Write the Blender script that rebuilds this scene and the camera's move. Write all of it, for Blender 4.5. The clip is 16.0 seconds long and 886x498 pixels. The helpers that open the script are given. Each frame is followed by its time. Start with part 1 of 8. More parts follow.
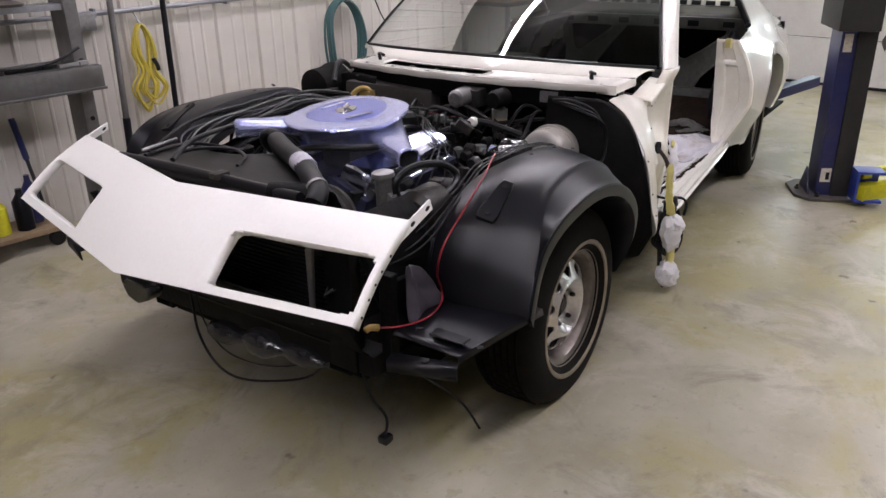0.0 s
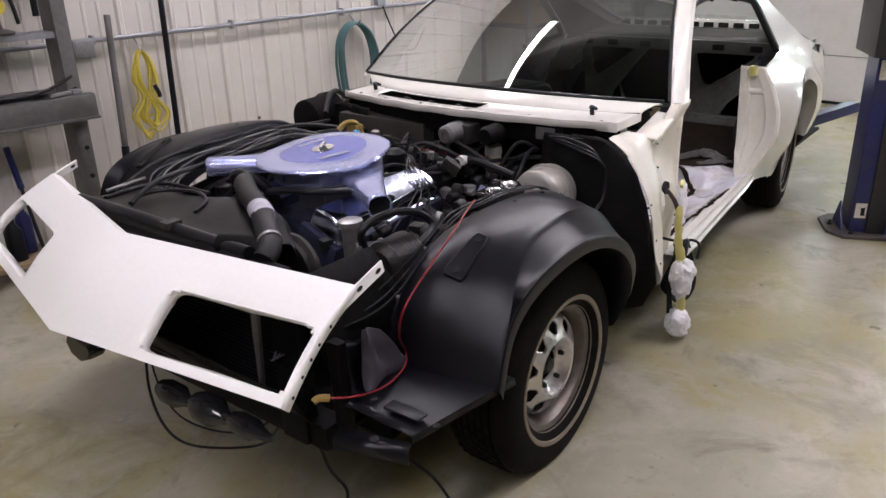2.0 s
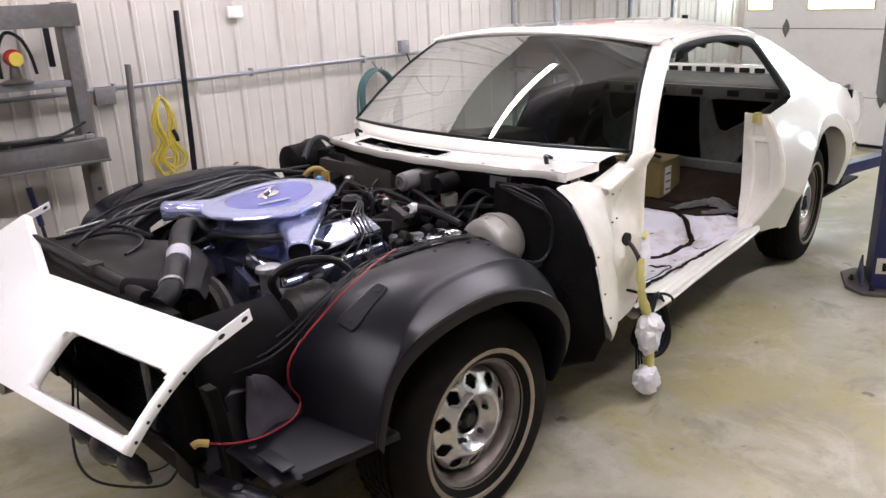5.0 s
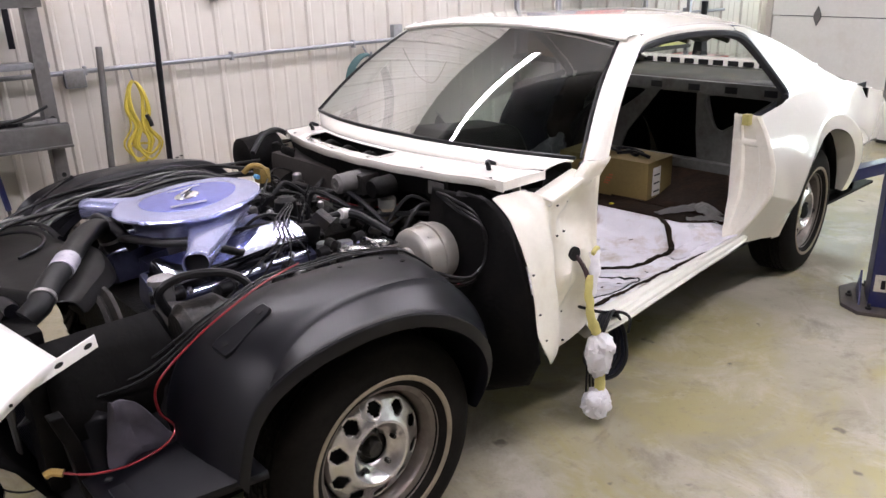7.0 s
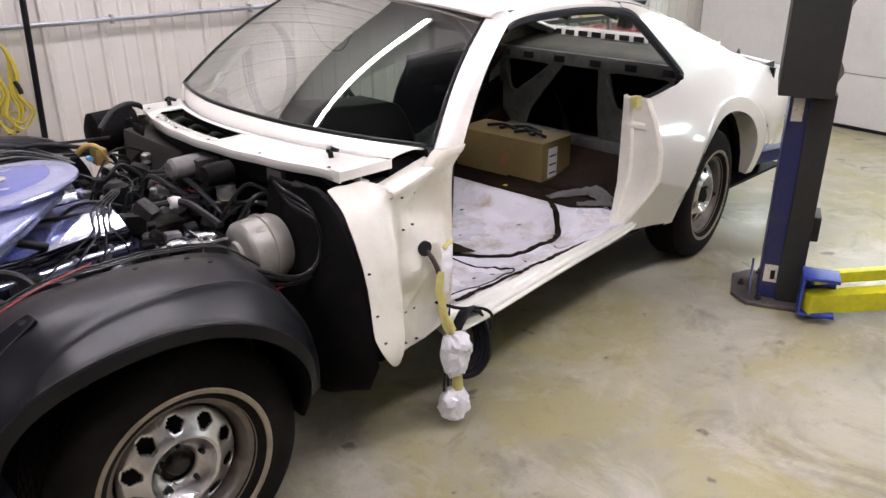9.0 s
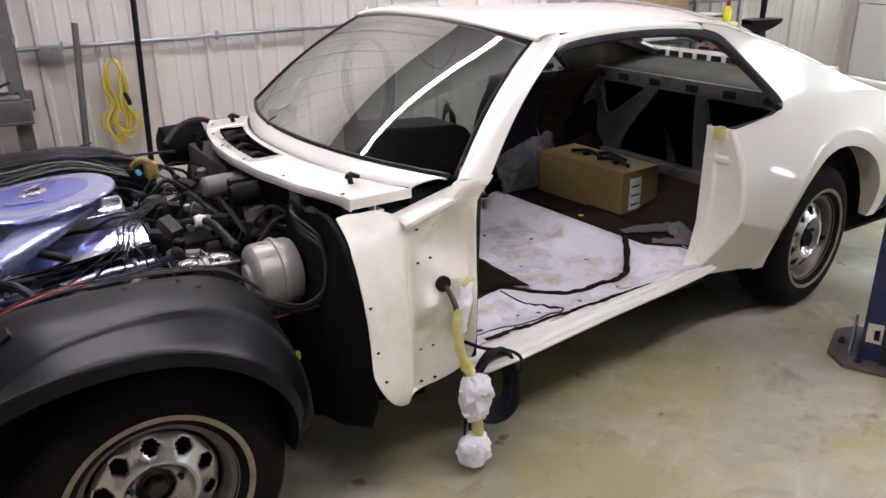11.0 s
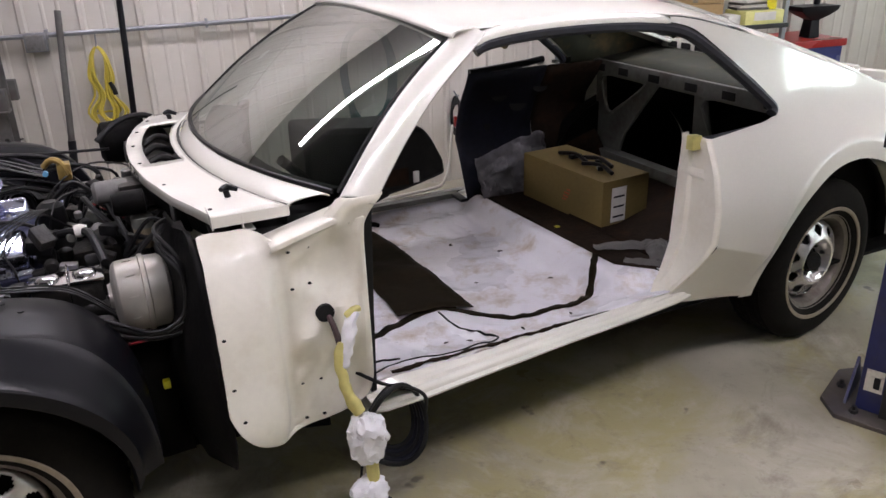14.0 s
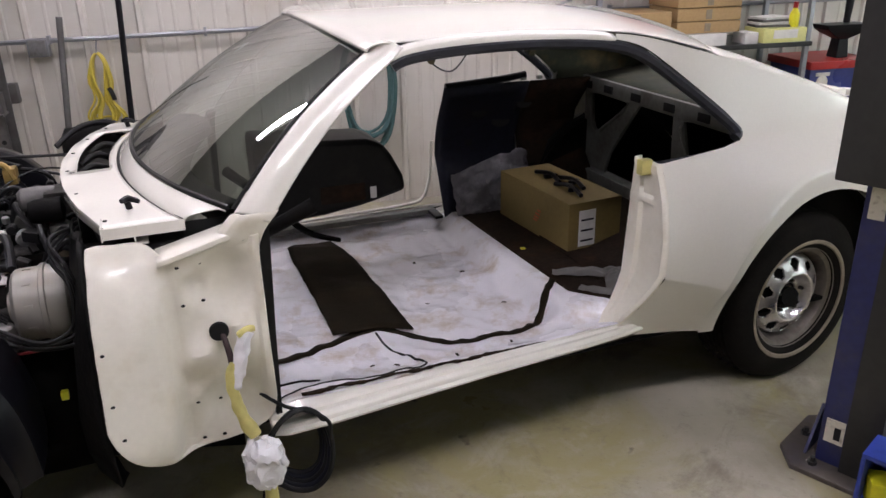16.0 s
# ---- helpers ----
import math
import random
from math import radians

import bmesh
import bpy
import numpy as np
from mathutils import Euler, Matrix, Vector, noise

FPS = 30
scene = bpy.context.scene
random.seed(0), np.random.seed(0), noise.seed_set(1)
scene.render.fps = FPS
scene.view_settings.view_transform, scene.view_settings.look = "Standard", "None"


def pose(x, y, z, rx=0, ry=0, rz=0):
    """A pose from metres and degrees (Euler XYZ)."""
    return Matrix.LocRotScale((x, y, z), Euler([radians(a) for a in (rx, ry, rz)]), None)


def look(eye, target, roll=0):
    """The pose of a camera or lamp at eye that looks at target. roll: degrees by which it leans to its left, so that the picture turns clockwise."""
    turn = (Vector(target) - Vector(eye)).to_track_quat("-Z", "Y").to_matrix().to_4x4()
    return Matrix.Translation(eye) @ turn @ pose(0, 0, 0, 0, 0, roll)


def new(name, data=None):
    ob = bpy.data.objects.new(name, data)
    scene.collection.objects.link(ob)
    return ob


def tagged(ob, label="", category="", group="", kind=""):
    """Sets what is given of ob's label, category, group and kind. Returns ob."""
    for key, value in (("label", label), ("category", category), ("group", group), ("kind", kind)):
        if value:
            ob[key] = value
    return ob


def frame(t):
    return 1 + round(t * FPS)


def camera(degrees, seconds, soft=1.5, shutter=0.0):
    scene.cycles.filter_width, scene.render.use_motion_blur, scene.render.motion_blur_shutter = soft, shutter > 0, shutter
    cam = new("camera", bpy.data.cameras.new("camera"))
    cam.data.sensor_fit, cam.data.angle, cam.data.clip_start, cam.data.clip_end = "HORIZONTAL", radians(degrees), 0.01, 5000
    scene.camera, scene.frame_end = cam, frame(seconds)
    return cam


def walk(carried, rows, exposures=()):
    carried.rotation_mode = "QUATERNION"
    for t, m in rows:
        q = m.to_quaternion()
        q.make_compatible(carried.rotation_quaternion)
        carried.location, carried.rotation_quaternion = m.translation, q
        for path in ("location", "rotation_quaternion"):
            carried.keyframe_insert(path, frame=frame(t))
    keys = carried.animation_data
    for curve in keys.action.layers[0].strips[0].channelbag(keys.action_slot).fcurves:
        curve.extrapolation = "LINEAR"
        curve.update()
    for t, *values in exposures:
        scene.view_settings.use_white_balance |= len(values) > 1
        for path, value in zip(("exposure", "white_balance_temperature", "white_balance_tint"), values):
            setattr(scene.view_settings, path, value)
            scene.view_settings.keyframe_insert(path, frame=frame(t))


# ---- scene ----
cam = camera(60.0, 16.0)
PATH = [
    (0, (-2.192, -1.834, 1.541), (-0.676, -0.781, 0.77), -1.1),
    (0.5, (-2.12, -1.83, 1.546), (-0.621, -0.755, 0.773), -1.4),
    (1, (-2.019, -1.828, 1.561), (-0.535, -0.723, 0.802), -1.6),
    (1.5, (-1.951, -1.838, 1.569), (-0.48, -0.711, 0.816), -1.7),
    (2, (-1.873, -1.869, 1.576), (-0.412, -0.721, 0.838), -1.6),
    (2.5, (-1.81, -1.9, 1.569), (-0.353, -0.737, 0.843), -1.6),
    (3, (-1.737, -1.963, 1.568), (-0.296, -0.787, 0.832), -1.8),
    (3.5, (-1.681, -2.037, 1.578), (-0.272, -0.831, 0.829), -2.2),
    (4, (-1.597, -2.12, 1.588), (-0.208, -0.862, 0.892), -2.0),
    (4.2, (-1.589, -2.152, 1.581), (-0.203, -0.877, 0.907), -2.2),
    (6.5, (-1.197, -2.346, 1.582), (0.045, -0.913, 0.946), -2.3),
    (7, (-1.083, -2.364, 1.612), (0.16, -0.954, 0.93), -1.8),
    (7.5, (-0.988, -2.382, 1.612), (0.287, -1.02, 0.892), -0.7),
    (8, (-0.865, -2.415, 1.624), (0.444, -1.11, 0.861), -0.1),
    (10.3, (-0.398, -2.57, 1.638), (0.756, -1.132, 0.863), -0.7),
    (10.5, (-0.351, -2.586, 1.636), (0.755, -1.1, 0.881), -0.6),
    (11, (-0.24, -2.606, 1.642), (0.757, -1.038, 0.903), -1.0),
    (11.5, (-0.156, -2.618, 1.64), (0.773, -1.009, 0.899), -1.5),
    (12, (-0.041, -2.627, 1.625), (0.833, -0.992, 0.876), -1.9),
    (12.5, (0.057, -2.623, 1.618), (0.909, -0.978, 0.863), -2.0),
    (13, (0.186, -2.612, 1.621), (1.017, -0.957, 0.864), -1.5),
    (13.5, (0.285, -2.61, 1.631), (1.1, -0.952, 0.864), -1.4),
    (14, (0.402, -2.616, 1.635), (1.197, -0.952, 0.86), -1.6),
    (14.5, (0.496, -2.626, 1.629), (1.275, -0.958, 0.848), -1.7),
    (15, (0.616, -2.649, 1.619), (1.355, -0.965, 0.833), -2.0),
    (15.5, (0.716, -2.673, 1.616), (1.412, -0.967, 0.838), -1.8),
    (16, (0.837, -2.698, 1.623), (1.488, -0.96, 0.876), -1.2),
]
EXPOSURES = [(0, -0.24), (2, -0.22), (4, 0.08), (7, 0.20), (8.2, 0.18), (9, 0.08), (11, -0.14), (13, -0.24), (16, -0.40)]
walk(cam, [(t, look(eye, target, roll)) for t, eye, target, roll in PATH], EXPOSURES)

# ---- world and light ----
world = bpy.data.worlds.new("shop_world")
scene.world = world
world.use_nodes = True
_bg = world.node_tree.nodes["Background"]
_bg.inputs["Color"].default_value = (0.80, 0.86, 1.0, 1.0)
_bg.inputs["Strength"].default_value = 0.05
CEIL = 3.5
# fluorescent fixtures under the ceiling: (x, y, length, along x?)
# (0.80, 0.93) mirrors in the windscreen; the others are assumed, placed to balance brightness
FIXTURES = [(-1.7, -1.9, 2.4), (1.8, -1.9, 2.4), (4.5, -1.9, 2.4), (-3.0, -0.9, 2.4), (0.80, 0.93, 2.4), (3.7, 0.93, 2.4)]
TUBE_POWER = 100.0

# ---- materials ----
MATS = {}


def mat(name, base, rough=0.5, metal=0.0, var=0.12, big=1.5, fine=40.0, bump=0.05, coat=0.0, stain=None, stain_amt=0.0, stain_scale=3.0, spec=0.5, trans=0.0, rvar=0.12, ior=1.45):
    """A surface with colour variation at two scales, uneven gloss, fine relief and optional stains."""
    if name in MATS:
        return MATS[name]
    m = bpy.data.materials.new(name)
    m.use_nodes = True
    nt = m.node_tree
    n, l = nt.nodes, nt.links
    b = n["Principled BSDF"]
    tc = n.new("ShaderNodeTexCoord")
    n1 = n.new("ShaderNodeTexNoise"); n1.inputs["Scale"].default_value = big; n1.inputs["Detail"].default_value = 5
    n2 = n.new("ShaderNodeTexNoise"); n2.inputs["Scale"].default_value = fine; n2.inputs["Detail"].default_value = 4
    for q in (n1, n2):
        l.new(tc.outputs["Object"], q.inputs["Vector"])
    add = n.new("ShaderNodeMath"); add.operation = "ADD"
    l.new(n1.outputs["Fac"], add.inputs[0]); l.new(n2.outputs["Fac"], add.inputs[1])
    ramp = n.new("ShaderNodeMapRange")
    ramp.inputs["From Min"].default_value, ramp.inputs["From Max"].default_value = 0.6, 1.4
    ramp.inputs["To Min"].default_value, ramp.inputs["To Max"].default_value = 1 - var, 1 + var
    l.new(add.outputs[0], ramp.inputs["Value"])
    mul = n.new("ShaderNodeMix"); mul.data_type = "RGBA"; mul.blend_type = "MULTIPLY"; mul.inputs["Factor"].default_value = 1
    mul.inputs["A"].default_value = (*base, 1)
    comb = n.new("ShaderNodeCombineColor")
    for c in ("Red", "Green", "Blue"):
        l.new(ramp.outputs["Result"], comb.inputs[c])
    l.new(comb.outputs["Color"], mul.inputs["B"])
    out = mul.outputs["Result"]
    if stain:
        n3 = n.new("ShaderNodeTexNoise"); n3.inputs["Scale"].default_value = stain_scale; n3.inputs["Detail"].default_value = 8; n3.inputs["Roughness"].default_value = 0.65
        l.new(tc.outputs["Object"], n3.inputs["Vector"])
        r3 = n.new("ShaderNodeMapRange"); r3.inputs["From Min"].default_value, r3.inputs["From Max"].default_value = 0.5, 0.72
        r3.inputs["To Min"].default_value, r3.inputs["To Max"].default_value = 0.0, stain_amt
        l.new(n3.outputs["Fac"], r3.inputs["Value"])
        mx = n.new("ShaderNodeMix"); mx.data_type = "RGBA"
        l.new(r3.outputs["Result"], mx.inputs["Factor"]); l.new(out, mx.inputs["A"]); mx.inputs["B"].default_value = (*stain, 1)
        out = mx.outputs["Result"]
    l.new(out, b.inputs["Base Color"])
    rr = n.new("ShaderNodeMapRange")
    rr.inputs["From Min"].default_value, rr.inputs["From Max"].default_value = 0.3, 0.7
    rr.inputs["To Min"].default_value, rr.inputs["To Max"].default_value = max(0.02, rough - rvar), min(1, rough + rvar)
    l.new(n1.outputs["Fac"], rr.inputs["Value"])
    l.new(rr.outputs["Result"], b.inputs["Roughness"])
    b.inputs["Metallic"].default_value = metal
    b.inputs["Coat Weight"].default_value = coat
    b.inputs["Coat Roughness"].default_value = 0.06
    b.inputs["Specular IOR Level"].default_value = spec
    b.inputs["Transmission Weight"].default_value = trans
    b.inputs["IOR"].default_value = ior
    if bump:
        bp = n.new("ShaderNodeBump"); bp.inputs["Strength"].default_value = bump; bp.inputs["Distance"].default_value = 0.01
        l.new(n2.outputs["Fac"], bp.inputs["Height"]); l.new(bp.outputs["Normal"], b.inputs["Normal"])
    MATS[name] = m
    return m


def glow(name, colour, strength):
    m = bpy.data.materials.new(name)
    m.use_nodes = True
    b = m.node_tree.nodes["Principled BSDF"]
    b.inputs["Base Color"].default_value = (0.9, 0.9, 0.9, 1)
    b.inputs["Emission Color"].default_value = (*colour, 1)
    b.inputs["Emission Strength"].default_value = strength
    return m


def tinted_glass(name, tint, band=None):
    m = bpy.data.materials.new(name)
    m.use_nodes = True
    n, l = m.node_tree.nodes, m.node_tree.links
    n.remove(n["Principled BSDF"])
    out = n["Material Output"]
    tr = n.new("ShaderNodeBsdfTransparent"); tr.inputs["Color"].default_value = (*tint, 1)
    if band:
        # darker shade band along the top of the glass
        tc = n.new("ShaderNodeTexCoord"); sp = n.new("ShaderNodeSeparateXYZ"); mr = n.new("ShaderNodeMapRange"); mc = n.new("ShaderNodeMix")
        mc.data_type = "RGBA"
        l.new(tc.outputs["Object"], sp.inputs[0]); l.new(sp.outputs["Z"], mr.inputs["Value"])
        mr.inputs["From Min"].default_value, mr.inputs["From Max"].default_value = band[0], band[1]
        mc.inputs["A"].default_value = (*tint, 1); mc.inputs["B"].default_value = (*band[2], 1)
        l.new(mr.outputs["Result"], mc.inputs["Factor"]); l.new(mc.outputs["Result"], tr.inputs["Color"])
    gl = n.new("ShaderNodeBsdfGlossy"); gl.inputs["Roughness"].default_value = 0.01
    fr = n.new("ShaderNodeFresnel"); fr.inputs["IOR"].default_value = 1.32
    mx = n.new("ShaderNodeMixShader")
    half = n.new("ShaderNodeMath"); half.operation = "MULTIPLY"; half.inputs[1].default_value = 0.55
    l.new(fr.outputs[0], half.inputs[0]); l.new(half.outputs[0], mx.inputs[0]); l.new(tr.outputs[0], mx.inputs[1]); l.new(gl.outputs[0], mx.inputs[2])
    l.new(mx.outputs[0], out.inputs["Surface"])
    return m


WHITE = mat("white_body_paint", (0.83, 0.805, 0.73), 0.22, var=0.03, bump=0.0, coat=1.0, fine=120, rvar=0.05)
JAMB = mat("white_jamb_paint", (0.82, 0.785, 0.69), 0.34, var=0.04, bump=0.03, coat=0.35, fine=60, rvar=0.08, stain=(0.62, 0.54, 0.40), stain_amt=0.35, stain_scale=9)
PRIMER = mat("white_header_paint", (0.90, 0.885, 0.85), 0.40, var=0.03, bump=0.02, coat=0.2, fine=90)
SATIN = mat("satin_black_paint", (0.0045, 0.0044, 0.0062), 0.34, var=0.2, bump=0.0, big=0.8, fine=4, rvar=0.02, spec=0.25)
LINER = mat("dull_grey_liner", (0.060, 0.055, 0.068), 0.5, var=0.3, bump=0.12, fine=30, spec=0.3)
SHROUD = mat("dull_black_shroud", (0.006, 0.0056, 0.0056), 0.45, var=0.3, bump=0.05, fine=60, stain=(0.018, 0.016, 0.013), stain_amt=0.5, stain_scale=8, spec=0.18)
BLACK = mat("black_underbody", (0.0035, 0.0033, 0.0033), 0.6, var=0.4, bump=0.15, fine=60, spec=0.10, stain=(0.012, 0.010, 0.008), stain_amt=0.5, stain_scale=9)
RUBBER = mat("tyre_rubber", (0.009, 0.008, 0.007), 0.75, var=0.25, bump=0.08, fine=90, stain=(0.020, 0.017, 0.014), stain_amt=0.5, stain_scale=6, spec=0.08)
HOSE = mat("black_rubber_hose", (0.008, 0.008, 0.0085), 0.45, var=0.3, bump=0.05, fine=60, spec=0.3)
WALLSTRIPE = mat("dirty_whitewall", (0.24, 0.20, 0.145), 0.6, var=0.2, stain=(0.13, 0.10, 0.07), stain_amt=0.7, stain_scale=14)
CHROME = mat("chrome", (0.72, 0.72, 0.75), 0.12, 1.0, var=0.08, bump=0.01, rvar=0.06, stain=(0.25, 0.2, 0.17), stain_amt=0.4, stain_scale=18)
DISC = mat("worn_chrome_disc", (0.62, 0.60, 0.60), 0.27, 1.0, var=0.12, bump=0.03, rvar=0.08, stain=(0.22, 0.17, 0.14), stain_amt=0.5, stain_scale=14)
RIMSTEEL = mat("dull_steel_rim", (0.16, 0.14, 0.125), 0.42, 0.7, var=0.25, stain=(0.09, 0.06, 0.045), stain_amt=0.7, stain_scale=12)
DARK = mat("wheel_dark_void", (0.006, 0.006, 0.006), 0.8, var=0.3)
OLDBLUE = mat("metallic_blue_engine_paint", (0.42, 0.45, 0.70), 0.28, 0.75, var=0.10, bump=0.02, rvar=0.08)
HEADBLUE = mat("grimy_dark_blue_iron", (0.055, 0.060, 0.11), 0.4, 0.4, var=0.4, bump=0.08, stain=(0.012, 0.011, 0.011), stain_amt=0.9, stain_scale=12)
LIDBLUE = mat("blue_air_cleaner_decal", (0.15, 0.17, 0.46), 0.28, 0.3, var=0.10, bump=0.0)
VALVE = mat("polished_blue_valve_cover", (0.80, 0.83, 1.0), 0.15, 1.0, var=0.06, bump=0.01, rvar=0.05)
ALLOY = mat("cast_aluminium", (0.30, 0.295, 0.29), 0.45, 0.8, var=0.2, bump=0.12, fine=120, stain=(0.12, 0.10, 0.08), stain_amt=0.5, stain_scale=20)
ZINC = mat("plated_booster_shell", (0.36, 0.345, 0.315), 0.42, 0.5, var=0.12, bump=0.03, stain=(0.30, 0.24, 0.17), stain_amt=0.5, stain_scale=10)
CASTIRON = mat("greasy_cast_iron", (0.014, 0.013, 0.012), 0.5, 0.2, var=0.5, bump=0.3, fine=80, stain=(0.05, 0.04, 0.03), stain_amt=0.6, stain_scale=16)
FIREWALL = mat("black_firewall", (0.005, 0.005, 0.0048), 0.55, var=0.4, bump=0.1, stain=(0.035, 0.028, 0.022), stain_amt=0.5, stain_scale=7, spec=0.25)
GREYBOX = mat("grey_heater_case", (0.034, 0.030, 0.027), 0.55, var=0.3, bump=0.06, stain=(0.02, 0.018, 0.016), stain_amt=0.7, stain_scale=9)
PANWHITE = mat("painted_floor_pan", (0.82, 0.80, 0.85), 0.24, var=0.04, bump=0.40, fine=22, stain=(0.40, 0.27, 0.14), stain_amt=0.75, stain_scale=7, coat=0.25)
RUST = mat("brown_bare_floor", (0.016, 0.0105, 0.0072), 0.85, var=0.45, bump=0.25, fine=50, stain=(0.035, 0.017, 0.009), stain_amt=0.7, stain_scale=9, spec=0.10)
PAD = mat("brown_floor_pad", (0.013, 0.0095, 0.005), 0.75, var=0.25, bump=0.12, fine=60, stain=(0.03, 0.02, 0.01), stain_amt=0.5, stain_scale=9, spec=0.12)
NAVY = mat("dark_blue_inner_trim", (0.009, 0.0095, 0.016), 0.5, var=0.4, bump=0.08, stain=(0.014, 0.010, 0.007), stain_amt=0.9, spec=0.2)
GREYFRAME = mat("grey_seat_back_brace", (0.14, 0.143, 0.13), 0.5, 0.2, var=0.25, bump=0.05, stain=(0.06, 0.048, 0.03), stain_amt=0.7, stain_scale=8)
CARTON = mat("brown_shelf_cardboard", (0.34, 0.22, 0.10), 0.7, var=0.14, bump=0.05, fine=60)
SEAL = mat("weathered_seal_rubber", (0.030, 0.031, 0.038), 0.4, var=0.25, bump=0.04, spec=0.35)
CARD = mat("tan_cardboard", (0.165, 0.118, 0.038), 0.7, var=0.14, bump=0.06, fine=70)
PAPER = mat("crumpled_paper", (0.62, 0.60, 0.57), 0.7, var=0.12, bump=0.1, fine=30)
PLASTIC = mat("white_plastic_bag", (0.80, 0.79, 0.82), 0.35, var=0.06, bump=0.15, fine=60)
TAPE = mat("yellow_tape", (0.60, 0.54, 0.20), 0.45, var=0.18, bump=0.15, fine=40)
REDWIRE = mat("red_wire", (0.22, 0.010, 0.016), 0.4, var=0.1)
YELLOW = mat("yellow_cord_sheath", (0.52, 0.42, 0.06), 0.5, var=0.15)
TEAL = mat("teal_hose_rubber", (0.05, 0.11, 0.11), 0.45, var=0.15)
LIFTBLUE = mat("blue_lift_paint", (0.014, 0.018, 0.085), 0.38, var=0.25, bump=0.04, stain=(0.05, 0.04, 0.035), stain_amt=0.6, stain_scale=6)
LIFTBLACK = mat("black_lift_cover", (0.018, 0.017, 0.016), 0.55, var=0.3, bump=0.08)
LIME = mat("lime_yellow_arm_paint", (0.66, 0.62, 0.02), 0.4, var=0.15, stain=(0.10, 0.10, 0.03), stain_amt=0.5)
LABEL = mat("worn_sticker", (0.66, 0.62, 0.52), 0.5, var=0.15, stain=(0.15, 0.10, 0.06), stain_amt=0.8, stain_scale=40)
STEELGREY = mat("grey_press_steel", (0.15, 0.145, 0.14), 0.45, 0.6, var=0.25, bump=0.08, stain=(0.07, 0.055, 0.045), stain_amt=0.7, stain_scale=5)
DARKSTEEL = mat("dark_steel", (0.035, 0.034, 0.034), 0.45, 0.5, var=0.3, bump=0.05)
GALV = mat("galvanised_conduit", (0.27, 0.275, 0.29), 0.45, 0.6, var=0.2, bump=0.02)
BRASSY = mat("yellow_chromate_part", (0.36, 0.25, 0.08), 0.45, 0.5, var=0.3)
SKYPLAST = mat("light_blue_plastic", (0.10, 0.30, 0.50), 0.4)
ROOFLINER = mat("bare_inner_roof", (0.03, 0.033, 0.02), 0.6, var=0.25, bump=0.06, stain=(0.17, 0.12, 0.05), stain_amt=0.7, stain_scale=6)
SHELFOLIVE = mat("dark_olive_shelf", (0.022, 0.024, 0.015), 0.6, var=0.3, bump=0.06, stain=(0.09, 0.075, 0.035), stain_amt=0.5, stain_scale=8)
SHELFWOOD = mat("shelf_board", (0.24, 0.17, 0.10), 0.6, var=0.2, bump=0.06)
REDPAINT = mat("red_cabinet_paint", (0.30, 0.02, 0.02), 0.35, var=0.15)
GLASS = tinted_glass("green_tinted_glass", (0.36, 0.44, 0.40), band=(1.22, 1.36, (0.06, 0.075, 0.085)))
CLEARGLASS = tinted_glass("clear_glass", (0.85, 0.9, 0.88))
TUBEGLOW = glow("fluorescent_tube_light", (1.0, 0.94, 1.05), TUBE_POWER)
DAYGLOW = glow("bright_daylight_pane", (0.80, 0.97, 1.0), 15.0)
TANCAN = mat("tan_plastic_can", (0.20, 0.16, 0.11), 0.5, var=0.2)
BANDSILVER = mat("silver_hose_band", (0.42, 0.41, 0.46), 0.4, 0.3, var=0.25, stain=(0.12, 0.12, 0.22), stain_amt=0.6, stain_scale=60)
MOTORGREY = mat("dull_motor_shell", (0.13, 0.125, 0.12), 0.45, 0.3, var=0.25, bump=0.05)

# ---- mesh tools ----


def cat(points, n=6, closed=False):
    """A smooth curve through the points, n steps between each pair."""
    p = [Vector(q) for q in points]
    out = []
    last = len(p) if closed else len(p) - 1
    for i in range(last):
        if closed:
            a, b, c, d = p[i - 1], p[i], p[(i + 1) % len(p)], p[(i + 2) % len(p)]
        else:
            a, b, c, d = p[max(i - 1, 0)], p[i], p[i + 1], p[min(i + 2, len(p) - 1)]
        for k in range(n):
            t = k / n
            out.append(0.5 * (2 * b + (c - a) * t + (2 * a - 5 * b + 4 * c - d) * t * t + (3 * b - a - 3 * c + d) * t ** 3))
    if not closed:
        out.append(p[-1])
    return out


def lin(xs, ys, x):
    return float(np.interp(x, xs, ys))


def tube(bm, points, r, sides=8, n=6, closed=False, caps=True):
    """Sweeps a round section along a smooth curve; r may be a number or one radius a point."""
    path = cat(points, n, closed)
    rs = [r] * len(points) if not isinstance(r, (list, tuple)) else r
    rings, up = [], Vector((0.13, 0.21, 0.97))
    for i, q in enumerate(path):
        d = path[(i + 1) % len(path)] - path[i - 1] if closed else path[min(i + 1, len(path) - 1)] - path[max(i - 1, 0)]
        d.normalize()
        u = up - d * up.dot(d)
        if u.length < 1e-4:
            u = d.orthogonal()
        u.normalize()
        up, v = u, d.cross(u)
        w = i / n
        k = min(int(w), len(rs) - 1)
        rad = rs[k] + (rs[min(k + 1, len(rs) - 1)] - rs[k]) * (w - k) if not closed else rs[0]
        rings.append([bm.verts.new(q + (u * math.cos(a) + v * math.sin(a)) * rad) for a in (2 * math.pi * s / sides for s in range(sides))])
    m = len(rings)
    for i in range(m if closed else m - 1):
        a, b = rings[i], rings[(i + 1) % m]
        for s in range(sides):
            bm.faces.new((a[s], a[(s + 1) % sides], b[(s + 1) % sides], b[s]))
    if caps and not closed:
        bm.faces.new(rings[0][::-1])
        bm.faces.new(rings[-1])
    return bm


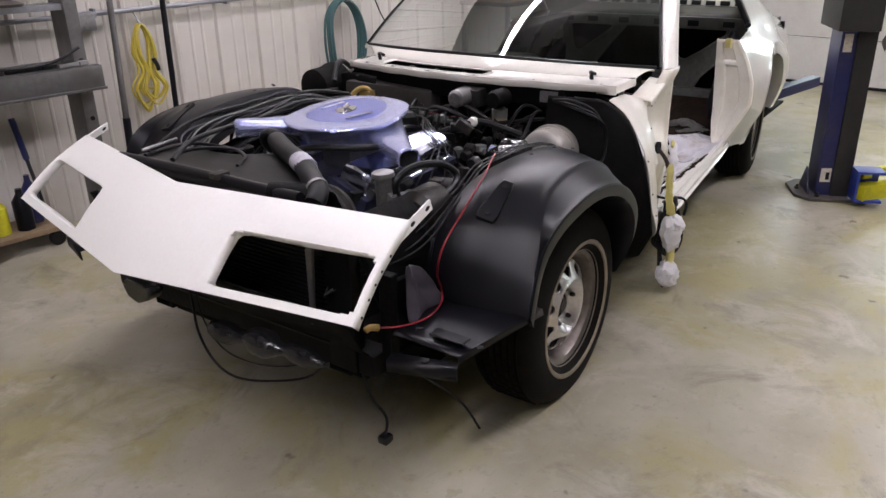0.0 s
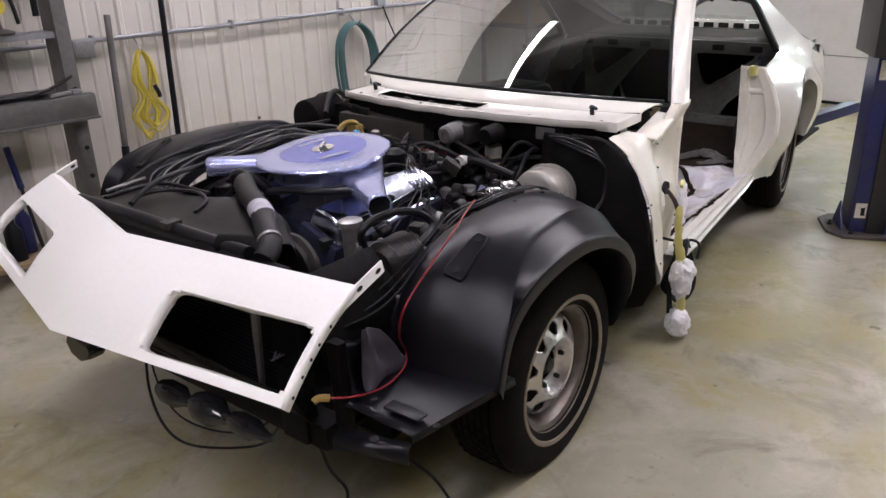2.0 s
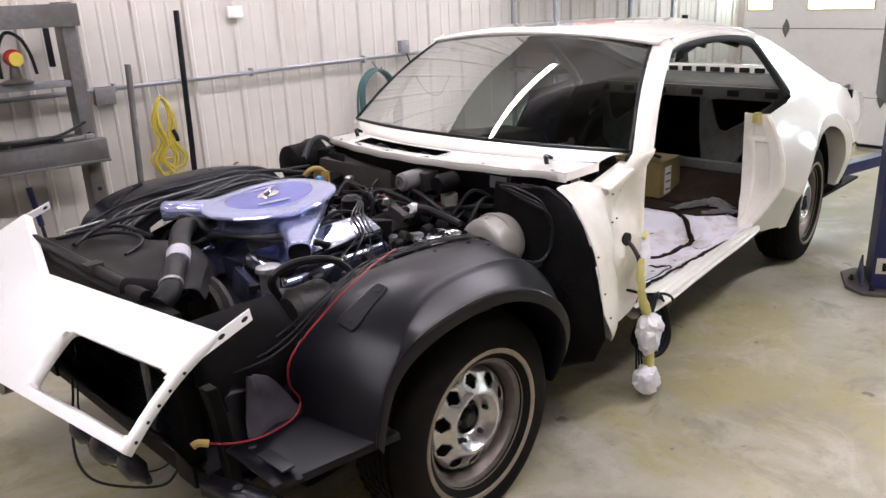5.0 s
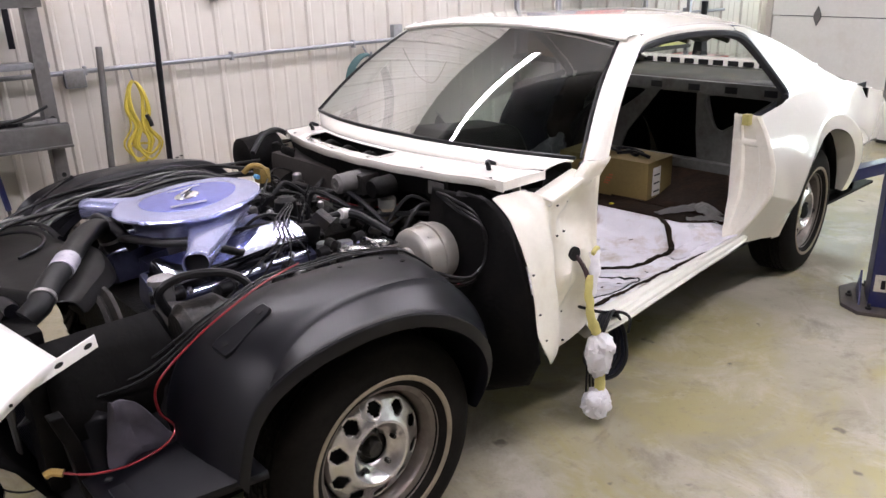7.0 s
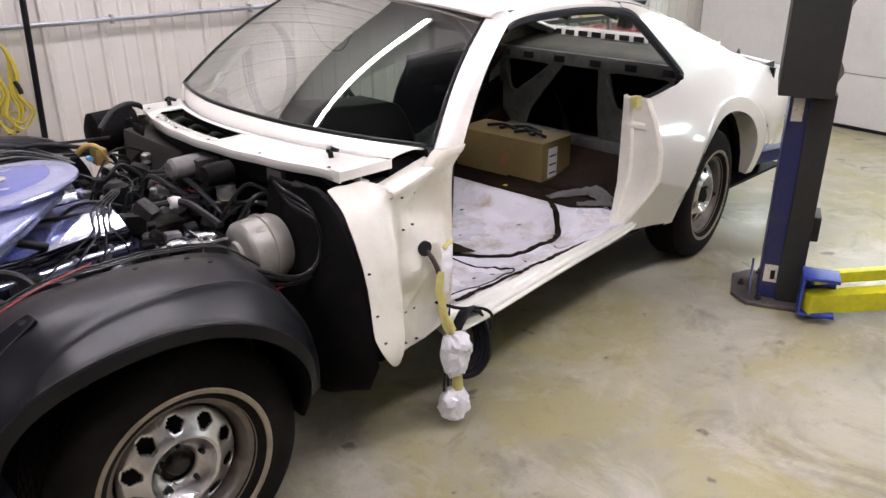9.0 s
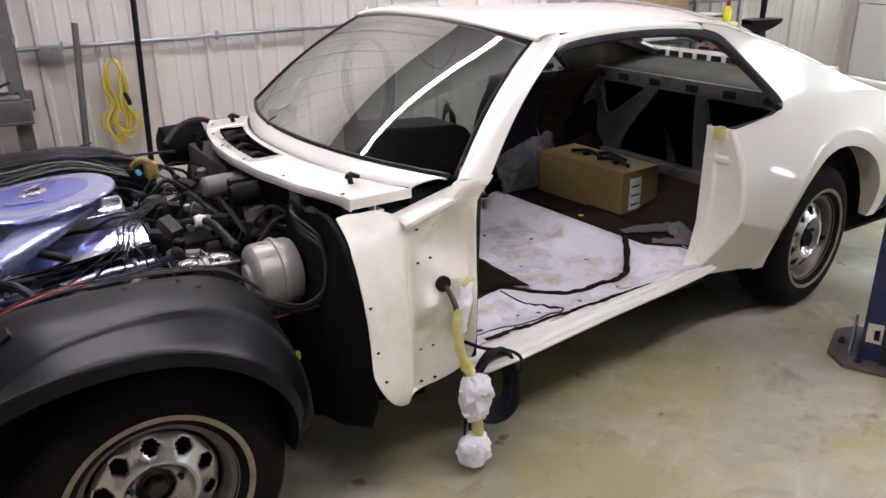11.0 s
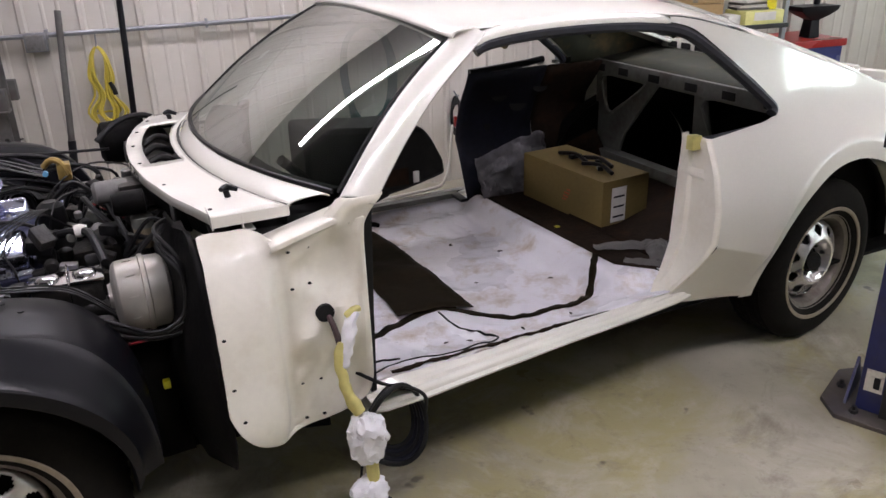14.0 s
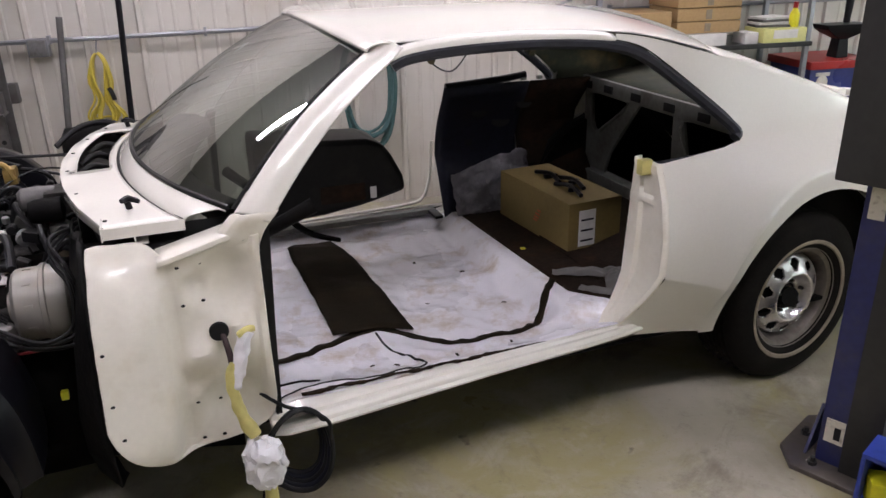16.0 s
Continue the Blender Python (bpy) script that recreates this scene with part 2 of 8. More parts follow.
def lathe(bm, profile, centre, axis="y", segs=40, close=False):
    """Turns (radius, along) pairs round an axis through the centre."""
    c = Vector(centre)
    rings = []
    for r, h in profile:
        ring = []
        for s in range(segs):
            a = 2 * math.pi * s / segs
            u, v = r * math.cos(a), r * math.sin(a)
            ring.append(bm.verts.new(c + (Vector((u, h, v)) if axis == "y" else Vector((h, u, v)) if axis == "x" else Vector((u, v, h)))))
        rings.append(ring)
    pairs = list(zip(rings, rings[1:])) + ([(rings[-1], rings[0])] if close else [])
    for a, b in pairs:
        for s in range(segs):
            bm.faces.new((a[s], a[(s + 1) % segs], b[(s + 1) % segs], b[s]))
    if not close:
        for ring, r in ((rings[0], profile[0][0]), (rings[-1], profile[-1][0])):
            if r > 1e-4:
                bm.faces.new(ring)
    bmesh.ops.recalc_face_normals(bm, faces=bm.faces)
    return bm


def box(bm, lo, hi, m=None, bevel=0.0):
    """A box from corner to corner, turned by the matrix m, with rounded edges."""
    c, s = (Vector(lo) + Vector(hi)) / 2, Vector(hi) - Vector(lo)
    before = set(bm.verts)
    g = bmesh.ops.create_cube(bm, size=1)["verts"]
    for v in g:
        v.co = Vector((v.co.x * s.x, v.co.y * s.y, v.co.z * s.z)) + c
    if bevel:
        es = list({e for v in g for e in v.link_edges})
        bmesh.ops.bevel(bm, geom=es, offset=min(bevel, 0.45 * min(abs(k) for k in s)), segments=2, affect="EDGES", profile=0.7)
    if m is not None:
        for v in bm.verts:
            if v not in before:
                v.co = m @ v.co
    return bm


def sheet(bm, rows, closed=False):
    """A skin over rows of points."""
    vs = [[bm.verts.new(p) for p in row] for row in rows]
    for a, b in zip(vs, vs[1:]):
        k = len(a)
        for i in range(k if closed else k - 1):
            bm.faces.new((a[i], a[(i + 1) % k], b[(i + 1) % k], b[i]))
    return vs


def slab(bm, outline, z0, z1, axis="z", hole=()):
    """An outline (two coordinates a point) given depth along an axis, with one opening if named."""
    def at(p, h):
        return (p[0], p[1], h) if axis == "z" else (p[0], h, p[1]) if axis == "y" else (h, p[0], p[1])
    loops = [[[bm.verts.new(at(p, h)) for p in loop] for h in (z0, z1)] for loop in (outline, hole) if loop]
    for side in (0, 1):
        if hole:
            edges = [bm.edges.new((a, b)) for loop in loops for a, b in zip(loop[side], loop[side][1:] + loop[side][:1])]
            bmesh.ops.triangle_fill(bm, use_beauty=True, use_dissolve=False, edges=edges)
        else:
            bm.faces.new(loops[0][side])
    for lo, hi in loops:
        k = len(lo)
        for i in range(k):
            bm.faces.new((lo[i], lo[(i + 1) % k], hi[(i + 1) % k], hi[i]))
    bmesh.ops.recalc_face_normals(bm, faces=bm.faces)
    return bm


def chain(ob):
    """Where a parent stands: a thing by its base, a part (built in world places) nowhere."""
    return ob.matrix_basis.copy() if ob.parent is None else Matrix.Identity(4)


def part(name, bm, material, parent=None, label="", smooth=True, sub=0, thick=0.0, bevel=0.0, angle=38, offset=-1.0):
    """Links a bmesh in world places as one mesh object, under a thing or a part."""
    me = bpy.data.meshes.new(name)
    if STRETCH:
        nose(bm)
    bm.normal_update()
    bm.to_mesh(me)
    bm.free()
    me.materials.append(material)
    if smooth:
        me.polygons.foreach_set("use_smooth", [True] * len(me.polygons))
        me.set_sharp_from_angle(angle=radians(angle))
    ob = new(name, me)
    if parent is not None:
        ob.parent = parent
        ob.matrix_parent_inverse = chain(parent).inverted()
    if thick:
        q = ob.modifiers.new("thickness", "SOLIDIFY"); q.thickness = thick; q.offset = offset
    if bevel:
        q = ob.modifiers.new("edge", "BEVEL"); q.width = bevel; q.segments = 2; q.limit_method = "ANGLE"; q.angle_limit = radians(35)
    if sub:
        q = ob.modifiers.new("round", "SUBSURF"); q.levels = sub; q.render_levels = sub
    if label:
        ob["label"] = label
    return ob


STRETCH = False


def nose(bm):
    """Draws the front of the car out to its true length: nothing behind the engine, a tenth of a metre at the radiator."""
    for v in bm.verts:
        x = v.co.x
        v.co.x += lin((-1.2, -0.62, -0.50, -0.25, -0.09, 0.10), (-0.10, -0.10, -0.09, -0.05, -0.035, 0.0), x)
        v.co.z += lin((-1.2, -0.62, -0.50, -0.09, 0.10), (-0.02, -0.02, -0.018, -0.022, 0.0), x)


def thing(name, at, label, category, group="", kind=""):
    ob = new(name)
    ob.empty_display_size = 0.1
    ob.matrix_basis = Matrix.Translation(at)
    return tagged(ob, label, category, group, kind)


def bmnew():
    return bmesh.new()

# ---- the shop ----
X0, X1, Y0, Y1 = -6.5, 6.75, -7.5, 2.26
# the room stands at a small angle to the parked car, turned about a place on the north wall
ROOM = Matrix.Translation((0.6, 2.24, 0)) @ Matrix.Rotation(radians(-7.6), 4, "Z") @ Matrix.Translation((-0.6, -2.24, 0))


def turn_new(known):
    """Turns all top-level objects that are not yet known into the room's direction."""
    for ob in list(scene.objects):
        if ob.parent is None and ob.name not in known and ob.type != "CAMERA":
            ob.matrix_basis = ROOM @ ob.matrix_basis


KNOWN = {ob.name for ob in scene.objects}


def concrete():
    m = bpy.data.materials.new("sealed_concrete")
    m.use_nodes = True
    n, l = m.node_tree.nodes, m.node_tree.links
    b = n["Principled BSDF"]
    tc = n.new("ShaderNodeTexCoord")

    def noi(scale, detail=6, rough=0.6, dist=0.0):
        q = n.new("ShaderNodeTexNoise")
        q.inputs["Scale"].default_value, q.inputs["Detail"].default_value = scale, detail
        q.inputs["Roughness"].default_value, q.inputs["Distortion"].default_value = rough, dist
        l.new(tc.outputs["Object"], q.inputs["Vector"])
        return q.outputs["Fac"]

    def band(src, a, c, lo, hi):
        q = n.new("ShaderNodeMapRange")
        for k, v in zip(("From Min", "From Max", "To Min", "To Max"), (a, c, lo, hi)):
            q.inputs[k].default_value = v
        l.new(src, q.inputs["Value"])
        return q.outputs["Result"]

    def mix(fac, a, c):
        q = n.new("ShaderNodeMix"); q.data_type = "RGBA"
        l.new(fac, q.inputs["Factor"])
        if isinstance(a, tuple):
            q.inputs["A"].default_value = (*a, 1)
        else:
            l.new(a, q.inputs["A"])
        q.inputs["B"].default_value = (*c, 1)
        return q.outputs["Result"]

    c = mix(band(noi(0.8, 7), 0.38, 0.62, 0, 1), (0.47, 0.435, 0.345), (0.29, 0.265, 0.19))
    c = mix(band(noi(1.3, 8, 0.65, 0.8), 0.47, 0.60, 0, 0.85), c, (0.36, 0.32, 0.155))
    c = mix(band(noi(2.6, 8, 0.7, 0.6), 0.52, 0.66, 0, 0.6), c, (0.52, 0.48, 0.42))
    c = mix(band(noi(1.9, 9, 0.72, 1.2), 0.54, 0.68, 0, 0.62), c, (0.17, 0.145, 0.10))
    c = mix(band(noi(9.0, 6, 0.7), 0.58, 0.72, 0, 0.5), c, (0.20, 0.175, 0.14))
    c = mix(band(noi(5.5, 3, 0.5), 0.69, 0.725, 0, 0.75), c, (0.07, 0.06, 0.05))
    c = mix(band(noi(45.0, 3), 0.62, 0.75, 0, 0.35), c, (0.13, 0.11, 0.09))
    l.new(c, b.inputs["Base Color"])
    l.new(band(noi(2.2, 6), 0.3, 0.7, 0.26, 0.50), b.inputs["Roughness"])
    bp = n.new("ShaderNodeBump"); bp.inputs["Strength"].default_value = 0.06; bp.inputs["Distance"].default_value = 0.01
    l.new(noi(30, 6), bp.inputs["Height"]); l.new(bp.outputs["Normal"], b.inputs["Normal"])
    return m


FLOOR = concrete()
SIDING = mat("cream_metal_siding", (0.555, 0.525, 0.475), 0.42, var=0.06, bump=0.03, big=0.8, fine=8, stain=(0.50, 0.43, 0.34), stain_amt=0.45, stain_scale=2.2)
CEILDARK = mat("dull_ceiling_insulation", (0.16, 0.155, 0.15), 0.8, var=0.08, bump=0.05)
CEILMAT = mat("white_ceiling_steel", (0.74, 0.72, 0.68), 0.5, var=0.05, bump=0.02)
DOORMAT_ = mat("white_garage_door_steel", (0.72, 0.71, 0.68), 0.42, var=0.05, bump=0.04, stain=(0.55, 0.51, 0.44), stain_amt=0.4)

bm = box(bmnew(), (X0 - 0.3, Y0 - 0.3, -0.2), (X1 + 0.3, Y1 + 0.3, 0.0))
tagged(part("floor", bm, FLOOR, smooth=False), "stained grey-beige sealed concrete shop floor", "floor", kind="structure")
bm = box(bmnew(), (X0 - 0.2, Y0 - 0.2, CEIL), (X1 + 0.2, Y1 + 0.2, CEIL + 0.12))
tagged(part("ceiling", bm, CEILDARK, smooth=False), "dull grey shop ceiling lining", "ceiling", kind="structure")


def siding(name, a, b, inward, label, top=CEIL, pitch=0.305):
    """A ribbed steel wall from a to b in plan; narrow standing ribs with small stiffeners between."""
    a, b = Vector((*a, 0)), Vector((*b, 0))
    d = (b - a).normalized()
    nrm = Vector((*inward, 0))
    length = (b - a).length
    prof, s = [], 0.0
    while s < length:
        for ds, h in ((0.0, 0.0), (0.012, 0.019), (0.034, 0.019), (0.046, 0.0), (0.125, 0.0), (0.132, 0.004), (0.142, 0.004), (0.149, 0.0), (0.205, 0.0), (0.212, 0.004), (0.222, 0.004), (0.229, 0.0)):
            if s + ds <= length:
                prof.append((s + ds, h))
        s += pitch
    prof.append((length, 0.0))
    bm = bmnew()
    front = [[a + d * q + nrm * h + Vector((0, 0, z)) for q, h in prof] for z in (0.0, top)]
    vs = sheet(bm, front)
    back = [[bm.verts.new(p + Vector((0, 0, z)) - nrm * 0.12) for p in (a, b)] for z in (0.0, top)]
    bm.faces.new((back[0][0], back[0][1], back[1][1], back[1][0]))
    bm.faces.new([*vs[0]][::-1] + [back[0][0], back[0][1]])
    bm.faces.new([*vs[1]] + [back[1][1], back[1][0]])
    bm.faces.new((vs[0][0], vs[1][0], back[1][0], back[0][0]))
    bm.faces.new((vs[0][-1], back[0][1], back[1][1], vs[1][-1]))
    bmesh.ops.recalc_face_normals(bm, faces=bm.faces)
    return tagged(part(name, bm, SIDING, angle=20), label, "wall", kind="structure")


siding("wall_north", (X0, Y1), (X1, Y1), (0, -1), "cream ribbed steel siding behind the parked car")
siding("wall_south", (X1, Y0), (X0, Y0), (0, 1), "cream ribbed steel siding of the shop")
siding("wall_west", (X0, Y0), (X0, Y1), (1, 0), "cream ribbed steel siding of the shop end")

# east wall with two sectional doors
bm = bmnew()
EDGES = [Y0, -6.6, -3.75, -3.4, 2.20, Y1]
for i in (0, 2, 4):
    box(bm, (X1, EDGES[i], 0), (X1 + 0.14, EDGES[i + 1], CEIL))
for i in (1, 3):
    box(bm, (X1, EDGES[i], 2.6), (X1 + 0.14, EDGES[i + 1], CEIL))
tagged(part("wall_east", bm, SIDING, smooth=False), "cream end wall round the garage doors", "wall", kind="structure")


SEAMS = (0.03, 0.47, 1.10, 1.73, 2.17, 2.61)


def garage_door(name, y0, y1):
    t = tagged(new(name), "white sectional garage door, closed, with bright windows", "garage door", kind="structure")
    t.matrix_basis = Matrix.Translation((X1 + 0.05, (y0 + y1) / 2, 0))
    for k, (z0, z1) in enumerate(zip(SEAMS, SEAMS[1:])):
        z1 -= 0.008
        bm = bmnew()
        if k == 2:
            # windows a metre apart, each in a thin yellowed frame
            tops = [y1 - 0.02 - (y1 - 0.02 - 1.53) % 1.0 - j for j in range(-1, 6)]
            wins = [(max(b - 0.65, y0 + 0.03), min(b, y1 - 0.03)) for b in tops if b - 0.4 > y0 and b - 0.62 < y1]
            ys = sorted([y0, y1] + [q for w in wins for q in w])
            for a, b in zip(ys[::2], ys[1::2]):
                box(bm, (X1 + 0.01, a, z0), (X1 + 0.05, b, z1))
            for a, b in wins:
                box(bm, (X1 + 0.01, a, z0), (X1 + 0.05, b, 1.265))
                box(bm, (X1 + 0.01, a, 1.62), (X1 + 0.05, b, z1))
            p = part("panel", bm, DOORMAT_, t, smooth=False)
            for a, b in wins:
                g = box(bmnew(), (X1 + 0.03, a + 0.002, 1.267), (X1 + 0.04, b - 0.002, 1.618))
                part("pane", g, DAYGLOW, p, "bright window pane", smooth=False)
                g = bmnew()
                for lo, hi in (((a, 1.265), (b, 1.283)), ((a, 1.602), (b, 1.62)), ((a, 1.283), (a + 0.018, 1.602)), ((b - 0.018, 1.283), (b, 1.602))):
                    box(g, (X1 + 0.002, *lo), (X1 + 0.028, *hi))
                part("window_frame", g, mat("yellowed_window_frame", (0.62, 0.60, 0.30), 0.5), p, "yellowed window frame", smooth=False)
        else:
            box(bm, (X1 + 0.01, y0 + 0.01, z0), (X1 + 0.05, y1 - 0.01, z1), bevel=0.006)
            part("panel", bm, DOORMAT_, t, smooth=False)
    bm = box(bmnew(), (X1 + 0.005, y0, 0.0), (X1 + 0.05, y1, 0.03), bevel=0.006)
    part("bottom_seal", bm, HOSE, t, "black rubber bottom seal")
    for z in SEAMS[1:-1]:
        y = y1 - 0.48
        while y > y0 + 0.2:
            bm = bmnew()
            slab(bm, [(y, z + 0.09), (y + 0.035, z + 0.02), (y + 0.035, z - 0.02), (y, z - 0.09), (y - 0.035, z - 0.02), (y - 0.035, z + 0.02)], X1 - 0.006, X1 + 0.004, "x")
            part("hinge", bm, STEELGREY, t, "grey steel hinge")
            y -= 1.0


garage_door("door_1", -3.4, 2.20)
garage_door("door_2", -6.6, -3.75)


def fixture(x, y, ln, yaw=0.0):
    t = thing("ceiling_light", (x, y, CEIL - 0.02), "white fluorescent strip light hung under the ceiling", "ceiling light", "shop ceiling lights")
    z = CEIL - 0.30
    m = Matrix.Translation((x, y, 0)) @ Matrix.Rotation(radians(yaw), 4, "Z")
    bm = bmnew()
    box(bm, (-ln / 2, -0.045, z + 0.03), (ln / 2, 0.045, z + 0.09), m, bevel=0.006)
    part("housing", bm, CEILMAT, t)
    for sx in (-0.42, 0.42):
        bm = tube(bmnew(), [m @ Vector((ln * sx, 0, z + 0.09)), m @ Vector((ln * sx, 0, CEIL))], 0.004, 6, 1)
        part("hanger", bm, GALV, t)
    for sy in (-0.022, 0.022):
        bm = tube(bmnew(), [m @ Vector((-ln / 2 + 0.03, sy, z + 0.012)), m @ Vector((ln / 2 - 0.03, sy, z + 0.012))], 0.016, 10, 1)
        part("tube", bm, TUBEGLOW, t, "glowing fluorescent tube")


for f in FIXTURES:
    fixture(*f)
turn_new(KNOWN)

# ---- the car: body shell ----
car = thing("car", (0, 0, 0), "white fastback coupe stripped of doors, bonnet and front wings", "car")
WHX, WHZ = 3.03, 0.35          # rear wheel arch centre


def smo(xs, ys, x):
    """A smooth monotone curve through a few support values."""
    x = min(max(x, xs[0]), xs[-1])
    k = max(i for i in range(len(xs) - 1) if xs[i] <= x)
    d = [(ys[i + 1] - ys[i]) / (xs[i + 1] - xs[i]) for i in range(len(xs) - 1)]

    def slope(i):
        if i == 0 or i == len(xs) - 1:
            return d[0] if i == 0 else d[-1]
        return 0.0 if d[i - 1] * d[i] <= 0 else 2 * d[i - 1] * d[i] / (d[i - 1] + d[i])
    h = xs[k + 1] - xs[k]
    t = (x - xs[k]) / h
    return (2 * t ** 3 - 3 * t * t + 1) * ys[k] + (t ** 3 - 2 * t * t + t) * h * slope(k) + (3 * t * t - 2 * t ** 3) * ys[k + 1] + (t ** 3 - t * t) * h * slope(k + 1)


def half(z):
    """Half width of the body side at a height."""
    return smo((0.28, 0.34, 0.45, 0.58, 0.70, 0.82, 0.92, 0.965, 1.10, 1.22, 1.34, 1.42), (0.80, 0.83, 0.862, 0.885, 0.872, 0.815, 0.738, 0.705, 0.665, 0.64, 0.615, 0.58), z)


def shoulder(x):
    """Height of the line where the side rolls into roof and deck."""
    return smo((1.3, 1.45, 1.8, 2.2, 2.5, 2.8, 3.1, 3.5, 3.9, 4.2), (1.335, 1.352, 1.365, 1.35, 1.285, 1.19, 1.09, 0.97, 0.875, 0.83), x)


def crown(x):
    return smo((1.3, 1.4, 1.7, 2.0, 2.3, 2.6, 2.8, 3.0, 3.2, 3.5, 4.0, 4.2), (1.385, 1.405, 1.425, 1.426, 1.405, 1.335, 1.235, 1.155, 1.10, 0.985, 0.89, 0.845), x)


FLARE = 0.505                  # radius of the crease round the arch


def side_y(x, z):
    y = half(z) * smo((1.0, 2.2, 3.2, 3.8, 4.25), (1.0, 1.0, 0.99, 0.95, 0.87), x)
    r = math.hypot(x - WHX, (z - WHZ))
    fade = lin((0.3, 0.5, 0.85, 1.0), (0.6, 1, 1, 0.3), z)
    if r > FLARE:
        y += 0.040 * fade * math.exp(-((r - FLARE) / 0.13))
    else:
        y += fade * (0.040 - 0.30 * (FLARE - r))
    y -= lin((0.58, 0.75, 0.93), (0.060, 0.04, 0.0), z) * lin((1.6, 2.2), (0, 1), x) + 0.06 * max(0.0, x - 2.3)
    # the side turns under below a crease that runs from the lock pillar to the arch
    zc = WHZ + 0.231 * (WHX - x) / 0.70
    if 2.0 < x < WHX and z < zc:
        y -= half(z) - half(zc) + 0.42 * (zc - z) * lin((0.43, FLARE), (0.55, 1), r) + lin((0.58, 0.75), (0.060, 0.04), zc) - 0.060
    return -y


def mirror(rows):
    return [[(p[0], -p[1], p[2]) for p in row] for row in rows]


DLO_REAR = [(2.335, 0.943), (2.44, 0.950), (2.60, 0.962), (2.675, 0.978), (2.688, 1.01), (2.62, 1.075), (2.50, 1.165), (2.38, 1.25), (2.29, 1.305), (2.20, 1.330)]


LOCK = [(2.172, 0.362), (2.206, 0.40), (2.247, 0.46), (2.281, 0.53), (2.300, 0.583), (2.301, 0.60), (2.304, 0.66), (2.313, 0.77), (2.325, 0.86)]


def quarter(sign):
    # outer boundary walked from the front foot of the arch, up the lock pillar, under the window, along the shoulder, down the tail
    corner = (2.688, 1.01)
    sh = (2.94, shoulder(2.94) - 0.004)
    key = [(2.585, 0.306), (2.43, 0.326), (2.25, 0.342)] + LOCK + DLO_REAR[:5]
    bound = []
    for p, q in zip(key, key[1:]):
        bound += [(p[0] + (q[0] - p[0]) * k / 3, p[1] + (q[1] - p[1]) * k / 3) for k in range(3)]
    seam = [(corner[0] + (sh[0] - corner[0]) * k / 6, corner[1] + (sh[1] - corner[1]) * k / 6) for k in range(7)]
    bound += seam
    for x in np.linspace(2.98, 4.2, 32):
        bound.append((float(x), shoulder(float(x)) - 0.004))
    bound += [(4.23, 0.76), (4.22, 0.66), (4.17, 0.56), (4.08, 0.46), (3.95, 0.39), (3.78, 0.35), (3.62, 0.345)]
    rows = []
    for bx, bz in bound:
        b = math.atan2(bz - WHZ, bx - WHX)
        b += 2 * math.pi if b < -math.pi / 2 else 0
        ang = min(max(b, math.radians(-2)), math.radians(186))
        ca, sa = math.cos(ang), math.sin(ang)
        ax, az = WHX + 0.445 * ca, WHZ + 0.43 * sa
        cx, cz = WHX + FLARE * ca, WHZ + FLARE * sa
        rb = math.hypot(bx - WHX, bz - WHZ)
        pts = [(ax + (cx - ax) * f, az + (cz - az) * f) for f in (0, 0.12, 0.5, 0.85)]
        if rb > FLARE + 0.02:
            pts += [(cx + (bx - cx) * f, cz + (bz - cz) * f) for f in (0, 0.06, 0.13, 0.22, 0.34, 0.48, 0.62, 0.76, 0.88, 0.95, 1)]
        else:
            pts += [(bx + (cx - bx) * f * 0, bz) for f in range(11)]
        row = [(x, side_y(x, z), z) for x, z in pts]
        inner = (row[0][0], row[0][1] + 0.030, row[0][2] + 0.004)
        deep = (row[0][0], row[0][1] + 0.18, row[0][2] + 0.01)
        rows.append([deep, inner] + row)
    bm = bmnew()
    sheet(bm, rows if sign < 0 else mirror(rows))
    # roof pillar behind the side window
    win = DLO_REAR[4:]
    dense = cat([(x, 0, z) for x, z in win], 4)
    n = len(dense) - 1
    pr = []
    for i, p in enumerate(dense):
        x = 2.94 - (2.94 - 2.20) * (i / n) ** 0.9
        zt = shoulder(x) - 0.004
        pr.append([(p.x + (x - p.x) * k / 6, 0, p.z + (zt - p.z) * k / 6) for k in range(7)])
    pr = [[(x, side_y(x, z), z) for x, _, z in row] for row in pr]
    sheet(bm, pr if sign < 0 else mirror(pr))
    bmesh.ops.remove_doubles(bm, verts=bm.verts, dist=0.0006)
    bmesh.ops.recalc_face_normals(bm, faces=bm.faces)
    inn = [[(x, y + 0.016, z) for x, y, z in row] for row in pr]
    g = bmnew()
    sheet(g, inn if sign < 0 else mirror(inn))
    rr = [[(x, side_y(x, z) + 0.022, z) for z in (float(q) for q in np.linspace(0.90, shoulder(x) - 0.008, 5))] for x in (2.70, 2.80, 2.90, 3.00, 3.10, 3.20, 3.32)]
    sheet(g, rr if sign < 0 else mirror(rr))
    part("pillar_lining", g, ROOFLINER, car, "bare olive inner roof pillar")
    return part("quarter_panel", bm, WHITE, car, "glossy white rear quarter panel with flared wheel arch", angle=42)


quarter(-1)
quarter(1)

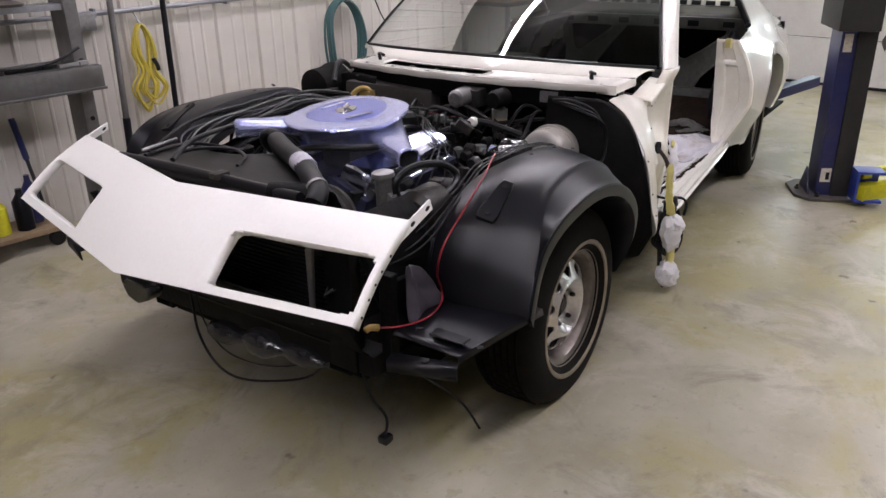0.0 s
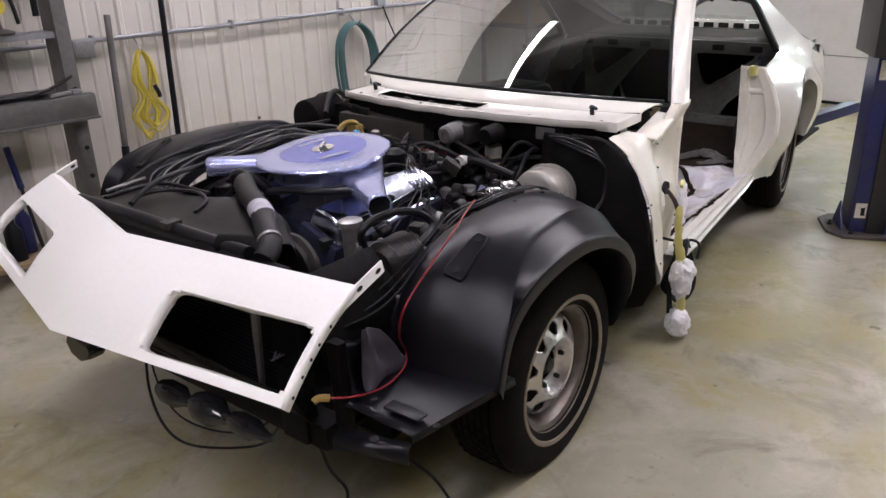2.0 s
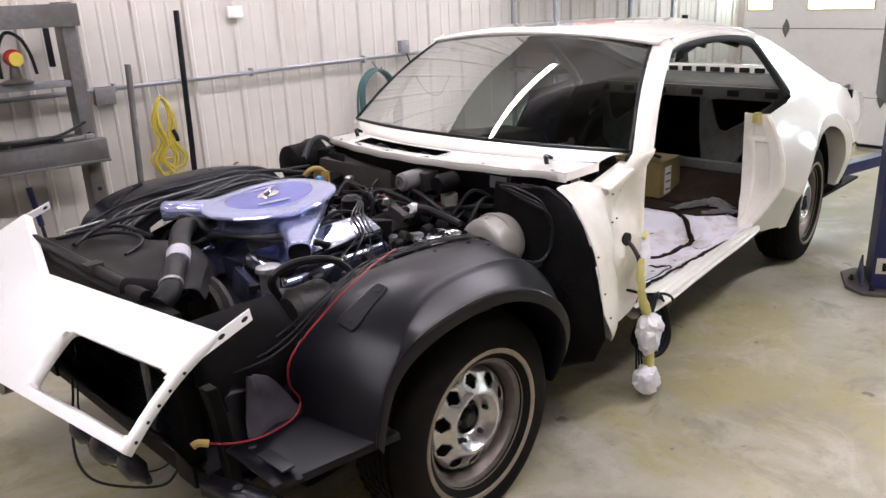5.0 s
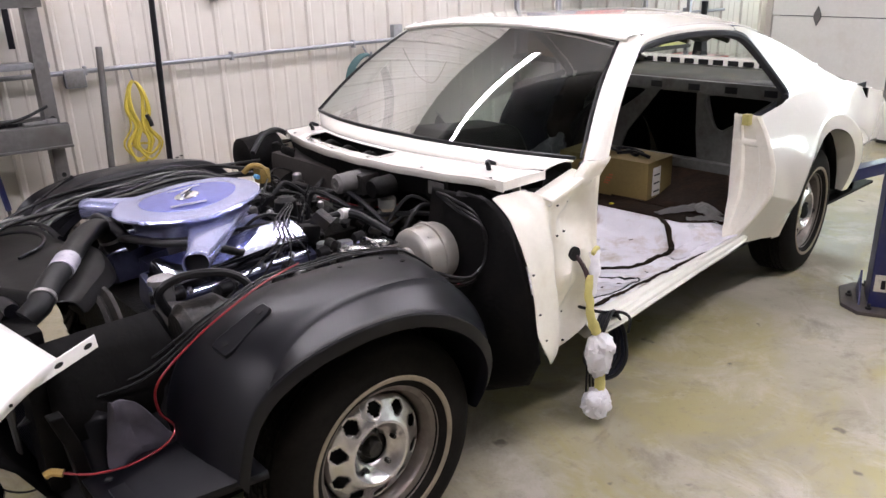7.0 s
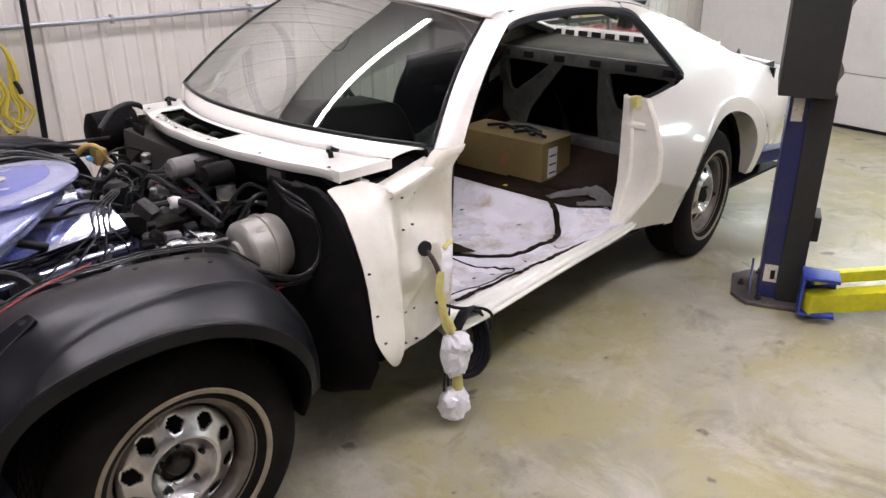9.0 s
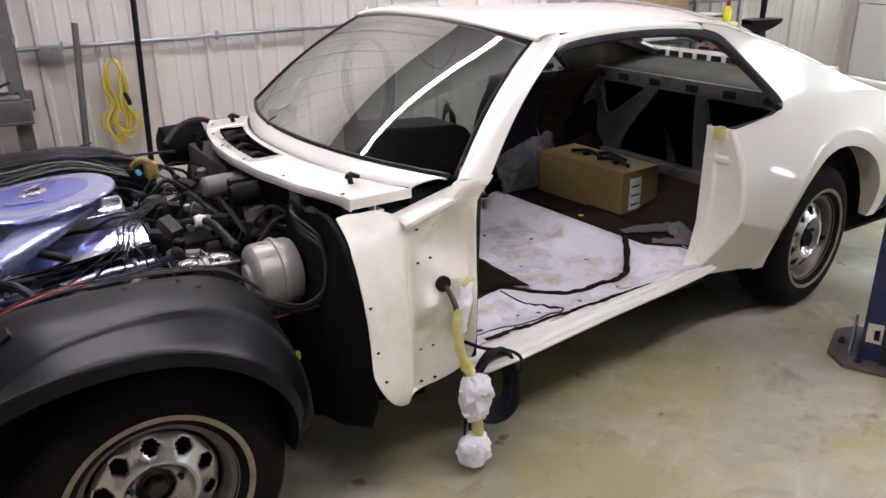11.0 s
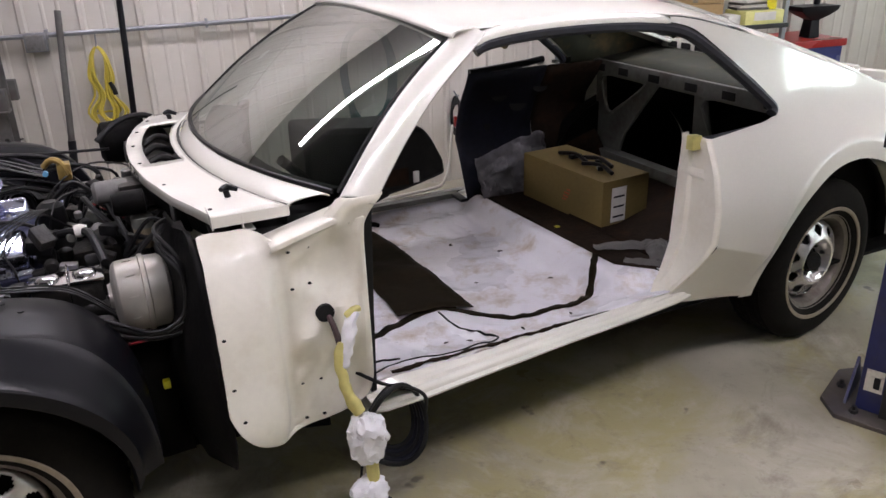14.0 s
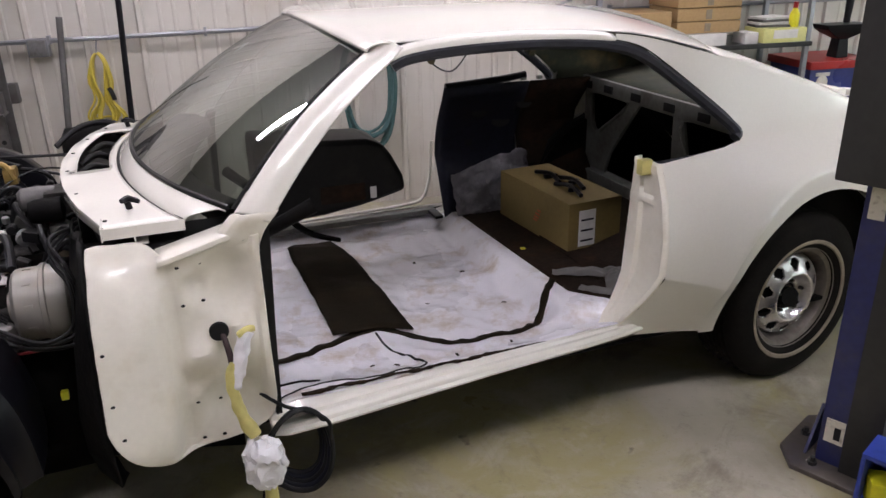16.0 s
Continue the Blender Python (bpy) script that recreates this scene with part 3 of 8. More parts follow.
# roof skin from the windscreen header to the back window
rows = []
for x in [1.40, 1.44, 1.52, 1.65, 1.8, 1.95, 2.1, 2.25, 2.4, 2.52, 2.60]:
    zs, zc, ws = shoulder(x), crown(x), -side_y(x, shoulder(x))
    row = []
    for k in range(-8, 9):
        u = k / 8
        y = ws * u + 0.085 * max(0.0, u) ** 1.5
        z = zc - (zc - zs) * abs(u) ** 2.6
        bow = 0.06 * (1 - u * u) * lin((1.4, 1.7), (1, 0), x)
        row.append((x - bow, y, z))
    rows.append(row)
lead = [[Vector((1.345 + 0.075 * abs(u) ** 2.2 + dx, 0.622 * u + 0.085 * max(0.0, u) ** 1.5, 1.392 - 0.050 * abs(u) ** 2.2 + dz)) for u in np.linspace(-1, 1, 17)] for dx, dz in ((-0.004, -0.004), (-0.012, 0.004), (-0.002, 0.011), (0.022, 0.018))]
rows = lead + rows[2:]
bm = bmnew()
sheet(bm, rows)
bmesh.ops.recalc_face_normals(bm, faces=bm.faces)
part("roof", bm, WHITE, car, "smooth white roof skin", sub=1, thick=0.006, offset=1)
# inner roof, seen from below through the door openings
rows = [[(x, half(shoulder(x)) * u * 0.93, crown(x) - 0.045 - (crown(x) - shoulder(x)) * abs(u) ** 2.6) for u in np.linspace(-1, 1, 13)] for x in np.linspace(1.45, 2.6, 9)]
bm = bmnew(); sheet(bm, rows)
part("roof_lining", bm, ROOFLINER, car, "bare olive inner roof with old glue", thick=0.004)
for x in (1.62, 1.95, 2.28):
    bm = tube(bmnew(), [(x, half(shoulder(x)) * u * 0.9, crown(x) - 0.065 - (crown(x) - shoulder(x)) * abs(u) ** 2.6) for u in np.linspace(-1, 1, 7)], 0.012, 8, 3)
    part("roof_bow", bm, ROOFLINER, car)

# deck behind the back window, with its sides reaching the shoulder line
rows = []
for x in np.linspace(3.30, 4.2, 10):
    x = float(x)
    ws = -side_y(x, shoulder(x))
    rows.append([(x, ws * u, crown(x) - (crown(x) - shoulder(x)) * abs(u) ** 2.4) for u in np.linspace(-1, 1, 15)])
bm = bmnew(); sheet(bm, rows)
bmesh.ops.recalc_face_normals(bm, faces=bm.faces)
part("deck_lid", bm, WHITE, car, "white rear deck", sub=1)
for s in (-1, 1):
    rows = []
    for x in np.linspace(2.60, 3.30, 8):
        x = float(x)
        ws = -side_y(x, shoulder(x))
        hump = 0.022 * lin((2.60, 2.75, 3.1, 3.30), (0, 1, 1, 0), x)
        rows.append([(x, s * ws * u, crown(x) - (crown(x) - shoulder(x)) * u ** 2.5 + hump * math.sin(math.pi * (u - 0.78) / 0.22)) for u in (0.78, 0.82, 0.86, 0.90, 0.95, 1.0)])
    bm = bmnew(); sheet(bm, rows)
    bmesh.ops.recalc_face_normals(bm, faces=bm.faces)
    part("sail_panel", bm, WHITE, car, sub=1, thick=0.02)
# tail closing panel
rows = []
for z in (0.36, 0.46, 0.56, 0.66, 0.76, 0.83):
    xe = lin((0.36, 0.46, 0.56, 0.66, 0.76, 0.84), (3.90, 4.08, 4.17, 4.22, 4.23, 4.20), z)
    w = -side_y(xe, z)
    rows.append([(xe + 0.05 * (1 - u * u), w * u, z + 0.06 * (1 - abs(u) ** 2.4) * (z > 0.8)) for u in np.linspace(-1, 1, 11)])
bm = bmnew(); sheet(bm, rows)
part("tail_panel", bm, WHITE, car, sub=1, thick=0.01)
# back window glass
rows = []
for x in np.linspace(2.60, 3.31, 6):
    x = float(x)
    ws = -side_y(x, shoulder(x)) * 0.81
    rows.append([(x, ws * u, crown(x) - 0.012 - (crown(x) - shoulder(x)) * abs(0.81 * u) ** 2.5) for u in np.linspace(-1, 1, 9)])
bm = bmnew(); sheet(bm, rows)
q = part("rear_window", bm, CLEARGLASS, car, "clear back window glass")
q.visible_shadow = False

# windscreen: upper and lower edge curves
def ws_low(u):
    far = max(0.0, u)
    return Vector((0.752 + (0.245 - 0.075 * far) * abs(u) ** 2.2, 0.752 * u + 0.03 * far ** 2, 1.020 - (0.035 - 0.015 * far) * abs(u) ** 2))


def ws_top(u):
    far = max(0.0, u)
    return Vector((1.345 + 0.075 * abs(u) ** 2.2, 0.575 * u + 0.085 * far ** 1.5, 1.392 - (0.052 - 0.012 * far) * abs(u) ** 2.2))


rows = []
for f in np.linspace(0, 1, 9):
    rows.append([ws_low(u).lerp(ws_top(u), f) + Vector((-0.028, 0, 0.034)) * math.sin(math.pi * f) * 0.6 for u in np.linspace(-0.995, 0.995, 27)])
bm = bmnew(); sheet(bm, rows)
q = part("windscreen", bm, GLASS, car, "tinted curved windscreen reflecting a strip light")
q.visible_shadow = False


def strip(name, rows, material, label="", th=0.012, sub=1, off=-1):
    bm = bmnew(); sheet(bm, rows)
    bmesh.ops.recalc_face_normals(bm, faces=bm.faces)
    return part(name, bm, material, car, label, sub=sub, thick=th, offset=off)


# black rubber round the glass
for a in (-1, 1):
    bm = tube(bmnew(), [ws_low(a * 0.99) + Vector((0, 0, 0.004)), ws_low(a * 0.99).lerp(ws_top(a * 0.99), 0.35) + Vector((-0.016, 0, 0.02)), ws_low(a * 0.99).lerp(ws_top(a * 0.99), 0.7) + Vector((-0.015, 0, 0.018)), ws_top(a * 0.99)], 0.0055, 6, 5)
    part("glass_seal", bm, HOSE, car)
bm = tube(bmnew(), [ws_low(u) + Vector((0, 0, 0.003)) for u in np.linspace(-0.97, 0.97, 9)], 0.007, 6, 4)
part("glass_seal", bm, HOSE, car, "black rubber windscreen seal")
bm = tube(bmnew(), [ws_top(u) + Vector((0, 0, -0.002)) for u in np.linspace(-0.97, 0.97, 9)], 0.0065, 6, 4)
part("glass_seal", bm, HOSE, car)

# windscreen pillars
for s in (-1, 1):
    rows = []
    for f in np.linspace(-0.03, 1.07, 14):
        f = float(f)
        bulge = Vector((-0.017, 0, 0.020)) * math.sin(math.pi * min(max(f, 0), 1))
        a = ws_low(s).lerp(ws_top(s), f) + bulge
        o = Vector((1.082, s * 0.795, 0.968)).lerp(Vector((1.482, s * 0.640 if s < 0 else 0.725, 1.330)), f) + bulge
        rows.append([a + Vector((0.004, -s * 0.004, -0.022)), a + Vector((-0.003, 0, 0.004)), a.lerp(o, 0.12) + Vector((-0.004, s * 0.004, 0.012)), a.lerp(o, 0.55) + Vector((-0.004, s * 0.006, 0.014)), a.lerp(o, 0.72) + Vector((0, s * 0.006, 0.008)), a.lerp(o, 0.78) + Vector((0.0, s * 0.004, 0.0)), o + Vector((0, 0, 0.0)), o + Vector((0.004, -s * 0.012, -0.010)), o + Vector((-0.012, -s * 0.045, -0.022))])
    strip("windscreen_pillar", rows, WHITE, "white windscreen pillar", th=0.004)
# roof rail over the side window, with its grey weatherstrip channel
for s in (-1, 1):
    rail = [(1.47, 0.634, 1.325), (1.52, 0.634, 1.343), (1.65, 0.632, 1.356), (1.85, 0.630, 1.360), (2.05, 0.630, 1.352), (2.20, 0.630, 1.335)]
    rows = [[(x, s * (y - 0.030), z + 0.022), (x, s * (y + 0.002), z + 0.006), (x, s * (y + 0.004), z - 0.014), (x, s * (y - 0.02), z - 0.022)] for x, y, z in rail]
    strip("roof_rail", rows, WHITE, "white roof rail", th=0.01)
    pts = [(1.475, s * 0.618, 1.300)] + [(x, s * (y - 0.012), z - 0.024) for x, y, z in rail[1:-1]]
    pts += [(x, s * (abs(side_y(x, z)) - 0.004), z) for x, z in [(2.18, 1.312), (2.27, 1.287), (2.36, 1.235), (2.48, 1.152), (2.60, 1.062), (2.665, 1.005), (2.655, 0.985)]]
    bm = tube(bmnew(), pts, 0.019, 8, 5)
    part("window_channel", bm, SEAL, car, "dark blue-grey side window weatherstrip channel")

# lock pillar: turned-in face behind the driver's door opening
for s in (-1,):
    edge = [(lin([q[1] for q in LOCK], [q[0] for q in LOCK], z), z) for z in (0.362, 0.38, 0.40, 0.42, 0.44, 0.50, 0.55, 0.60, 0.66, 0.72, 0.77, 0.80, 0.81, 0.825, 0.835, 0.86)] + [(2.331, 0.92), (2.333, 0.93), (2.335, 0.944)]
    rows = []
    for x, z in edge:
        y = abs(side_y(x, z))
        xi = lin((0.362, 0.40, 0.46, 0.53, 0.94), (2.125, 2.168, 2.225, 2.264, 2.312), z)
        yi = lin((0.362, 0.42, 0.50, 0.94), (0.70, 0.66, 0.635, 0.60), z)
        rec = lin((0.42, 0.44, 0.80, 0.81, 0.825, 0.835, 0.92, 0.93), (0, 0.014, 0.014, 0.002, 0.002, 0.012, 0.012, 0), z)
        row = [(x, s * (y + 0.001), z), (x - 0.008, s * (y - 0.004), z), (x - 0.014, s * (y - 0.016), z), (x - 0.010, s * (y - 0.028), z)]
        for q, r in ((0.22, 0.0), (0.27, 1.0), (0.66, 1.0), (0.71, 0.0), (0.92, 0.0), (1.0, 0.2)):
            row.append((x - 0.010 + (xi - x + 0.010) * q + rec * r, s * (y - 0.028 + (yi - y + 0.028) * q), z))
        rows.append(row + [(xi + 0.03, s * (yi - 0.004), z)])
    strip("lock_pillar", rows, JAMB, "white door lock pillar with stamped recess", th=0.004, sub=0)
    bm = box(bmnew(), (2.285, -0.016, 0.90), (2.325, 0.016, 0.950), pose(0, s * 0.668, 0, 0, 0, 0), 0.004)
    part("tape_tab", bm, TAPE, car, "olive tape on the pillar top")

# rocker sills with a stepped top
for s in (-1, 1):
    prof = [(0.838, 0.358), (0.848, 0.362), (0.850, 0.369), (0.843, 0.373), (0.836, 0.375), (0.833, 0.386), (0.828, 0.390), (0.812, 0.392), (0.806, 0.386), (0.798, 0.386), (0.792, 0.396), (0.770, 0.398), (0.764, 0.386), (0.735, 0.384), (0.728, 0.372), (0.69, 0.368), (0.69, 0.33), (0.79, 0.335)]
    bm = bmnew()
    rows = [[(x, s * (y - dy * (y - 0.67) / 0.17), z + dz * (1 if y > 0.76 else 0.2)) for y, z in prof] for x, dy, dz in ((1.02, 0.03, -0.036), (1.06, 0.015, -0.034), (1.18, 0.012, -0.028), (1.45, 0.028, -0.016), (1.74, 0.045, -0.004), (2.0, 0.062, 0.0), (2.15, 0.076, 0.002), (2.24, 0.088, 0.003), (2.30, 0.105, 0.002), (2.33, 0.125, -0.004))]
    sheet(bm, rows, closed=True)
    bmesh.ops.recalc_face_normals(bm, faces=bm.faces)
    part("rocker_sill", bm, WHITE, car, "white rocker sill with stepped top", angle=30)
    # dirty sealer along the sill top, uneven in width
    rng = random.Random(5)
    rows = []
    for k in range(60):
        x = 1.12 + k * 0.0183
        w = 0.006 + 0.010 * rng.random() ** 2
        c = 0.722 + 0.004 * math.sin(k * 0.7)
        rows.append([(x, s * (c - w), 0.3835), (x, s * c, 0.3885), (x, s * (c + w), 0.3855)])
    bm = bmnew(); sheet(bm, rows)
    bmesh.ops.recalc_face_normals(bm, faces=bm.faces)
    part("sealer_strip", bm, RUST, car, "dirty sealer along the sill", thick=0.002)

# door opening rubber on the far side and rear
bm = tube(bmnew(), [(1.30, 0.74, 0.40), (1.6, 0.735, 0.405), (1.95, 0.74, 0.415), (2.03, 0.755, 0.44), (2.065, 0.765, 0.52), (2.075, 0.76, 0.62), (2.078, 0.745, 0.72)], 0.008, 8, 6)
part("door_seal", bm, WHITE, car, "white door opening flange")


# cowl side and hinge pillar: a tall white stamped panel where the front wing was bolted
BOSSES = ((0.945, 0.80, 0.070, 0.032), (0.955, 0.42, 0.085, 0.032), (0.86, 0.60, 0.045, -0.028), (0.80, 0.565, 0.05, -0.018), (0.985, 0.62, 0.05, -0.022), (0.72, 0.735, 0.06, -0.018), (0.865, 0.80, 0.03, 0.018))


def cowl_edge(z):
    """Half width of the free front edge: a rounded shoulder, widest low down."""
    return smo((0.24, 0.27, 0.31, 0.40, 0.55, 0.70, 0.80, 0.85, 0.88, 0.905, 0.925), (0.745, 0.815, 0.872, 0.912, 0.885, 0.850, 0.808, 0.772, 0.740, 0.700, 0.650), z)


def cowl_y(x, z):
    """Half width of the cowl side at a place: a full front zone, a step, hinge recesses and pressed bosses."""
    u = (x - 0.613) / 0.43
    k = lin((0, 0.2, 0.33, 0.37, 0.41, 0.46), (1, 0.86, 0.70, 0.50, 0.10, 0), u)
    base = 0.776 - 0.055 * max(0, (z - 0.86) / 0.07) ** 1.5 * lin((0.76, 0.81), (1, 0), x) - 0.05 * max(0, (0.33 - z) / 0.08)
    y = base * (1 - k) + cowl_edge(z) * k
    y -= 0.006 * math.exp(-((u - 0.45) / 0.025) ** 2)
    for hx, hz, ra, dp in BOSSES:
        y -= dp * math.exp(-(math.hypot(x - hx, (z - hz) * 0.8) / ra) ** 4) * (1 if hx > 0.83 else 0.5)
    y += 0.012 * (u > 0.95)
    # pressed slants round the wiring hole
    d = (z - 0.62) - 0.55 * (x - 0.85)
    y += 0.020 * math.exp(-(d / 0.018) ** 2) * lin((0.79, 0.83, 0.96, 1.02), (0, 1, 1, 0), x)
    d = (z - 0.50) - 0.9 * (x - 0.85)
    y += 0.016 * math.exp(-(d / 0.016) ** 2) * lin((0.79, 0.82, 0.92, 0.97), (0, 1, 1, 0), x)
    # hand-worked dents in the front zone
    y += 0.002 * math.sin(x * 46 + 2) * math.sin(z * 17) * k + 0.005 * noise.noise(Vector((x * 11, z * 9, 0.4))) * (0.4 + k)
    # shallow triangle low in the front zone
    y -= 0.014 * lin((-0.10, 0.0), (1, 0), (z - 0.43) - 0.35 * (x - 0.70)) * lin((0.64, 0.70, 0.80, 0.84), (0, 1, 1, 0), x)
    return y


def cowl_side(s):
    zs = [0.246, 0.262, 0.29, 0.33] + [0.38 + 0.03 * k for k in range(16)] + [0.85, 0.87, 0.885, 0.898, 0.908, 0.916]
    rows = []
    for z in zs:
        a = lin((0.246, 0.262, 0.29, 0.33, 0.40, 0.80, 0.88), (0.715, 0.672, 0.640, 0.622, 0.608, 0.614, 0.618), z)
        b = lin((0.246, 0.262, 0.29, 0.33, 0.40, 0.86, 0.90), (0.80, 0.90, 0.985, 1.03, 1.045, 1.04, 1.045), z)
        ragged = 0.0015 * math.sin(z * 90)
        row = []
        for q in np.linspace(0, 1, 44):
            x = a + ragged + (b - a - ragged) * float(q)
            top = lin((0.60, 0.70, 0.78, 0.82, 1.05), (0.914, 0.920, 0.912, 0.880, 0.931), x) + (0.003 * math.sin(x * 70) if x < 0.80 else 0)
            zb = lin((0.61, 0.66, 0.73, 0.85, 0.93), (0.425, 0.375, 0.330, 0.302, 0.294), x)
            zz = z if z > 0.56 else zb + (z - 0.246) * (0.56 - zb) / 0.314
            row.append((x, s * cowl_y(x, zz), zz if z < 0.80 else 0.80 + (z - 0.80) * (top - 0.80) / 0.116))
        rows.append(row)
    bm = bmnew(); sheet(bm, rows)
    bmesh.ops.recalc_face_normals(bm, faces=bm.faces)
    p = part("cowl_side_panel", bm, JAMB, car, "white stamped cowl side panel with bolt holes", sub=1, thick=0.004)
    for x, z in ((0.832, 0.862), (0.887, 0.864), (0.833, 0.755), (0.885, 0.756), (0.629, 0.691), (0.632, 0.56), (0.832, 0.464), (0.892, 0.449), (0.835, 0.345), (0.889, 0.339), (0.645, 0.47), (1.004, 0.915)):
        g = bmnew()
        lathe(g, [(0.001, -0.003), (0.0032, -0.003), (0.0032, 0.003), (0.001, 0.003)], (0, 0, 0), "y", 10)
        for v in g.verts:
            v.co = Vector((v.co.x * 1.7 + x, v.co.y + s * cowl_y(x, z), v.co.z + z))
        part("bolt_hole", g, DARK, p)
    g = lathe(bmnew(), [(0.001, 0.004), (0.021, 0.002), (0.0255, 0.0), (0.0255, -0.012), (0.001, -0.012)], (0, 0, 0), "y", 24)
    for v in g.verts:
        v.co += Vector((0.912, s * (cowl_y(0.912, 0.672) + 0.001), 0.672))
    part("wiring_hole", g, DARK, p, "round wiring hole")
    return p


cowl_side(-1)
cowl_side(1)
# sloping top of the hinge pillar up to the windscreen pillar foot
for s in (-1, 1):
    rows = []
    for f in np.linspace(0, 1, 9):
        x = 0.786 + 0.21 * f
        z = 0.888 + 0.052 * f
        lip = 0.012 * (1 - f) + 0.001
        rows.append([(x, s * 0.69, z - 0.014), (x, s * 0.698, z + 0.005), (x, s * 0.703, z + 0.007), (x, s * (0.770 + lip), z + 0.002), (x, s * (0.776 + lip), z - 0.001), (x, s * (0.778 + lip), z - 0.006), (x, s * (0.778 + lip), z - 0.014), (x, s * (0.776 + lip * 0.6), z - 0.018), (x, s * 0.774, z - 0.021)])
    strip("wing_ledge", rows, JAMB, "white wing mounting ledge", th=0.003, sub=0)
    g = bmnew()
    sheet(g, [[(x, s * 0.60, 0.925), (x, s * 0.66, 0.905), (x, s * 0.70, 0.895)] for x in (0.66, 0.75, 0.85, 0.95, 1.02)])
    part("cowl_end_gap", g, BLACK, car, "dark drain gap at the cowl end", thick=0.004)
# foot where the windscreen pillar runs down into the cowl side
for s in (-1, 1):
    rows = []
    for z, xa, xb, y in ((0.865, 0.935, 1.040, 0.735), (0.882, 0.940, 1.045, 0.762), (0.902, 0.945, 1.049, 0.778), (0.93, 0.962, 1.060, 0.784), (0.952, 0.976, 1.074, 0.790), (0.968, 0.990, 1.088, 0.796), (0.985, 1.006, 1.103, 0.793)):
        rows.append([(xa - 0.022, s * (y - 0.040), z), (xa - 0.004, s * (y - 0.006), z)] + [(xa + (xb - xa) * q, s * y, z) for q in (0.2, 0.4, 0.6, 0.8, 0.97)] + [(xb, s * (y - 0.004), z), (xb, s * (y - 0.016), z), (xb - 0.006, s * (y - 0.05), z)])
    strip("pillar_foot", rows, JAMB, "white windscreen pillar foot", th=0.003)
# dark door hinge side of the pillar
for s in (-1, 1):
    bm = bmnew()
    slab(bm, [(1.038, 0.36), (1.055, 0.36), (1.062, 0.62), (1.075, 0.93), (1.085, 0.965), (1.05, 0.955), (1.03, 0.90), (1.045, 0.86)], s * 0.69, s * 0.765, "y")
    part("hinge_pillar", bm, HOSE, car, "black door rubber on the hinge pillar")

# cowl top
def cowl_front(y):
    return 0.532 + 0.155 * (abs(y) / 0.70) ** 2


def cowl_rear(y):
    return 0.700 + 0.165 * (abs(y) / 0.70) ** 2.1


def cowl_z(y):
    return 0.972 - 0.016 * (abs(y) / 0.70) ** 2


ys = np.concatenate([np.linspace(-0.685, -0.16, 14), np.linspace(-0.12, 0.46, 15), np.linspace(0.50, 0.69, 6)])
VENT = (-0.14, 0.47)
bm = bmnew()
rows = []
FS = (-0.02, 0.0, 0.08, 0.30, 0.55, 0.86, 0.93, 1.0)
for f in FS:
    row = []
    for y in ys:
        y = float(y)
        x = cowl_front(y) + (cowl_rear(y) - cowl_front(y)) * max(f, 0)
        z = cowl_z(y) + 0.004 * f - (0.026 if f < 0 else 0)
        row.append((x - (0.004 if f < 0 else 0), y, z + 0.0015 * math.sin(y * 30) * (f < 0.1)))
    rows.append(row)
vs = [[bm.verts.new(p) for p in r] for r in rows]
for i in range(len(vs) - 1):
    for j in range(len(ys) - 1):
        mid = (ys[j] + ys[j + 1]) / 2
        if 3 <= i <= 4 and VENT[0] < mid < VENT[1]:
            continue
        bm.faces.new((vs[i][j], vs[i][j + 1], vs[i + 1][j + 1], vs[i + 1][j]))
bmesh.ops.recalc_face_normals(bm, faces=bm.faces)
ct_ = part("cowl_top", bm, WHITE, car, "white cowl top with open air vent", thick=0.004, offset=-1, angle=25)
for y in (-0.62, -0.36, -0.10, 0.14, 0.36, 0.56):
    part("bolt_hole", lathe(bmnew(), [(0.001, 0.0), (0.006, 0.0), (0.006, 0.003), (0.001, 0.003)], (cowl_front(y) + 0.022, y, cowl_z(y) - 0.0005), "z", 10), DARK, ct_)
# plenum under the vent
bm = bmnew()
rows = [[(cowl_front(float(y)) + 0.012, float(y), 0.945), (cowl_front(float(y)) + 0.03, float(y), 0.87), (cowl_rear(float(y)) + 0.0, float(y), 0.87), (cowl_rear(float(y)) + 0.01, float(y), 0.962)] for y in ys]
sheet(bm, rows)
part("plenum", bm, BLACK, car, "black air plenum below the cowl")
for k in range(3):
    y = 0.0 + 0.15 * k
    x0, x1 = cowl_front(y) + 0.04, cowl_rear(y) - 0.015
    bm = tube(bmnew(), [(x0, y - 0.02, 0.935), ((x0 + x1) / 2, y, 0.958), (x1, y + 0.01, 0.93)], 0.012, 8, 5)
    part("vent_rib", bm, SHROUD, car)
# raised windscreen base panel, from the gap up to the glass
rows = []
for u in np.linspace(-0.985, 0.985, 31):
    u = float(u)
    y = 0.70 * u
    g0 = Vector((cowl_rear(y) + 0.006, y, cowl_z(y) + 0.001))
    g1 = ws_low(u * 0.985)
    rows.append([g0 + Vector((0.002, 0, -0.012)), g0, g0.lerp(g1, 0.15) + Vector((0, 0, 0.007)), g0.lerp(g1, 0.5) + Vector((0, 0, 0.008)), g0.lerp(g1, 0.85) + Vector((0, 0, 0.004)), g1 + Vector((-0.006, 0, -0.002)), g1 + Vector((0.0, 0, -0.014))])
strip("windscreen_moulding", rows, WHITE, "white curved windscreen base panel", th=0.003)
bm = tube(bmnew(), [(cowl_rear(float(y)) + 0.004, float(y), cowl_z(float(y)) - 0.001) for y in np.linspace(-0.60, 0.60, 13)], 0.0042, 6, 3)
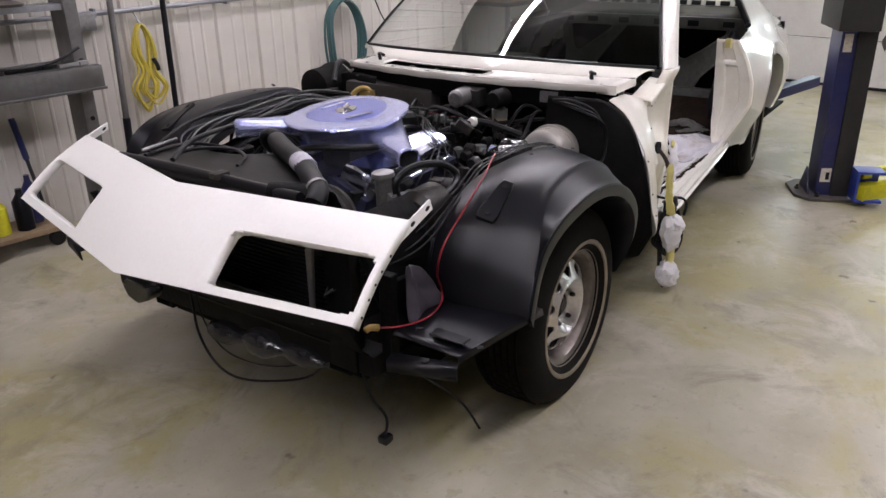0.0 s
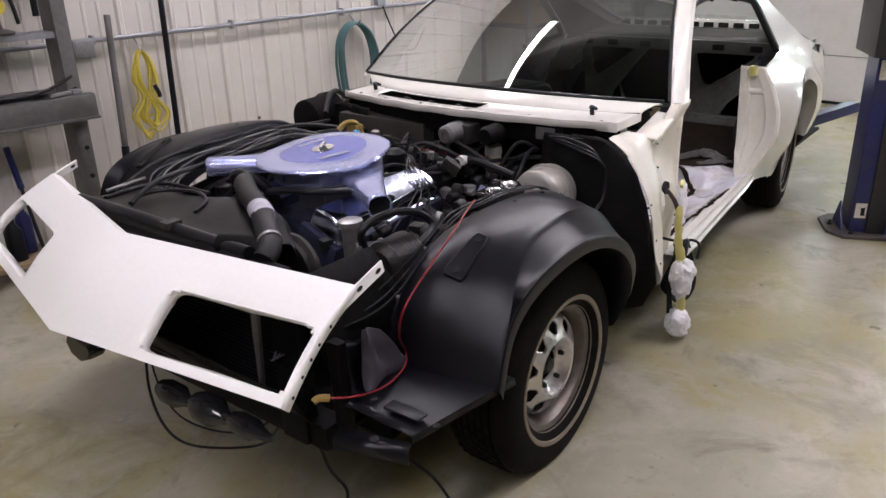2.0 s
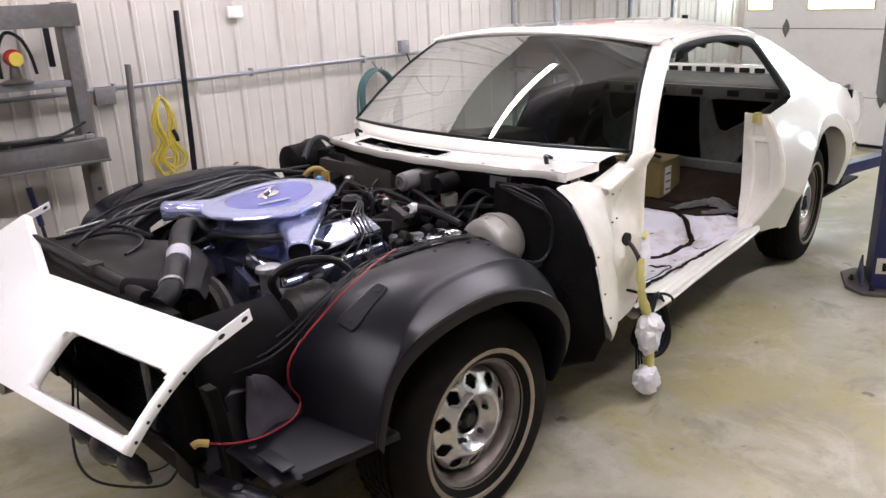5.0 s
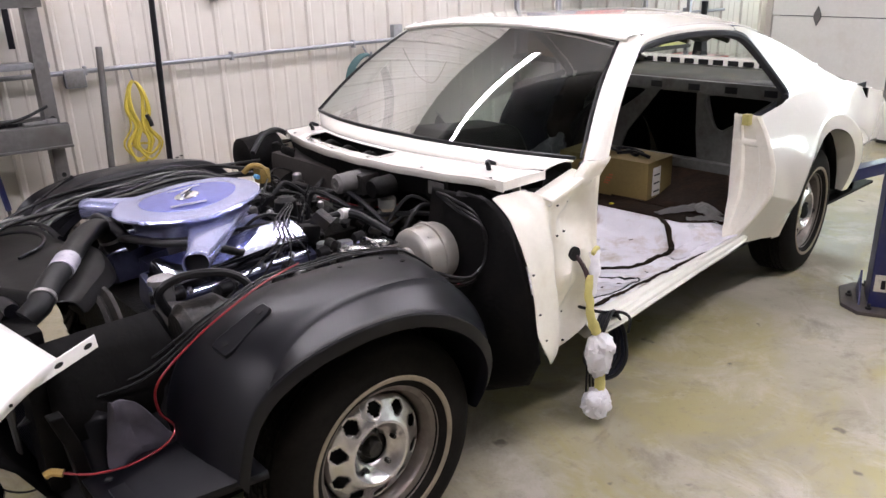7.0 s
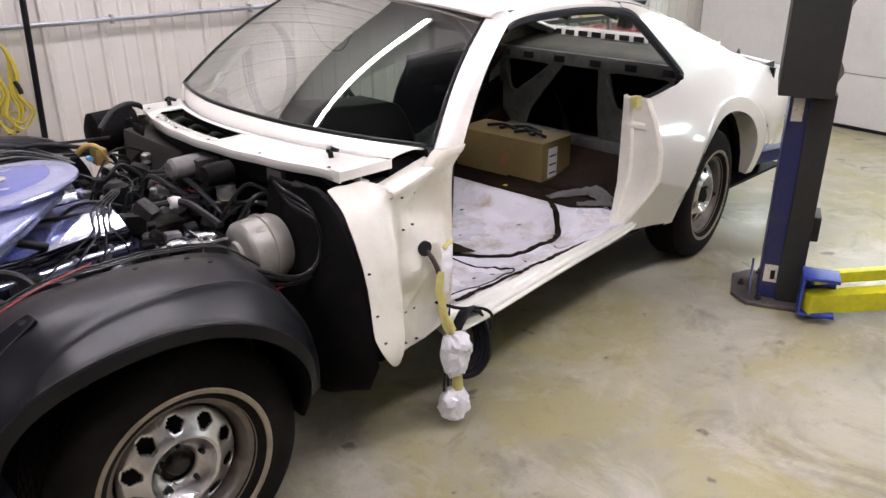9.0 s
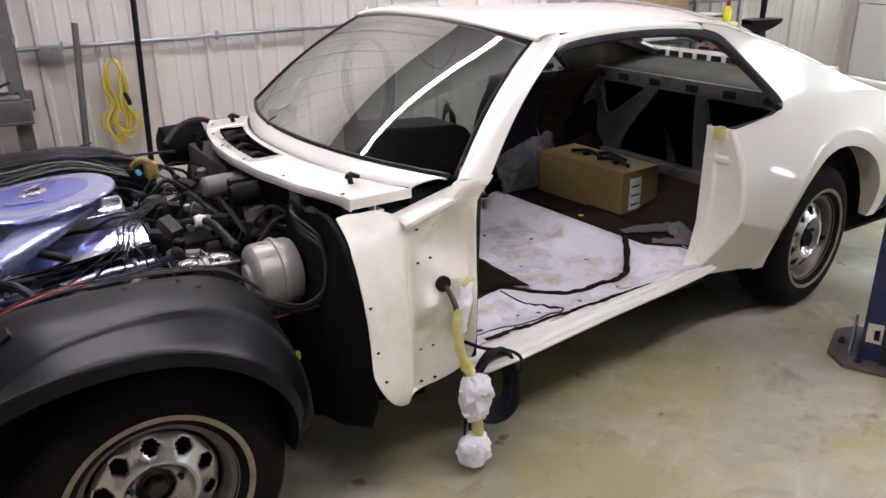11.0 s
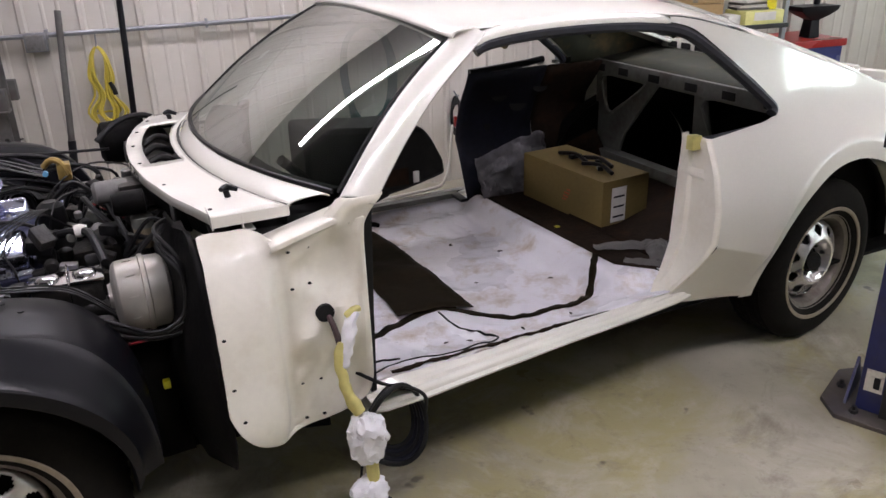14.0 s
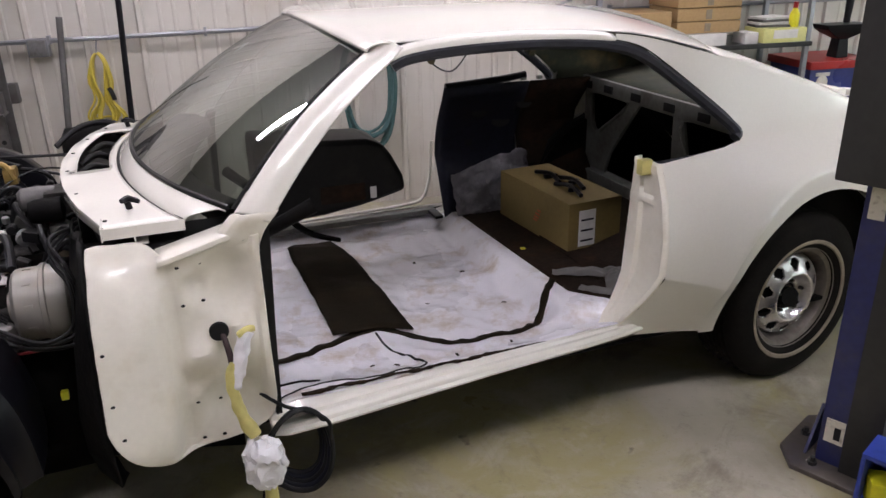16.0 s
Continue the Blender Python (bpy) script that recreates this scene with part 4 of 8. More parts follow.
part("cowl_gap", bm, DARK, car, "dark gap behind the cowl")
# drooping lip and tab at the driver's end, wiper spindles
bm = bmnew()
box(bm, (0.664, -0.689, 0.925), (0.668, -0.60, 0.962), bevel=0.0015)
box(bm, (0.745, -0.690, 0.908), (0.775, -0.640, 0.912), bevel=0.0015)
box(bm, (0.742, -0.69, 0.908), (0.746, -0.655, 0.958), bevel=0.0015)
box(bm, (0.668, -0.6895, 0.93), (0.87, -0.6855, 0.961), bevel=0.0015)
part("cowl_tab", bm, WHITE, car, "white cowl corner tab")
for y in (-0.55, 0.545):
    g = bmnew()
    x = cowl_rear(y) - 0.06
    tube(g, [(x, y, 0.955), (x - 0.006, y, 0.985)], 0.009, 10, 1)
    tube(g, [(x - 0.020, y - 0.010, 0.990), (x - 0.002, y + 0.004, 0.992), (x + 0.026, y - 0.004, 0.982)], [0.007, 0.010, 0.006], 8, 3)
    part("wiper_spindle", g, SATIN, car, "black wiper spindle")

# firewall
bm = bmnew()
rows = []
for y in np.linspace(-0.66, 0.66, 15):
    y = float(y)
    x = cowl_front(y)
    rows.append([(x + 0.012, y, 0.948), (x + 0.03, y, 0.935), (max(x + 0.05, 0.66), y, 0.90), (0.74, y, 0.86), (0.80, y, 0.55), (0.92, y, 0.38), (1.02, y, 0.335)])
sheet(bm, rows)
part("firewall", bm, FIREWALL, car, "dirty black firewall", thick=0.01)
# dash and steering column seen through the glass
bm = bmnew()
rows = []
for y in np.linspace(-0.63, 0.66, 13):
    y = float(y)
    x = ws_low(y / 0.752).x + 0.045
    rows.append([(x, y, 0.975), (x + 0.07, y, 0.968), (x + 0.12, y, 0.94), (x + 0.13, y, 0.885), (x + 0.08, y, 0.86)])
sheet(bm, rows)
part("dashboard", bm, FIREWALL, car, "bare dark dashboard shell", thick=0.01)
bm = tube(bmnew(), [(0.86, -0.36, 0.66), (1.12, -0.365, 0.78), (1.27, -0.37, 0.845)], [0.020, 0.022, 0.026], 10, 4)
part("steering_column", bm, BLACK, car, "black steering column without wheel")
bm = bmnew()
tube(bm, [(1.02, -0.36, 0.71), (1.05, -0.30, 0.60), (1.10, -0.28, 0.47)], 0.010, 6, 4)
box(bm, (1.09, -0.32, 0.44), (1.11, -0.24, 0.49), bevel=0.006)
part("brake_pedal", bm, SATIN, car, "hanging brake pedal")
bm = bmnew()
slab(bm, [(1.16, 0.60), (1.24, 0.605), (1.42, 0.615), (1.57, 0.635), (1.70, 0.665), (1.755, 0.68), (1.745, 0.74), (1.70, 0.83), (1.66, 0.885), (1.60, 0.905), (1.42, 0.915), (1.28, 0.93), (1.16, 0.94)], 0.16, 0.40, "y")
part("dash_centre", bm, SHROUD, car, "black hanging dash and glovebox shell", bevel=0.02)
bm = box(bmnew(), (1.40, 0.154, 0.665), (1.58, 0.158, 0.735), None, 0.001)
part("glovebox_edge", bm, RUST, car, "bare brown patch on the dash shell")
bm = box(bmnew(), (1.60, 0.150, 0.668), (1.625, 0.1555, 0.715), None, 0.001)
part("paper_tag", bm, PAPER, car, "small white tag on the dash shell")
bm = tube(bmnew(), [(1.05, 0.10, 0.86), (1.20, 0.20, 0.70), (1.35, 0.28, 0.52), (1.50, 0.33, 0.44)], [0.02, 0.018, 0.014, 0.010], 8, 5)
part("dash_bracket", bm, BLACK, car, "black hanging dash brace")

# ---- the car: cabin floor and rear bulkhead ----
def pan_z(x, y):
    side = max(0.0, min(1.0, (0.66 - abs(y)) / 0.14))
    z = 0.335 + 0.09 * max(0, (1.20 - x) / 0.24) ** 1.3 * side
    inside = max(0.0, min(1.0, (0.62 - abs(y)) / 0.10)) if y > 0 else max(0.0, min(1.0, (0.56 + y) / 0.06))
    rise = max(0.0, min(1.0, (x - 2.025) / 0.085)) * max(0.12, min(1.0, (0.68 - abs(y)) / 0.14))
    z += 0.068 * rise * rise * (3 - 2 * rise)                # seat riser
    z += 0.012 * math.exp(-((y + 0.03) / 0.08) ** 2) * (1 - rise)
    z -= 0.016 * inside * max(0.0, min(1.0, (x - 1.52) / 0.10)) * (1 - rise)
    z += 0.018 * math.exp(-((y - 0.50) / 0.05) ** 2) * (1 - rise)
    z += 0.030 * max(0.0, min(1.0, (-y - 0.48) / 0.08)) * max(0.0, min(1.0, (x - 1.9) / 0.2)) * (1 - rise)
    z += 0.030 * max(0, (abs(y) - 0.60) / 0.11) ** 1.3
    # hammered and crumpled sheet, plain at the rear crossmember
    if x > 2.12:
        return z
    k = min(1.0, (2.12 - x) / 0.06)
    z += 0.004 * math.sin(x * 23) * math.cos(y * 17) * k
    z += (0.010 * noise.noise(Vector((x * 8, y * 8, 0.2))) + 0.006 * noise.noise(Vector((x * 21, y * 21, 0.7)))) * k
    z += 0.012 * noise.noise(Vector((x * 30, y * 30, 1.7))) * max(0, 1 - (math.hypot((x - 1.58) / 0.30, (y + 0.58) / 0.10)) ** 2)
    return z


bm = bmnew()
rows = [[(float(x), float(y), pan_z(float(x), float(y))) for y in np.linspace(-0.735, 0.735, 120)] for x in np.linspace(0.98, 2.36, 112)]
sheet(bm, rows)
part("floor_pan", bm, PANWHITE, car, "white painted cabin floor pan with stains", thick=0.006)
bm = box(bmnew(), (0.9, -0.68, 0.285), (4.0, 0.68, 0.30))
part("underfloor", bm, BLACK, car, "black underside", smooth=False)


def lay(name, outline, lift, material, label, n=10):
    """A sheet that follows the floor pan inside an outline given as left and right edge points."""
    rows = []
    for (ax, ay), (bx, by) in outline:
        rows.append([(ax + (bx - ax) * k / n, ay + (by - ay) * k / n, pan_z(ax + (bx - ax) * k / n, ay + (by - ay) * k / n) + lift) for k in range(n + 1)])
    bm = bmnew(); sheet(bm, rows)
    bmesh.ops.recalc_face_normals(bm, faces=bm.faces)
    return part(name, bm, material, car, label, thick=0.004, offset=1)


def lerp_rows(a, b, n):
    return [((a[0][0] + (b[0][0] - a[0][0]) * k / n, a[0][1] + (b[0][1] - a[0][1]) * k / n), (a[1][0] + (b[1][0] - a[1][0]) * k / n, a[1][1] + (b[1][1] - a[1][1]) * k / n)) for k in range(n + 1)]


# brown cross pad on the passenger toe board side and the seam strips
lay("floor_pad", [((1.335, 0.545), (1.495, 0.50)), ((1.300, 0.50), (1.530, 0.43))] + lerp_rows(((1.300, 0.47), (1.548, 0.36)), ((1.306, -0.330), (1.585, -0.385)), 26), 0.018, PAD, "dark brown floor pad beside the seam")
seam = [(1.02, -0.535), (1.075, -0.504), (1.19, -0.43), (1.299, -0.365), (1.41, -0.342), (1.50, -0.365), (1.582, -0.422), (1.681, -0.515), (1.76, -0.538), (1.846, -0.543), (1.93, -0.538), (2.0, -0.515), (2.06, -0.46), (2.12, -0.39), (2.17, -0.335)]
pts = cat([(x, y, 0) for x, y in seam], 6)
rows = []
for i, p in enumerate(pts):
    d = (pts[min(i + 1, len(pts) - 1)] - pts[max(i - 1, 0)]).normalized()
    nn = Vector((-d.y, d.x, 0)) * (0.013 + 0.002 * math.sin(i * 1.3) + 0.003 * (i < 24))
    rows.append([(q.x, q.y, max(pan_z(e.x, e.y) for e in (p - nn, p, p + nn)) + 0.006) for q in (p - nn, p, p + nn)])
bm = bmnew(); sheet(bm, rows)
bmesh.ops.recalc_face_normals(bm, faces=bm.faces)
part("floor_seam", bm, PAD, car, "brown bare seam across the floor", thick=0.004, offset=1)
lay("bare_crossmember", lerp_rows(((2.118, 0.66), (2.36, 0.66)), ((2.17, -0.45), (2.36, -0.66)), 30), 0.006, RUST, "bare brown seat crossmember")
# rust flakes and specks lying on the painted floor
rng = random.Random(77)
bm = bmnew()
for k in range(150):
    x, y = rng.uniform(1.10, 2.08), rng.uniform(-0.66, 0.60)
    if 1.29 < x < 1.60 and -0.36 < y < 0.55:
        continue
    r = 0.0015 + 0.006 * rng.random() ** 3
    box(bm, (-r, -r * 0.6, -0.001), (r, r * 0.6, 0.0015), pose(x, y, pan_z(x, y) + 0.002, 0, 0, rng.uniform(0, 180)))
flakes = thing("rust_flakes", (1.6, 0.0, 0.34), "dark rust flakes scattered on the cabin floor", "rust flakes", kind="stuff")
part("flakes", bm, RUST, flakes, smooth=False)
# far sill liner and dark rail along the passenger door
bm = box(bmnew(), (1.25, 0.655, 0.375), (2.06, 0.70, 0.402), bevel=0.006)
part("sill_rail", bm, GREYFRAME, car, "grey rail along the far sill")
bm = bmnew()
box(bm, (2.02, 0.55, 0.385), (2.06, 0.66, 0.40), pose(0, 0, 0, 0, 0, 0), 0.004)
part("seat_belt_tab", bm, SATIN, car, "black belt strap")

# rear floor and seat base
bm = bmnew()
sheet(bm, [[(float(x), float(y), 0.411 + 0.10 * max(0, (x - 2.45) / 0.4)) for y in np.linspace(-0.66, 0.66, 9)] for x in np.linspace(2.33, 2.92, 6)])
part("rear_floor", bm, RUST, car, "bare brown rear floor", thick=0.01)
# inner quarters, dark, with stamped openings
def inner_quarter(s, x0, x1, top, material, label):
    rows = []
    for x in np.linspace(x0, x1, 10):
        x = float(x)
        row = []
        for z in np.linspace(0.36, top, 12):
            z = float(z)
            hump = 0.16 * max(0, min(1, (0.62 - math.hypot(x - 3.03, z - 0.35)) / 0.12)) * (1 if s < 0 else lin((0.55, 0.75), (1, 0), z))
            y = abs(side_y(x, z)) - 0.10 - (0.10 if s < 0 else 0.02) * max(0, (x - 2.45)) - hump
            row.append((x, s * max(y, 0.45), z))
        rows.append(row)
    bm = bmnew(); sheet(bm, rows)
    bmesh.ops.recalc_face_normals(bm, faces=bm.faces)
    return part("inner_quarter", bm, material, car, label, thick=0.01)


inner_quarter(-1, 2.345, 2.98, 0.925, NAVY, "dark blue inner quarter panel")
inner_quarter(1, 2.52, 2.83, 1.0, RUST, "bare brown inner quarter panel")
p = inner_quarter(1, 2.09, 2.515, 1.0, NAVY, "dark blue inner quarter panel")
for x, z, rx, rz in ((2.30, 0.86, 0.045, 0.03), (2.42, 0.80, 0.05, 0.035), (2.52, 0.88, 0.04, 0.02), (2.26, 0.70, 0.02, 0.02)):
    g = lathe(bmnew(), [(0.001, -0.004), (1, -0.004), (1, 0.004), (0.001, 0.004)], (0, 0, 0), "y", 16)
    y = abs(side_y(x, z)) - 0.108 - 0.10 * max(0, (x - 2.45))
    for v in g.verts:
        v.co = Vector((v.co.x * rx + x, v.co.y + y, v.co.z * rz + z))
    part("inner_opening", g, DARK, p, "stamped opening")
# top ledge of the far quarter with clips
bm = tube(bmnew(), [(2.10, 0.60, 1.0), (2.25, 0.595, 1.008), (2.40, 0.59, 1.018), (2.50, 0.585, 1.03)], 0.016, 8, 4)
part("quarter_ledge", bm, SATIN, car, "black upper ledge of the far quarter")
for k in range(5):
    bm = box(bmnew(), (2.24 + k * 0.085, 0.61, 0.996), (2.265 + k * 0.085, 0.632, 1.012), bevel=0.003)
    part("trim_clip", bm, GREYFRAME, car)

# rear bulkhead brace: header rail, Y braces, lower shelf
XB = 2.85
bm = bmnew()
box(bm, (XB - 0.02, -0.62, 0.93), (XB + 0.03, 0.62, 1.0), bevel=0.008)
brace = part("bulkhead_rail", bm, GREYFRAME, car, "grey stamped rail under the parcel shelf")
for y in (-0.52, -0.30, -0.08, 0.16, 0.38, 0.56):
    g = box(bmnew(), (XB - 0.026, y - 0.035, 0.945), (XB - 0.019, y + 0.035, 0.98), bevel=0.003)
    part("slot", g, DARK, brace)


for outer, hole in (([(0.61, 0.95), (0.13, 0.95), (0.36, 0.66), (0.42, 0.50), (0.58, 0.50), (0.60, 0.70)], [(0.545, 0.925), (0.235, 0.925), (0.43, 0.775), (0.47, 0.748), (0.505, 0.755), (0.525, 0.79)]),
                    ([(-0.09, 0.95), (-0.62, 0.95), (-0.62, 0.86), (-0.38, 0.64), (-0.31, 0.50), (-0.13, 0.50), (-0.10, 0.72)], [(-0.16, 0.925), (-0.53, 0.925), (-0.30, 0.755), (-0.26, 0.735), (-0.225, 0.745), (-0.20, 0.79)])):
    g = bmnew()
    slab(g, outer, XB - 0.006, XB + 0.006, "x", hole=hole)
    q = part("brace", g, GREYFRAME, car, "grey stamped brace plate with a V-shaped opening", smooth=False)
    part("rolled_edge", tube(bmnew(), cat([(XB - 0.008, y, z) for y, z in hole], 3, closed=True), 0.007, 6, 1, closed=True), GREYFRAME, q)
    part("rolled_edge", tube(bmnew(), [(XB - 0.008, y, z) for y, z in outer[1:5]], 0.007, 6, 3), GREYFRAME, q)
bm = box(bmnew(), (XB - 0.05, -0.62, 0.46), (XB + 0.02, 0.62, 0.56), bevel=0.012)
part("seat_back_shelf", bm, GREYFRAME, car, "grey lower crossmember")
bm = box(bmnew(), (XB + 0.05, -0.62, 0.30), (XB + 0.9, 0.62, 0.32))
part("boot_floor", bm, BLACK, car, "dark boot floor", smooth=False)
bm = box(bmnew(), (XB + 0.88, -0.66, 0.30), (XB + 0.9, 0.66, 0.9))
part("boot_rear", bm, BLACK, car, "dark boot end", smooth=False)
# parcel shelf with slots, and a slotted upper rail under the back window
bm = bmnew()
rows = [[(XB + 0.42 * f, float(y), 0.995 + 0.04 * f) for y in np.linspace(-0.60, 0.60, 9)] for f in np.linspace(0, 1, 4)]
sheet(bm, rows)
part("parcel_shelf", bm, SHELFOLIVE, car, "bare dark olive parcel shelf", thick=0.006)
bm = box(bmnew(), (XB + 0.36, -0.56, 1.02), (XB + 0.40, 0.56, 1.085), bevel=0.008)
up = part("window_rail", bm, WHITE, car, "white slotted panel under the back window")
for k in range(-5, 6):
    g = box(bmnew(), (XB + 0.355, k * 0.095 - 0.032, 1.038), (XB + 0.361, k * 0.095 + 0.032, 1.068), bevel=0.003)
    part("slot", g, DARK, up)
bm = tube(bmnew(), [(2.62, 0.50, 1.25), (2.62, 0.25, 1.285), (2.62, 0, 1.295), (2.62, -0.25, 1.285), (2.62, -0.50, 1.25)], 0.014, 8, 5)
part("window_header", bm, GREYFRAME, car, "grey back window header")

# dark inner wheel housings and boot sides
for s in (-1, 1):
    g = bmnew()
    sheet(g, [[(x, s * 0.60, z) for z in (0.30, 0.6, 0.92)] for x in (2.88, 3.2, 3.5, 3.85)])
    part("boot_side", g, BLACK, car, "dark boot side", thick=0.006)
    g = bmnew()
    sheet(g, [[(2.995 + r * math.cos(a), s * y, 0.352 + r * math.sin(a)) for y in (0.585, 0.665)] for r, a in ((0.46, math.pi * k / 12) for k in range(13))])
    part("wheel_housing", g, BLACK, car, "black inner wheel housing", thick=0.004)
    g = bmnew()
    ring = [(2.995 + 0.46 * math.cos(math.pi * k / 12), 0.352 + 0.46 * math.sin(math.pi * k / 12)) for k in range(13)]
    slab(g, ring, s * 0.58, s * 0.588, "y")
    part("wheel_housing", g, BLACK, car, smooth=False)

# ---- the car: wheels ----
def wheel(cx, face, cz, s, toe=0.0, size=1.0):
    """s: -1 for the driver's side. face: distance of the wheel disc from the car's middle."""
    def Y(d):
        return s * (face + d)
    # the pressed steel rim is the part that carries the rest
    bm = bmnew()
    prof = [(0.212, 0.030), (0.216, 0.022), (0.207, 0.014), (0.196, 0.010), (0.188, -0.006), (0.180, -0.035), (0.172, -0.075), (0.172, -0.17), (0.205, -0.18)]
    lathe(bm, [(r, s * d) for r, d in prof], (cx, s * face, cz), "y", 48)
    bm.faces.ensure_lookup_table()
    for f in [f for f in bm.faces if len(f.verts) > 4]:
        bm.faces.remove(f)
    rim = part("wheel", bm, RIMSTEEL, car, "chrome slotted wheel with thin whitewall tyre", thick=0.004)
    # tyre
    prof = [(0.205, -0.175), (0.235, -0.192), (0.275, -0.198), (0.315, -0.190), (0.342, -0.172), (0.352, -0.155)]
    half_tread = []
    for k in range(6):
        y0 = -0.150 + k * 0.0245
        half_tread += [(0.356, y0), (0.3565, y0 + 0.018), (0.347, y0 + 0.0195), (0.347, y0 + 0.023)]
    prof += half_tread + [(0.354, 0.002), (0.347, 0.018), (0.330, 0.034), (0.300, 0.045), (0.265, 0.049), (0.240, 0.046), (0.222, 0.038), (0.212, 0.030), (0.205, 0.012)]
    bm = bmnew()
    lathe(bm, [(r, s * d) for r, d in prof], (cx, s * face, cz), "y", 72)
    bm.faces.ensure_lookup_table()
    for f in [f for f in bm.faces if len(f.verts) > 4]:
        bm.faces.remove(f)
    bmesh.ops.recalc_face_normals(bm, faces=bm.faces)
    part("tyre", bm, RUBBER, rim, "worn black tyre", angle=25)
    # tread blocks across the ribs
    bm = bmnew()
    for k in range(96):
        a = 2 * math.pi * k / 96
        for j in range(6):
            if (k + j) % 2:
                continue
            y0 = -0.147 + j * 0.0245
            m = Matrix.Translation((cx, s * face, cz)) @ Matrix.Rotation(a + 0.02 * j, 4, "Y") @ Matrix.Translation((0, s * (y0 + 0.0075), 0.3560))
            box(bm, (-0.0075, -0.0075, -0.004), (0.0075, 0.0075, 0.0035), m)
    tagged(part("tread", bm, RUBBER, rim, smooth=False), kind="stuff")
    bm = bmnew()
    lathe(bm, [(0.233, s * 0.0455), (0.236, s * 0.0495), (0.242, s * 0.0505), (0.247, s * 0.0510), (0.250, s * 0.0490)], (cx, s * face, cz), "y", 64)
    bm.faces.ensure_lookup_table()
    for f in [f for f in bm.faces if len(f.verts) > 4]:
        bm.faces.remove(f)
    part("whitewall", bm, WALLSTRIPE, rim, "dirty thin whitewall band")
    # chrome disc with ten slots
    N = 10
    prof = [(0.171, -0.030), (0.167, -0.020), (0.161, -0.012), (0.154, -0.007), (0.146, -0.003), (0.136, 0.001), (0.127, 0.005), (0.119, 0.010), (0.110, 0.017), (0.102, 0.021), (0.094, 0.019), (0.088, 0.011), (0.074, -0.006), (0.062, -0.014), (0.048, -0.018)]
    per = 14
    segs = N * per
    gaps = {2: (5, 6, 7, 8), 3: (4, 5, 6, 7, 8, 9), 4: (3, 4, 5, 6, 7, 8, 9, 10), 5: (4, 5, 6, 7, 8, 9), 6: (5, 6, 7, 8)}
    bm = bmnew()
    rings = []
    for r, d in prof:
        rings.append([bm.verts.new((cx + r * math.cos(2 * math.pi * i / segs), Y(d), cz + r * math.sin(2 * math.pi * i / segs))) for i in range(segs)])
    for j in range(len(rings) - 1):
        for i in range(segs):
            if i % per in gaps.get(j, ()):
                continue
            bm.faces.new((rings[j][i], rings[j][(i + 1) % segs], rings[j + 1][(i + 1) % segs], rings[j + 1][i]))
    bmesh.ops.recalc_face_normals(bm, faces=bm.faces)
    part("wheel_disc", bm, DISC, rim, "chrome wheel disc with ten oval slots", thick=0.006, offset=-1)
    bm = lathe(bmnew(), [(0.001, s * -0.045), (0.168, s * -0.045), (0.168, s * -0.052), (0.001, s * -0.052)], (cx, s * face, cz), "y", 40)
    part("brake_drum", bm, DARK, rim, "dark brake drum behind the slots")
    bm = lathe(bmnew(), [(0.001, s * -0.004), (0.022, s * -0.006), (0.030, s * -0.016), (0.034, s * -0.03), (0.05, s * -0.034), (0.05, s * -0.04), (0.001, s * -0.04)], (cx, s * face, cz), "y", 24)
    part("hub", bm, CASTIRON, rim, "rusty dark hub")
    for k in range(5):
        a = 2 * math.pi * k / 5 + 0.3
        bm = lathe(bmnew(), [(0.001, s * 0.006), (0.007, s * 0.005), (0.009, s * -0.012), (0.001, s * -0.012)], (cx + 0.066 * math.cos(a), s * face, cz + 0.066 * math.sin(a)), "y", 6)
        part("wheel_nut", bm, CASTIRON, rim)
    c = Matrix.Translation((cx, s * face, cz))
    rim.matrix_basis = c @ Matrix.Rotation(radians(toe), 4, "Z") @ Matrix.Scale(size, 4) @ c.inverted()
    return rim


wheel(0.0, 0.824, 0.325, -1, size=0.985)
wheel(0.0, 0.862, 0.325, 1, size=0.985)
wheel(3.0, 0.688, 0.338, -1, toe=6, size=0.96)
wheel(3.0, 0.785, 0.338, 1, toe=3, size=0.96)

# ---- the car: front inner wings ----
# from the front foot over the top to the rear foot: rim of the flare, crease, and inner edge of the drum (x, half width, z)
WING_RIM = [(-0.470, 0.930, 0.515), (-0.452, 0.932, 0.60), (-0.425, 0.932, 0.665), (-0.390, 0.932, 0.705), (-0.330, 0.932, 0.740), (-0.245, 0.932, 0.765), (-0.13, 0.932, 0.780), (0.0, 0.932, 0.780), (0.13, 0.932, 0.753), (0.25, 0.932, 0.692), (0.33, 0.928, 0.615), (0.375, 0.915, 0.53), (0.390, 0.890, 0.44), (0.385, 0.850, 0.36)]
WING_CREASE = [(-0.462, 0.925, 0.505), (-0.432, 0.918, 0.565), (-0.405, 0.911, 0.612), (-0.372, 0.901, 0.658), (-0.318, 0.878, 0.732), (-0.235, 0.846, 0.781), (-0.13, 0.820, 0.804), (0.0, 0.810, 0.811), (0.14, 0.810, 0.806), (0.26, 0.812, 0.776), (0.34, 0.822, 0.715), (0.40, 0.842, 0.62), (0.430, 0.850, 0.50), (0.435, 0.840, 0.38)]
